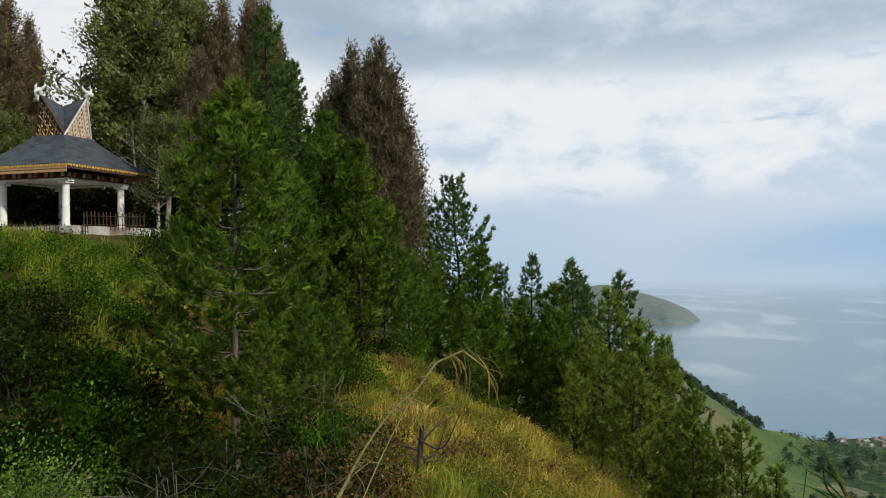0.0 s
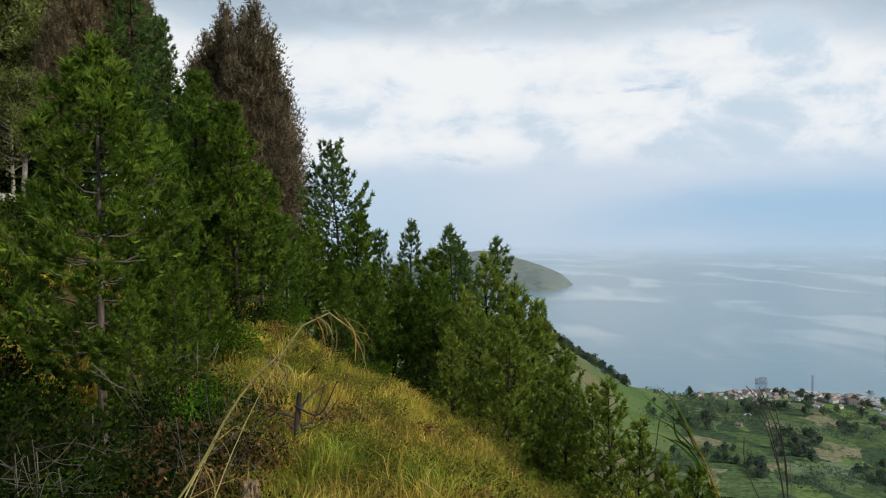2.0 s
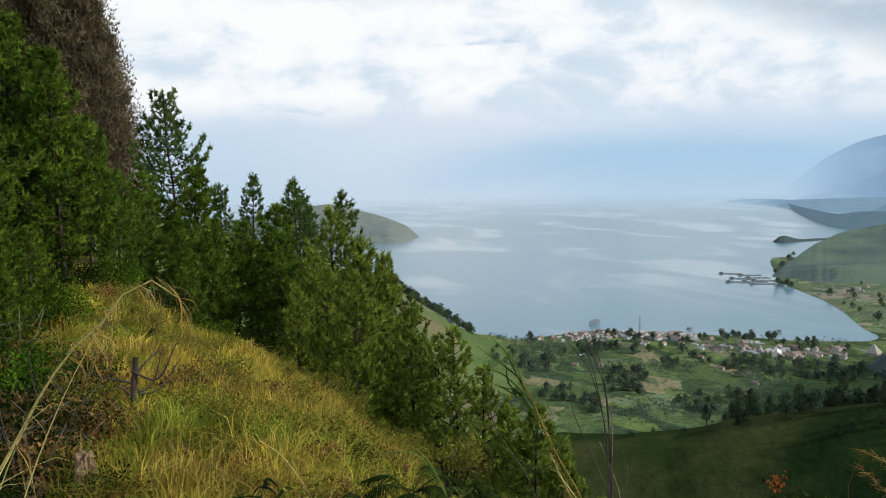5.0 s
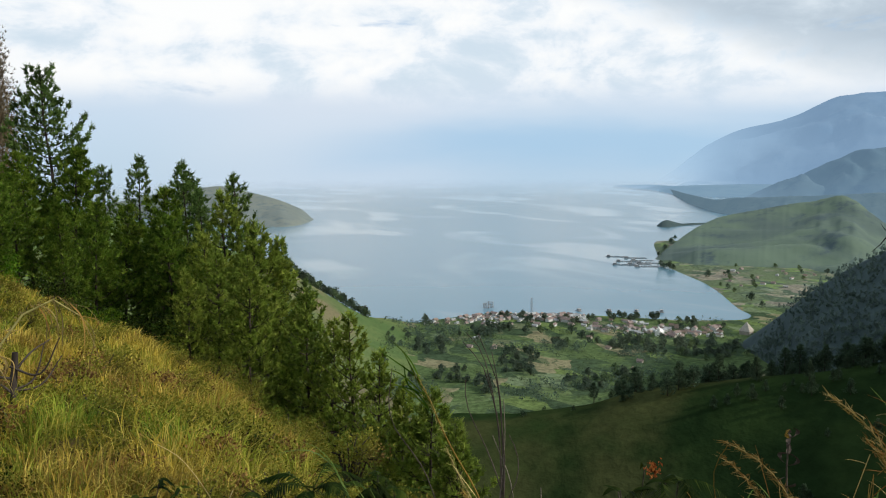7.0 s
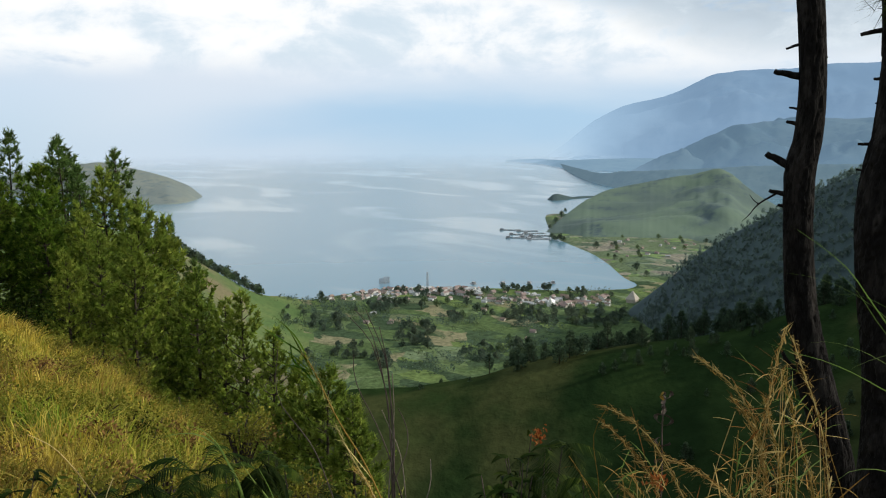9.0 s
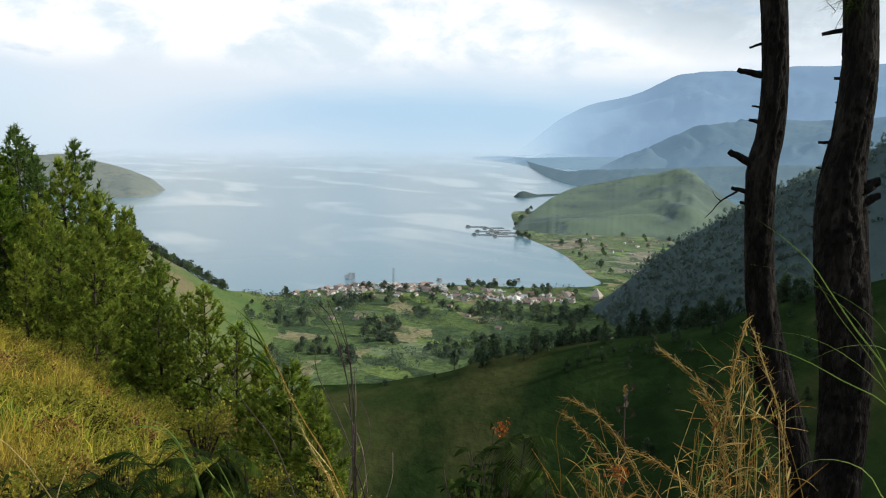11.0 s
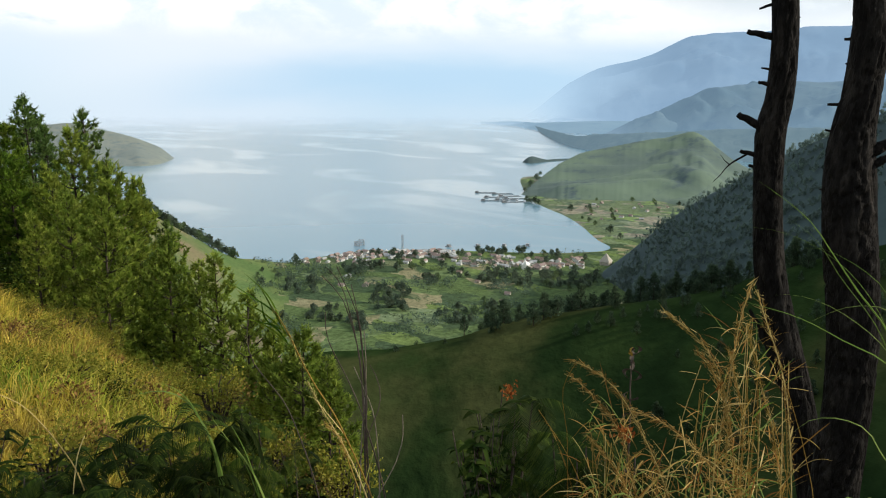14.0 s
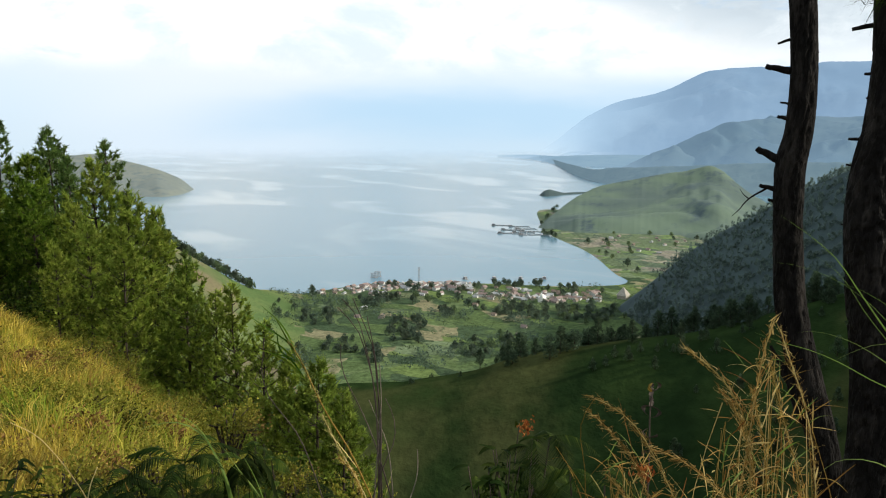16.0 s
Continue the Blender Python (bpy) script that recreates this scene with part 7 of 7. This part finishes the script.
# a tangle of dry leaves low in the golden grass
gt = np.random.default_rng(193)
for a0, a1, n_, lo, hi in [(54.8, 57.4, 80, -27, -18.5), (56.6, 59.0, 130, -27, -15.0), (58.6, 61.0, 110, -27, -18.0), (47.0, 51.0, 80, -28, -22.5), (51.0, 55.0, 50, -28, -24.5)]:
    dry_tuft = tagged(new("golden_grass"), "tangled orange-brown dry grass leaves", "grass")
    for i in range(n_):
        d_ = gt.uniform(2.3, 2.7)
        e_ = lo + (hi - lo) * gt.uniform(0, 1) ** 1.5
        p0 = np.array(spot(gt.uniform(a0, a1), e_, d_))
        a_, ln = gt.uniform(0, 6.28), gt.uniform(0.05, 0.15)
        s_ = np.linspace(0, 1, 10)[:, None]
        q = p0 + s_ * ln * np.array([math.cos(a_) * 0.8, math.sin(a_) * 0.8, gt.uniform(0.0, 1.1)]) - s_ ** 2 * np.array([0, 0, ln * gt.uniform(0.0, 0.5)])
        bv, bf = ribbon(q, gt.uniform(0.0009, 0.0024))
        part("leaf", mesh_from("leaf", bv, bf, M[str(gt.choice(["straw", "orange_straw", "orange_straw", "rust_straw", "blade_green"]))]), dry_tuft)
    for i in range(8):
        t_ = spot(gt.uniform(a0, a1), gt.uniform((lo + hi) / 2, hi), 2.5)
        b_ = t_ + Vector((gt.normal(0, 0.06), gt.normal(0, 0.06), 0))
        q = curve_through([(b_.x, b_.y, ground_z(b_.x, b_.y) - 0.05), tuple((b_ + t_) / 2 - Vector((0, 0, 0.2))), tuple(t_)], 10)
        tv, tf = tube(q, np.linspace(0.002, 0.001, 10), 5)
        part("stalk", mesh_from("stalk", tv, tf, M["straw"]), dry_tuft)

blades = tagged(new("green_grass_tuft"), "long arching bright green grass blades", "grass")
for row, w in (([(59.4, -13.5), (60.4, -13.3), (62.1, -13.5), (64.6, -14.6), (66.7, -16.3)], 0.0035), ([(56.5, -13.6), (58.4, -14.2), (60.2, -14.5), (61.9, -15.0), (64.0, -15.9), (66.8, -17.1)], 0.006), ([(57.9, -5.9), (60.1, -7.4), (61.4, -8.5), (62.9, -10.5), (64.4, -12.5), (66.6, -15.2)], 0.009),
               ([(61.6, -15.2), (62.9, -14.3), (64.5, -13.6), (66.4, -13.6)], 0.005), ([(56.9, -9.0), (59.4, -9.2), (61.1, -9.7), (63.6, -11.2), (66.0, -14.0)], 0.0025), ([(61.4, -22.3), (62.5, -21.2), (64.5, -20.8), (65.8, -21.1), (67.4, -22.8)], 0.007),
               ([(60.2, -10.4), (61.9, -10.1), (63.9, -10.8), (66.0, -12.3)], 0.003), ([(59.8, -8.2), (61.6, -9.4), (63.4, -11.8), (66.0, -15.0)], 0.005)):
    pts = sight(row, 2.0)
    pts.append(tuple((Vector(pts[-1]) + spot(68.5, -20.0, 2.0)) / 2))
    bv, bf = ribbon(curve_through([tuple(spot(69.5, -38.0, 2.0) * 1.0)] + pts[::-1], 40), w)
    part("blade", mesh_from("blade", bv, bf, M["blade_green"]), blades)


# long green and dry grass along the very edge of the bank
ge = np.random.default_rng(190)
for c_ in range(9):
    edge = tagged(new("green_grass_tuft"), "tuft of long thin green and straw grass", "grass")
    ca, cd = 51 + 1.8 * c_, ge.uniform(2.2, 2.9)
    for i in range(9):
        p0 = bearing(ca + ge.normal(0, 1.0), cd + ge.normal(0, 0.1))
        a_, ln = ge.uniform(0, 6.28), ge.uniform(0.28, 0.6)
        z0 = 1.6 - cd * math.tan(radians(33))
        tip = Vector((math.cos(a_) * ln * 0.55, math.sin(a_) * ln * 0.55, 0))
        q = curve_through([(p0.x, p0.y, min(z0, ground_z(p0.x, p0.y) + 0.3)), tuple(p0 + tip * 0.3 + Vector((0, 0, z0 + ln * 0.65))), tuple(p0 + tip * 0.75 + Vector((0, 0, z0 + ln * 0.85))), tuple(p0 + tip * 1.15 + Vector((0, 0, z0 + ln * ge.uniform(0.55, 0.85))))], 22)
        bv, bf = ribbon(q, ge.uniform(0.0025, 0.005))
        part("blade", mesh_from("blade", bv, bf, M["blade_green" if ge.random() < 0.6 else "straw"]), edge)


def feather_shrub(name, label, seed, spots, mat="fern", height=0.9, flower=None):
    """A shrub of feathery leaves: each leaf has rows of leaflets on a midrib."""
    g = np.random.default_rng(seed)
    root = tagged(new(name), label, "shrub")
    wood, green = Heap(), Heap()
    for x, y, z in spots:
        z0 = ground_z(x, y)
        stem = curve_through([(x + g.normal(0, 0.05), y + g.normal(0, 0.05), z0 - 0.05), (x, y, (z + z0) / 2), (x + g.normal(0, 0.04), y + g.normal(0, 0.04), z)], 12)
        wood.put(tube(stem, np.linspace(0.009, 0.003, 12), 5))
        for i in range(16):
            c = stem[int(g.integers(3, 12))]
            a = g.uniform(0, 6.28)
            ln = g.uniform(0.10, 0.22)
            s = np.linspace(0, 1, 20)[:, None]
            rib = c + s * ln * np.array([math.cos(a), math.sin(a), 0.5]) - s ** 2 * np.array([0, 0, ln * g.uniform(0.6, 1.5)])
            d = unit(np.gradient(rib, axis=0))
            side = unit(np.cross(d, (0, 0, 1.0)))
            lw = 0.05 * np.sin(np.linspace(0.35, 3.0, 20))[:, None]
            for sg in (-1, 1):
                tip = rib + sg * side * lw + d * lw * 0.5 - np.array([0, 0, 0.55]) * lw
                w = d * 0.0034
                v = np.stack([rib - w, rib + w, tip + w * 0.4, tip - w * 0.4], 1).reshape(-1, 3)
                k0 = np.arange(20)[:, None] * 4
                green.put((v, np.concatenate([k0 + np.array([[0, 1, 2]]), k0 + np.array([[0, 2, 3]])])))
    part("branchwork", wood.mesh("branchwork", M["dead_twig"]), root)
    part("foliage", green.mesh("foliage", M[mat], False), root)
    if flower:
        f = leaf_cloud(g, np.array([flower]), np.array([[0, 0, 1.0]]), 0.016, 80, 0.015)
        part("red_leaves", mesh_from("red_leaves", f[0], f[1], M["red_leaf"]), root, "withered orange-red young leaves")
    return root


def leafy_plant(label, seed, az, d, el, mat, stems=5, leaf=0.085):
    """A herb of several stems with long pointed leaves that droop."""
    g = np.random.default_rng(seed)
    root = tagged(new("leafy_plant"), label, "plant", "leafy plants on the bank")
    wood, green = Heap(), Heap()
    for k in range(stems):
        p = bearing(az + g.normal(0, 1.3), d + g.normal(0, 0.12), 0)
        z0, z1 = ground_z(p.x, p.y), 1.6 + d * math.tan(radians(el)) + g.uniform(-0.16, 0.05)
        line = curve_through([(p.x, p.y, z0 - 0.05), (p.x + g.normal(0, 0.04), p.y + g.normal(0, 0.04), (z0 + z1) / 2), (p.x + g.normal(0, 0.08), p.y + g.normal(0, 0.08), z1)], 16)
        wood.put(tube(line, np.linspace(0.006, 0.002, 16), 5))
        for i in range(24):
            c = line[int(g.integers(6, 16))]
            a, ln = g.uniform(0, 6.28), leaf * g.uniform(0.6, 1.3)
            s_ = np.linspace(0, 1, 9)[:, None]
            q = c + s_ * ln * np.array([math.cos(a), math.sin(a), g.uniform(0.1, 0.6)]) - s_ ** 2 * np.array([0, 0, ln * g.uniform(0.3, 1.0)])
            green.put(ribbon(q, g.uniform(0.007, 0.014)))
    part("branchwork", wood.mesh("branchwork", M["dead_twig"]), root)
    part("foliage", green.mesh("foliage", M[mat], False), root)
    return root


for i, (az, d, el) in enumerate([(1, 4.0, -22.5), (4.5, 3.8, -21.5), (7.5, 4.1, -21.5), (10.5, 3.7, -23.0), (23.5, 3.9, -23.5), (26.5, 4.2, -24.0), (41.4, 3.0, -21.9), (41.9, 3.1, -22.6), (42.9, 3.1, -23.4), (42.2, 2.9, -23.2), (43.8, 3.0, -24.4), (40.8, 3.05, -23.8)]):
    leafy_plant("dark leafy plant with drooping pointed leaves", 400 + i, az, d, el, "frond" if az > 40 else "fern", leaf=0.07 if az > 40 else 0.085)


def fern_plant(label, seed, fronds, size=0.052):
    """A dark fern-like plant: arching fronds, each with two rows of narrow drooping leaflets; fronds are rows of start and end."""
    g = np.random.default_rng(seed)
    root = tagged(new("fern_plant"), label, "fern", "ferns on the bank")
    for start, end in fronds:
        a, b = Vector(start), Vector(end)
        mid = (a + b) / 2 + Vector((0, 0, (b - a).length * 0.22))
        rib = np.array(curve_through([tuple(a), tuple(mid), tuple(b)], 26))
        heap = Heap()
        heap.put(tube(rib, np.linspace(0.0035, 0.0012, 26), 4))
        d = unit(np.gradient(rib, axis=0))
        side = unit(np.cross(d, (0, 0, 1.0)))
        for k in range(4, 26):
            ln = size * math.sin(0.5 + 2.3 * (k - 4) / 21) * g.uniform(0.8, 1.15)
            for sg in (-1, 1):
                t = np.linspace(0, 1, 6)[:, None]
                q = rib[k] + t * ln * (side[k] * sg * 0.85 + d[k] * 0.45) - t ** 2 * np.array([0, 0, ln * g.uniform(0.25, 0.75)])
                heap.put(ribbon(q, ln * 0.085))
        part("frond", heap.mesh("frond", M["frond"], False), root)
    return root


def crown_of_fronds(seed, az, el, d, n, reach, drop):
    """Fronds that spread from one head to all sides, with the stalk below it."""
    g = np.random.default_rng(seed)
    head = spot(az, el, d)
    rows = [((head.x, head.y, ground_z(head.x, head.y) - 0.05), tuple(head))]
    for k in range(n):
        a = 6.283 * k / n + g.normal(0, 0.25)
        ln = reach * g.uniform(0.75, 1.2)
        rows.append((tuple(head - Vector((0, 0, g.uniform(0, 0.06)))), (head.x + math.cos(a) * ln, head.y + math.sin(a) * ln, head.z - drop * g.uniform(0.4, 1.5))))
    return rows


fern_plant("dark fern with long spreading fronds on the bank", 431, crown_of_fronds(431, 16.6, -22.4, 3.2, 6, 0.22, 0.05))
fern_plant("dark fern with drooping fronds beside reed blades", 432, crown_of_fronds(432, 21.0, -22.4, 3.3, 8, 0.11, 0.18))
fern_plant("dark fern low on the bank", 433, crown_of_fronds(433, 13.0, -25.4, 3.1, 7, 0.20, 0.05))
fern_plant("dark fern low among stalks", 434, crown_of_fronds(434, 18.6, -26.4, 3.2, 7, 0.17, 0.06))
fern_plant("dark fern spreading over dry grass", 436, crown_of_fronds(436, 11.4, -23.6, 3.5, 7, 0.2, 0.06))
fern_plant("small dark fern in the grass", 437, crown_of_fronds(437, 14.6, -23.8, 3.6, 6, 0.17, 0.06))
fern_plant("dark fern at the bank's edge", 435, crown_of_fronds(435, 9.6, -25.4, 3.3, 7, 0.18, 0.06))
gf = np.random.default_rng(95)
feather_shrub("feathery_shrub", "dark feathery-leaved shrub tipped with orange leaves", 96, [tuple(spot(41.5, -21.6, 3.0))] + [tuple(spot(gf.uniform(40.6, 43.4), gf.uniform(-25.5, -22.0), gf.uniform(2.9, 3.2))) for _ in range(4)], mat="frond", flower=tuple(spot(41.5, -21.3, 3.0)))
feather_shrub("feathery_shrub", "dark feathery-leaved shrub at the bank's edge", 97, [(1.27 + gf.normal(0, 0.1), 3.24 + gf.normal(0, 0.12), 0.05 + gf.uniform(-0.15, 0.16)) for _ in range(9)])
feather_shrub("feathery_shrub", "low dark feathery-leaved shrub", 98, [(0.75 + gf.normal(0, 0.25), 3.4 + gf.normal(0, 0.15), 0.0 + gf.uniform(-0.2, 0.15)) for _ in range(10)])
feather_shrub("feathery_shrub", "low dark feathery-leaved shrub beside dry grass", 99, [(0.2 + gf.normal(0, 0.3), 3.5 + gf.normal(0, 0.15), 0.0 + gf.uniform(-0.2, 0.1)) for _ in range(12)])
for k_ in range(4):
    feather_shrub("feathery_shrub", "dense dark feathery undergrowth on the bank", 300 + k_, [tuple(bearing(a_, d_, 1.6 + d_ * math.tan(radians(e_)))) for a_, d_, e_ in zip(gf.uniform(0 + 7 * k_, 7 + 7 * k_, 7), gf.uniform(3.6, 4.8, 7), gf.uniform(-28, -21.5, 7))])
feather_shrub("feathery_shrub", "dark shrub with withered reddish leaves", 94, [tuple(spot(gf.uniform(45.5, 52.5), gf.uniform(-27.5, -24.0), gf.uniform(2.8, 3.1))) for _ in range(18)], flower=tuple(spot(50.0, -23.7, 2.6)))

# a withered plant with curled brown leaves
dry = tagged(new("withered_plant"), "withered plant with curled brown leaves", "plant")
q = curve_through(down_to_ground(sight([(50.4, -18.3), (50.3, -19.7), (50.4, -22.3), (50.4, -24.9), (50.4, -27.8)], 3.0)), 24)
tv, tf = tube(q, np.linspace(0.005, 0.003, 24), 5)
part("stem", mesh_from("stem", tv, tf, M["dead_twig"]), dry)
for i in range(16):
    a, c = gf.uniform(0, 6.28), q[int(gf.integers(15, 24))]
    u = np.linspace(0, 1, 12)
    curl, ln = gf.uniform(1.6, 3.4), gf.uniform(0.022, 0.036)
    out, up = np.sin(u * curl) * ln, (1 - np.cos(u * curl)) * ln * 0.6
    line = c + np.outer(out, (math.cos(a), math.sin(a), 0)) + np.outer(up * (1 if i % 3 else -1), (0, 0, 1))
    bv, bf = ribbon(line, 0.008, 0.8)
    # the single straw leaf stands in for a highlight on the dark ones
    part("leaf", mesh_from("leaf", bv, bf, M["straw" if i == 7 else "rust_straw" if i == 4 else "dead_twig"]), dry)


# dead wood on the slope
def dead_tree(name, label, az, d, height, limbs, mat, seed, r=0.06, reach=1.0):
    g = np.random.default_rng(seed)
    root = tagged(new(name), label, "dead wood")
    heap = Heap()
    heap.put(tube(curve_through([(0, 0, -0.3), (0.02, 0, height * 0.5), (g.normal(0, 0.03), 0.02, height)], 12), np.linspace(r, r * 0.75, 12), 8))
    part("stem", heap.mesh("stem", M[mat]), root)
    for i in range(limbs):
        a, z = g.uniform(0, 6.28), height * g.uniform(0.35, 0.95)
        ln = g.uniform(0.5, 1.3) * reach
        pts = [(0, 0, z), (math.cos(a) * ln * 0.5, math.sin(a) * ln * 0.5, z + g.uniform(-0.1, 0.2)), (math.cos(a) * ln, math.sin(a) * ln, z + g.uniform(-0.1, 0.6))]
        tv, tf = tube(curve_through(pts, 10), np.linspace(r * 0.35, 0.006, 10), 5)
        part("limb", mesh_from("limb", tv, tf, M[mat]), root)
    return stand(root, az, d, 0)


dead_tree("dead_stump", "slim dark dead trunk with thin bare limbs", -1.85, 9.8, 0.80, 6, "dead_twig", 201, r=0.045, reach=0.62)
for i, (az, d) in enumerate([(-18.5, 11), (-17, 10.2), (-19.6, 10.5), (-24, 10), (-28.5, 8.4), (-26.5, 9.2), (-13, 15), (-11, 14.5), (-8.5, 15.5), (-15, 12), (-9.5, 17), (-12, 18)]):
    dead_tree("dead_branches", "pale leafless branches tangled in the undergrowth", az, d, gf.uniform(0.7, 1.3), 9, "pale_twig", 210 + i, r=0.009)


for i, (az, d) in enumerate([(-20.0, 9.5), (-18.6, 9.0), (-16.8, 10.2), (-14.6, 9.6), (-13.2, 10.4), (-12.0, 11.0), (-10.0, 10.6), (-8.6, 10.0), (-7.2, 9.2), (-14.2, 8.0), (-11.6, 7.8), (-9.4, 9.0), (-6.0, 8.4), (-16.2, 7.8), (-12.5, 8), (-10.5, 7.2), (-9, 8.2), (-7.5, 7.4), (-13.8, 7), (-11.2, 9.4), (-15.5, 8.5), (-17.5, 8.0)]):
    ob = dead_tree("dead_branches", "thin grey leafless twigs in the dark undergrowth", az, d, gf.uniform(0.5, 0.9), 6, "grey_twig", 240 + i, r=0.009)
    ob.matrix_basis = ob.matrix_basis @ Matrix.Scale(0.62, 4) @ pose(0, 0, 0.45, gf.normal(0, 25), gf.normal(0, 25), gf.uniform(0, 360))


M["pale_earth"] = surface("pale_dry_earth", (0.28, 0.20, 0.12), (0.13, 0.09, 0.055), 9.0, 0.95, 30.0, 0.03, 0.05)
M["red_earth"] = surface("reddish_dry_earth", (0.24, 0.14, 0.09), (0.34, 0.24, 0.17), 5.0, 0.95, 30.0, 0.03, 0.05)


def boulder(az, d, size, seed, label, mat="concrete", tall=0.75, wide=1.0):
    bm = bmesh.new()
    bmesh.ops.create_icosphere(bm, subdivisions=4, radius=size)
    for v in bm.verts:
        n = noise.noise(v.co * (1.6 / size) + Vector((seed, 0, 0))) + 0.4 * noise.noise(v.co * (5.0 / size) + Vector((0, seed, 0)))
        v.co *= 1 + 0.35 * n
        v.co.x *= wide
        v.co.z *= tall
    me = bm_mesh("rock", bm, M[mat])
    stand(tagged(new("rock", me), label, "rock"), az, d, 0 if wide != 1.0 else None, 1.0, size * 0.2)


boulder(-23.6, 30, 0.35, 3, "pale rock lying in the green slope")
boulder(-4.95, 7.2, 0.23, 5, "pale eroded bank of earth among dark shrubs", "pale_earth", 1.75, 0.5)
boulder(-7.6, 7.4, 0.26, 9, "reddish eroded earth below tangled twigs", "red_earth", 1.2, 0.7)
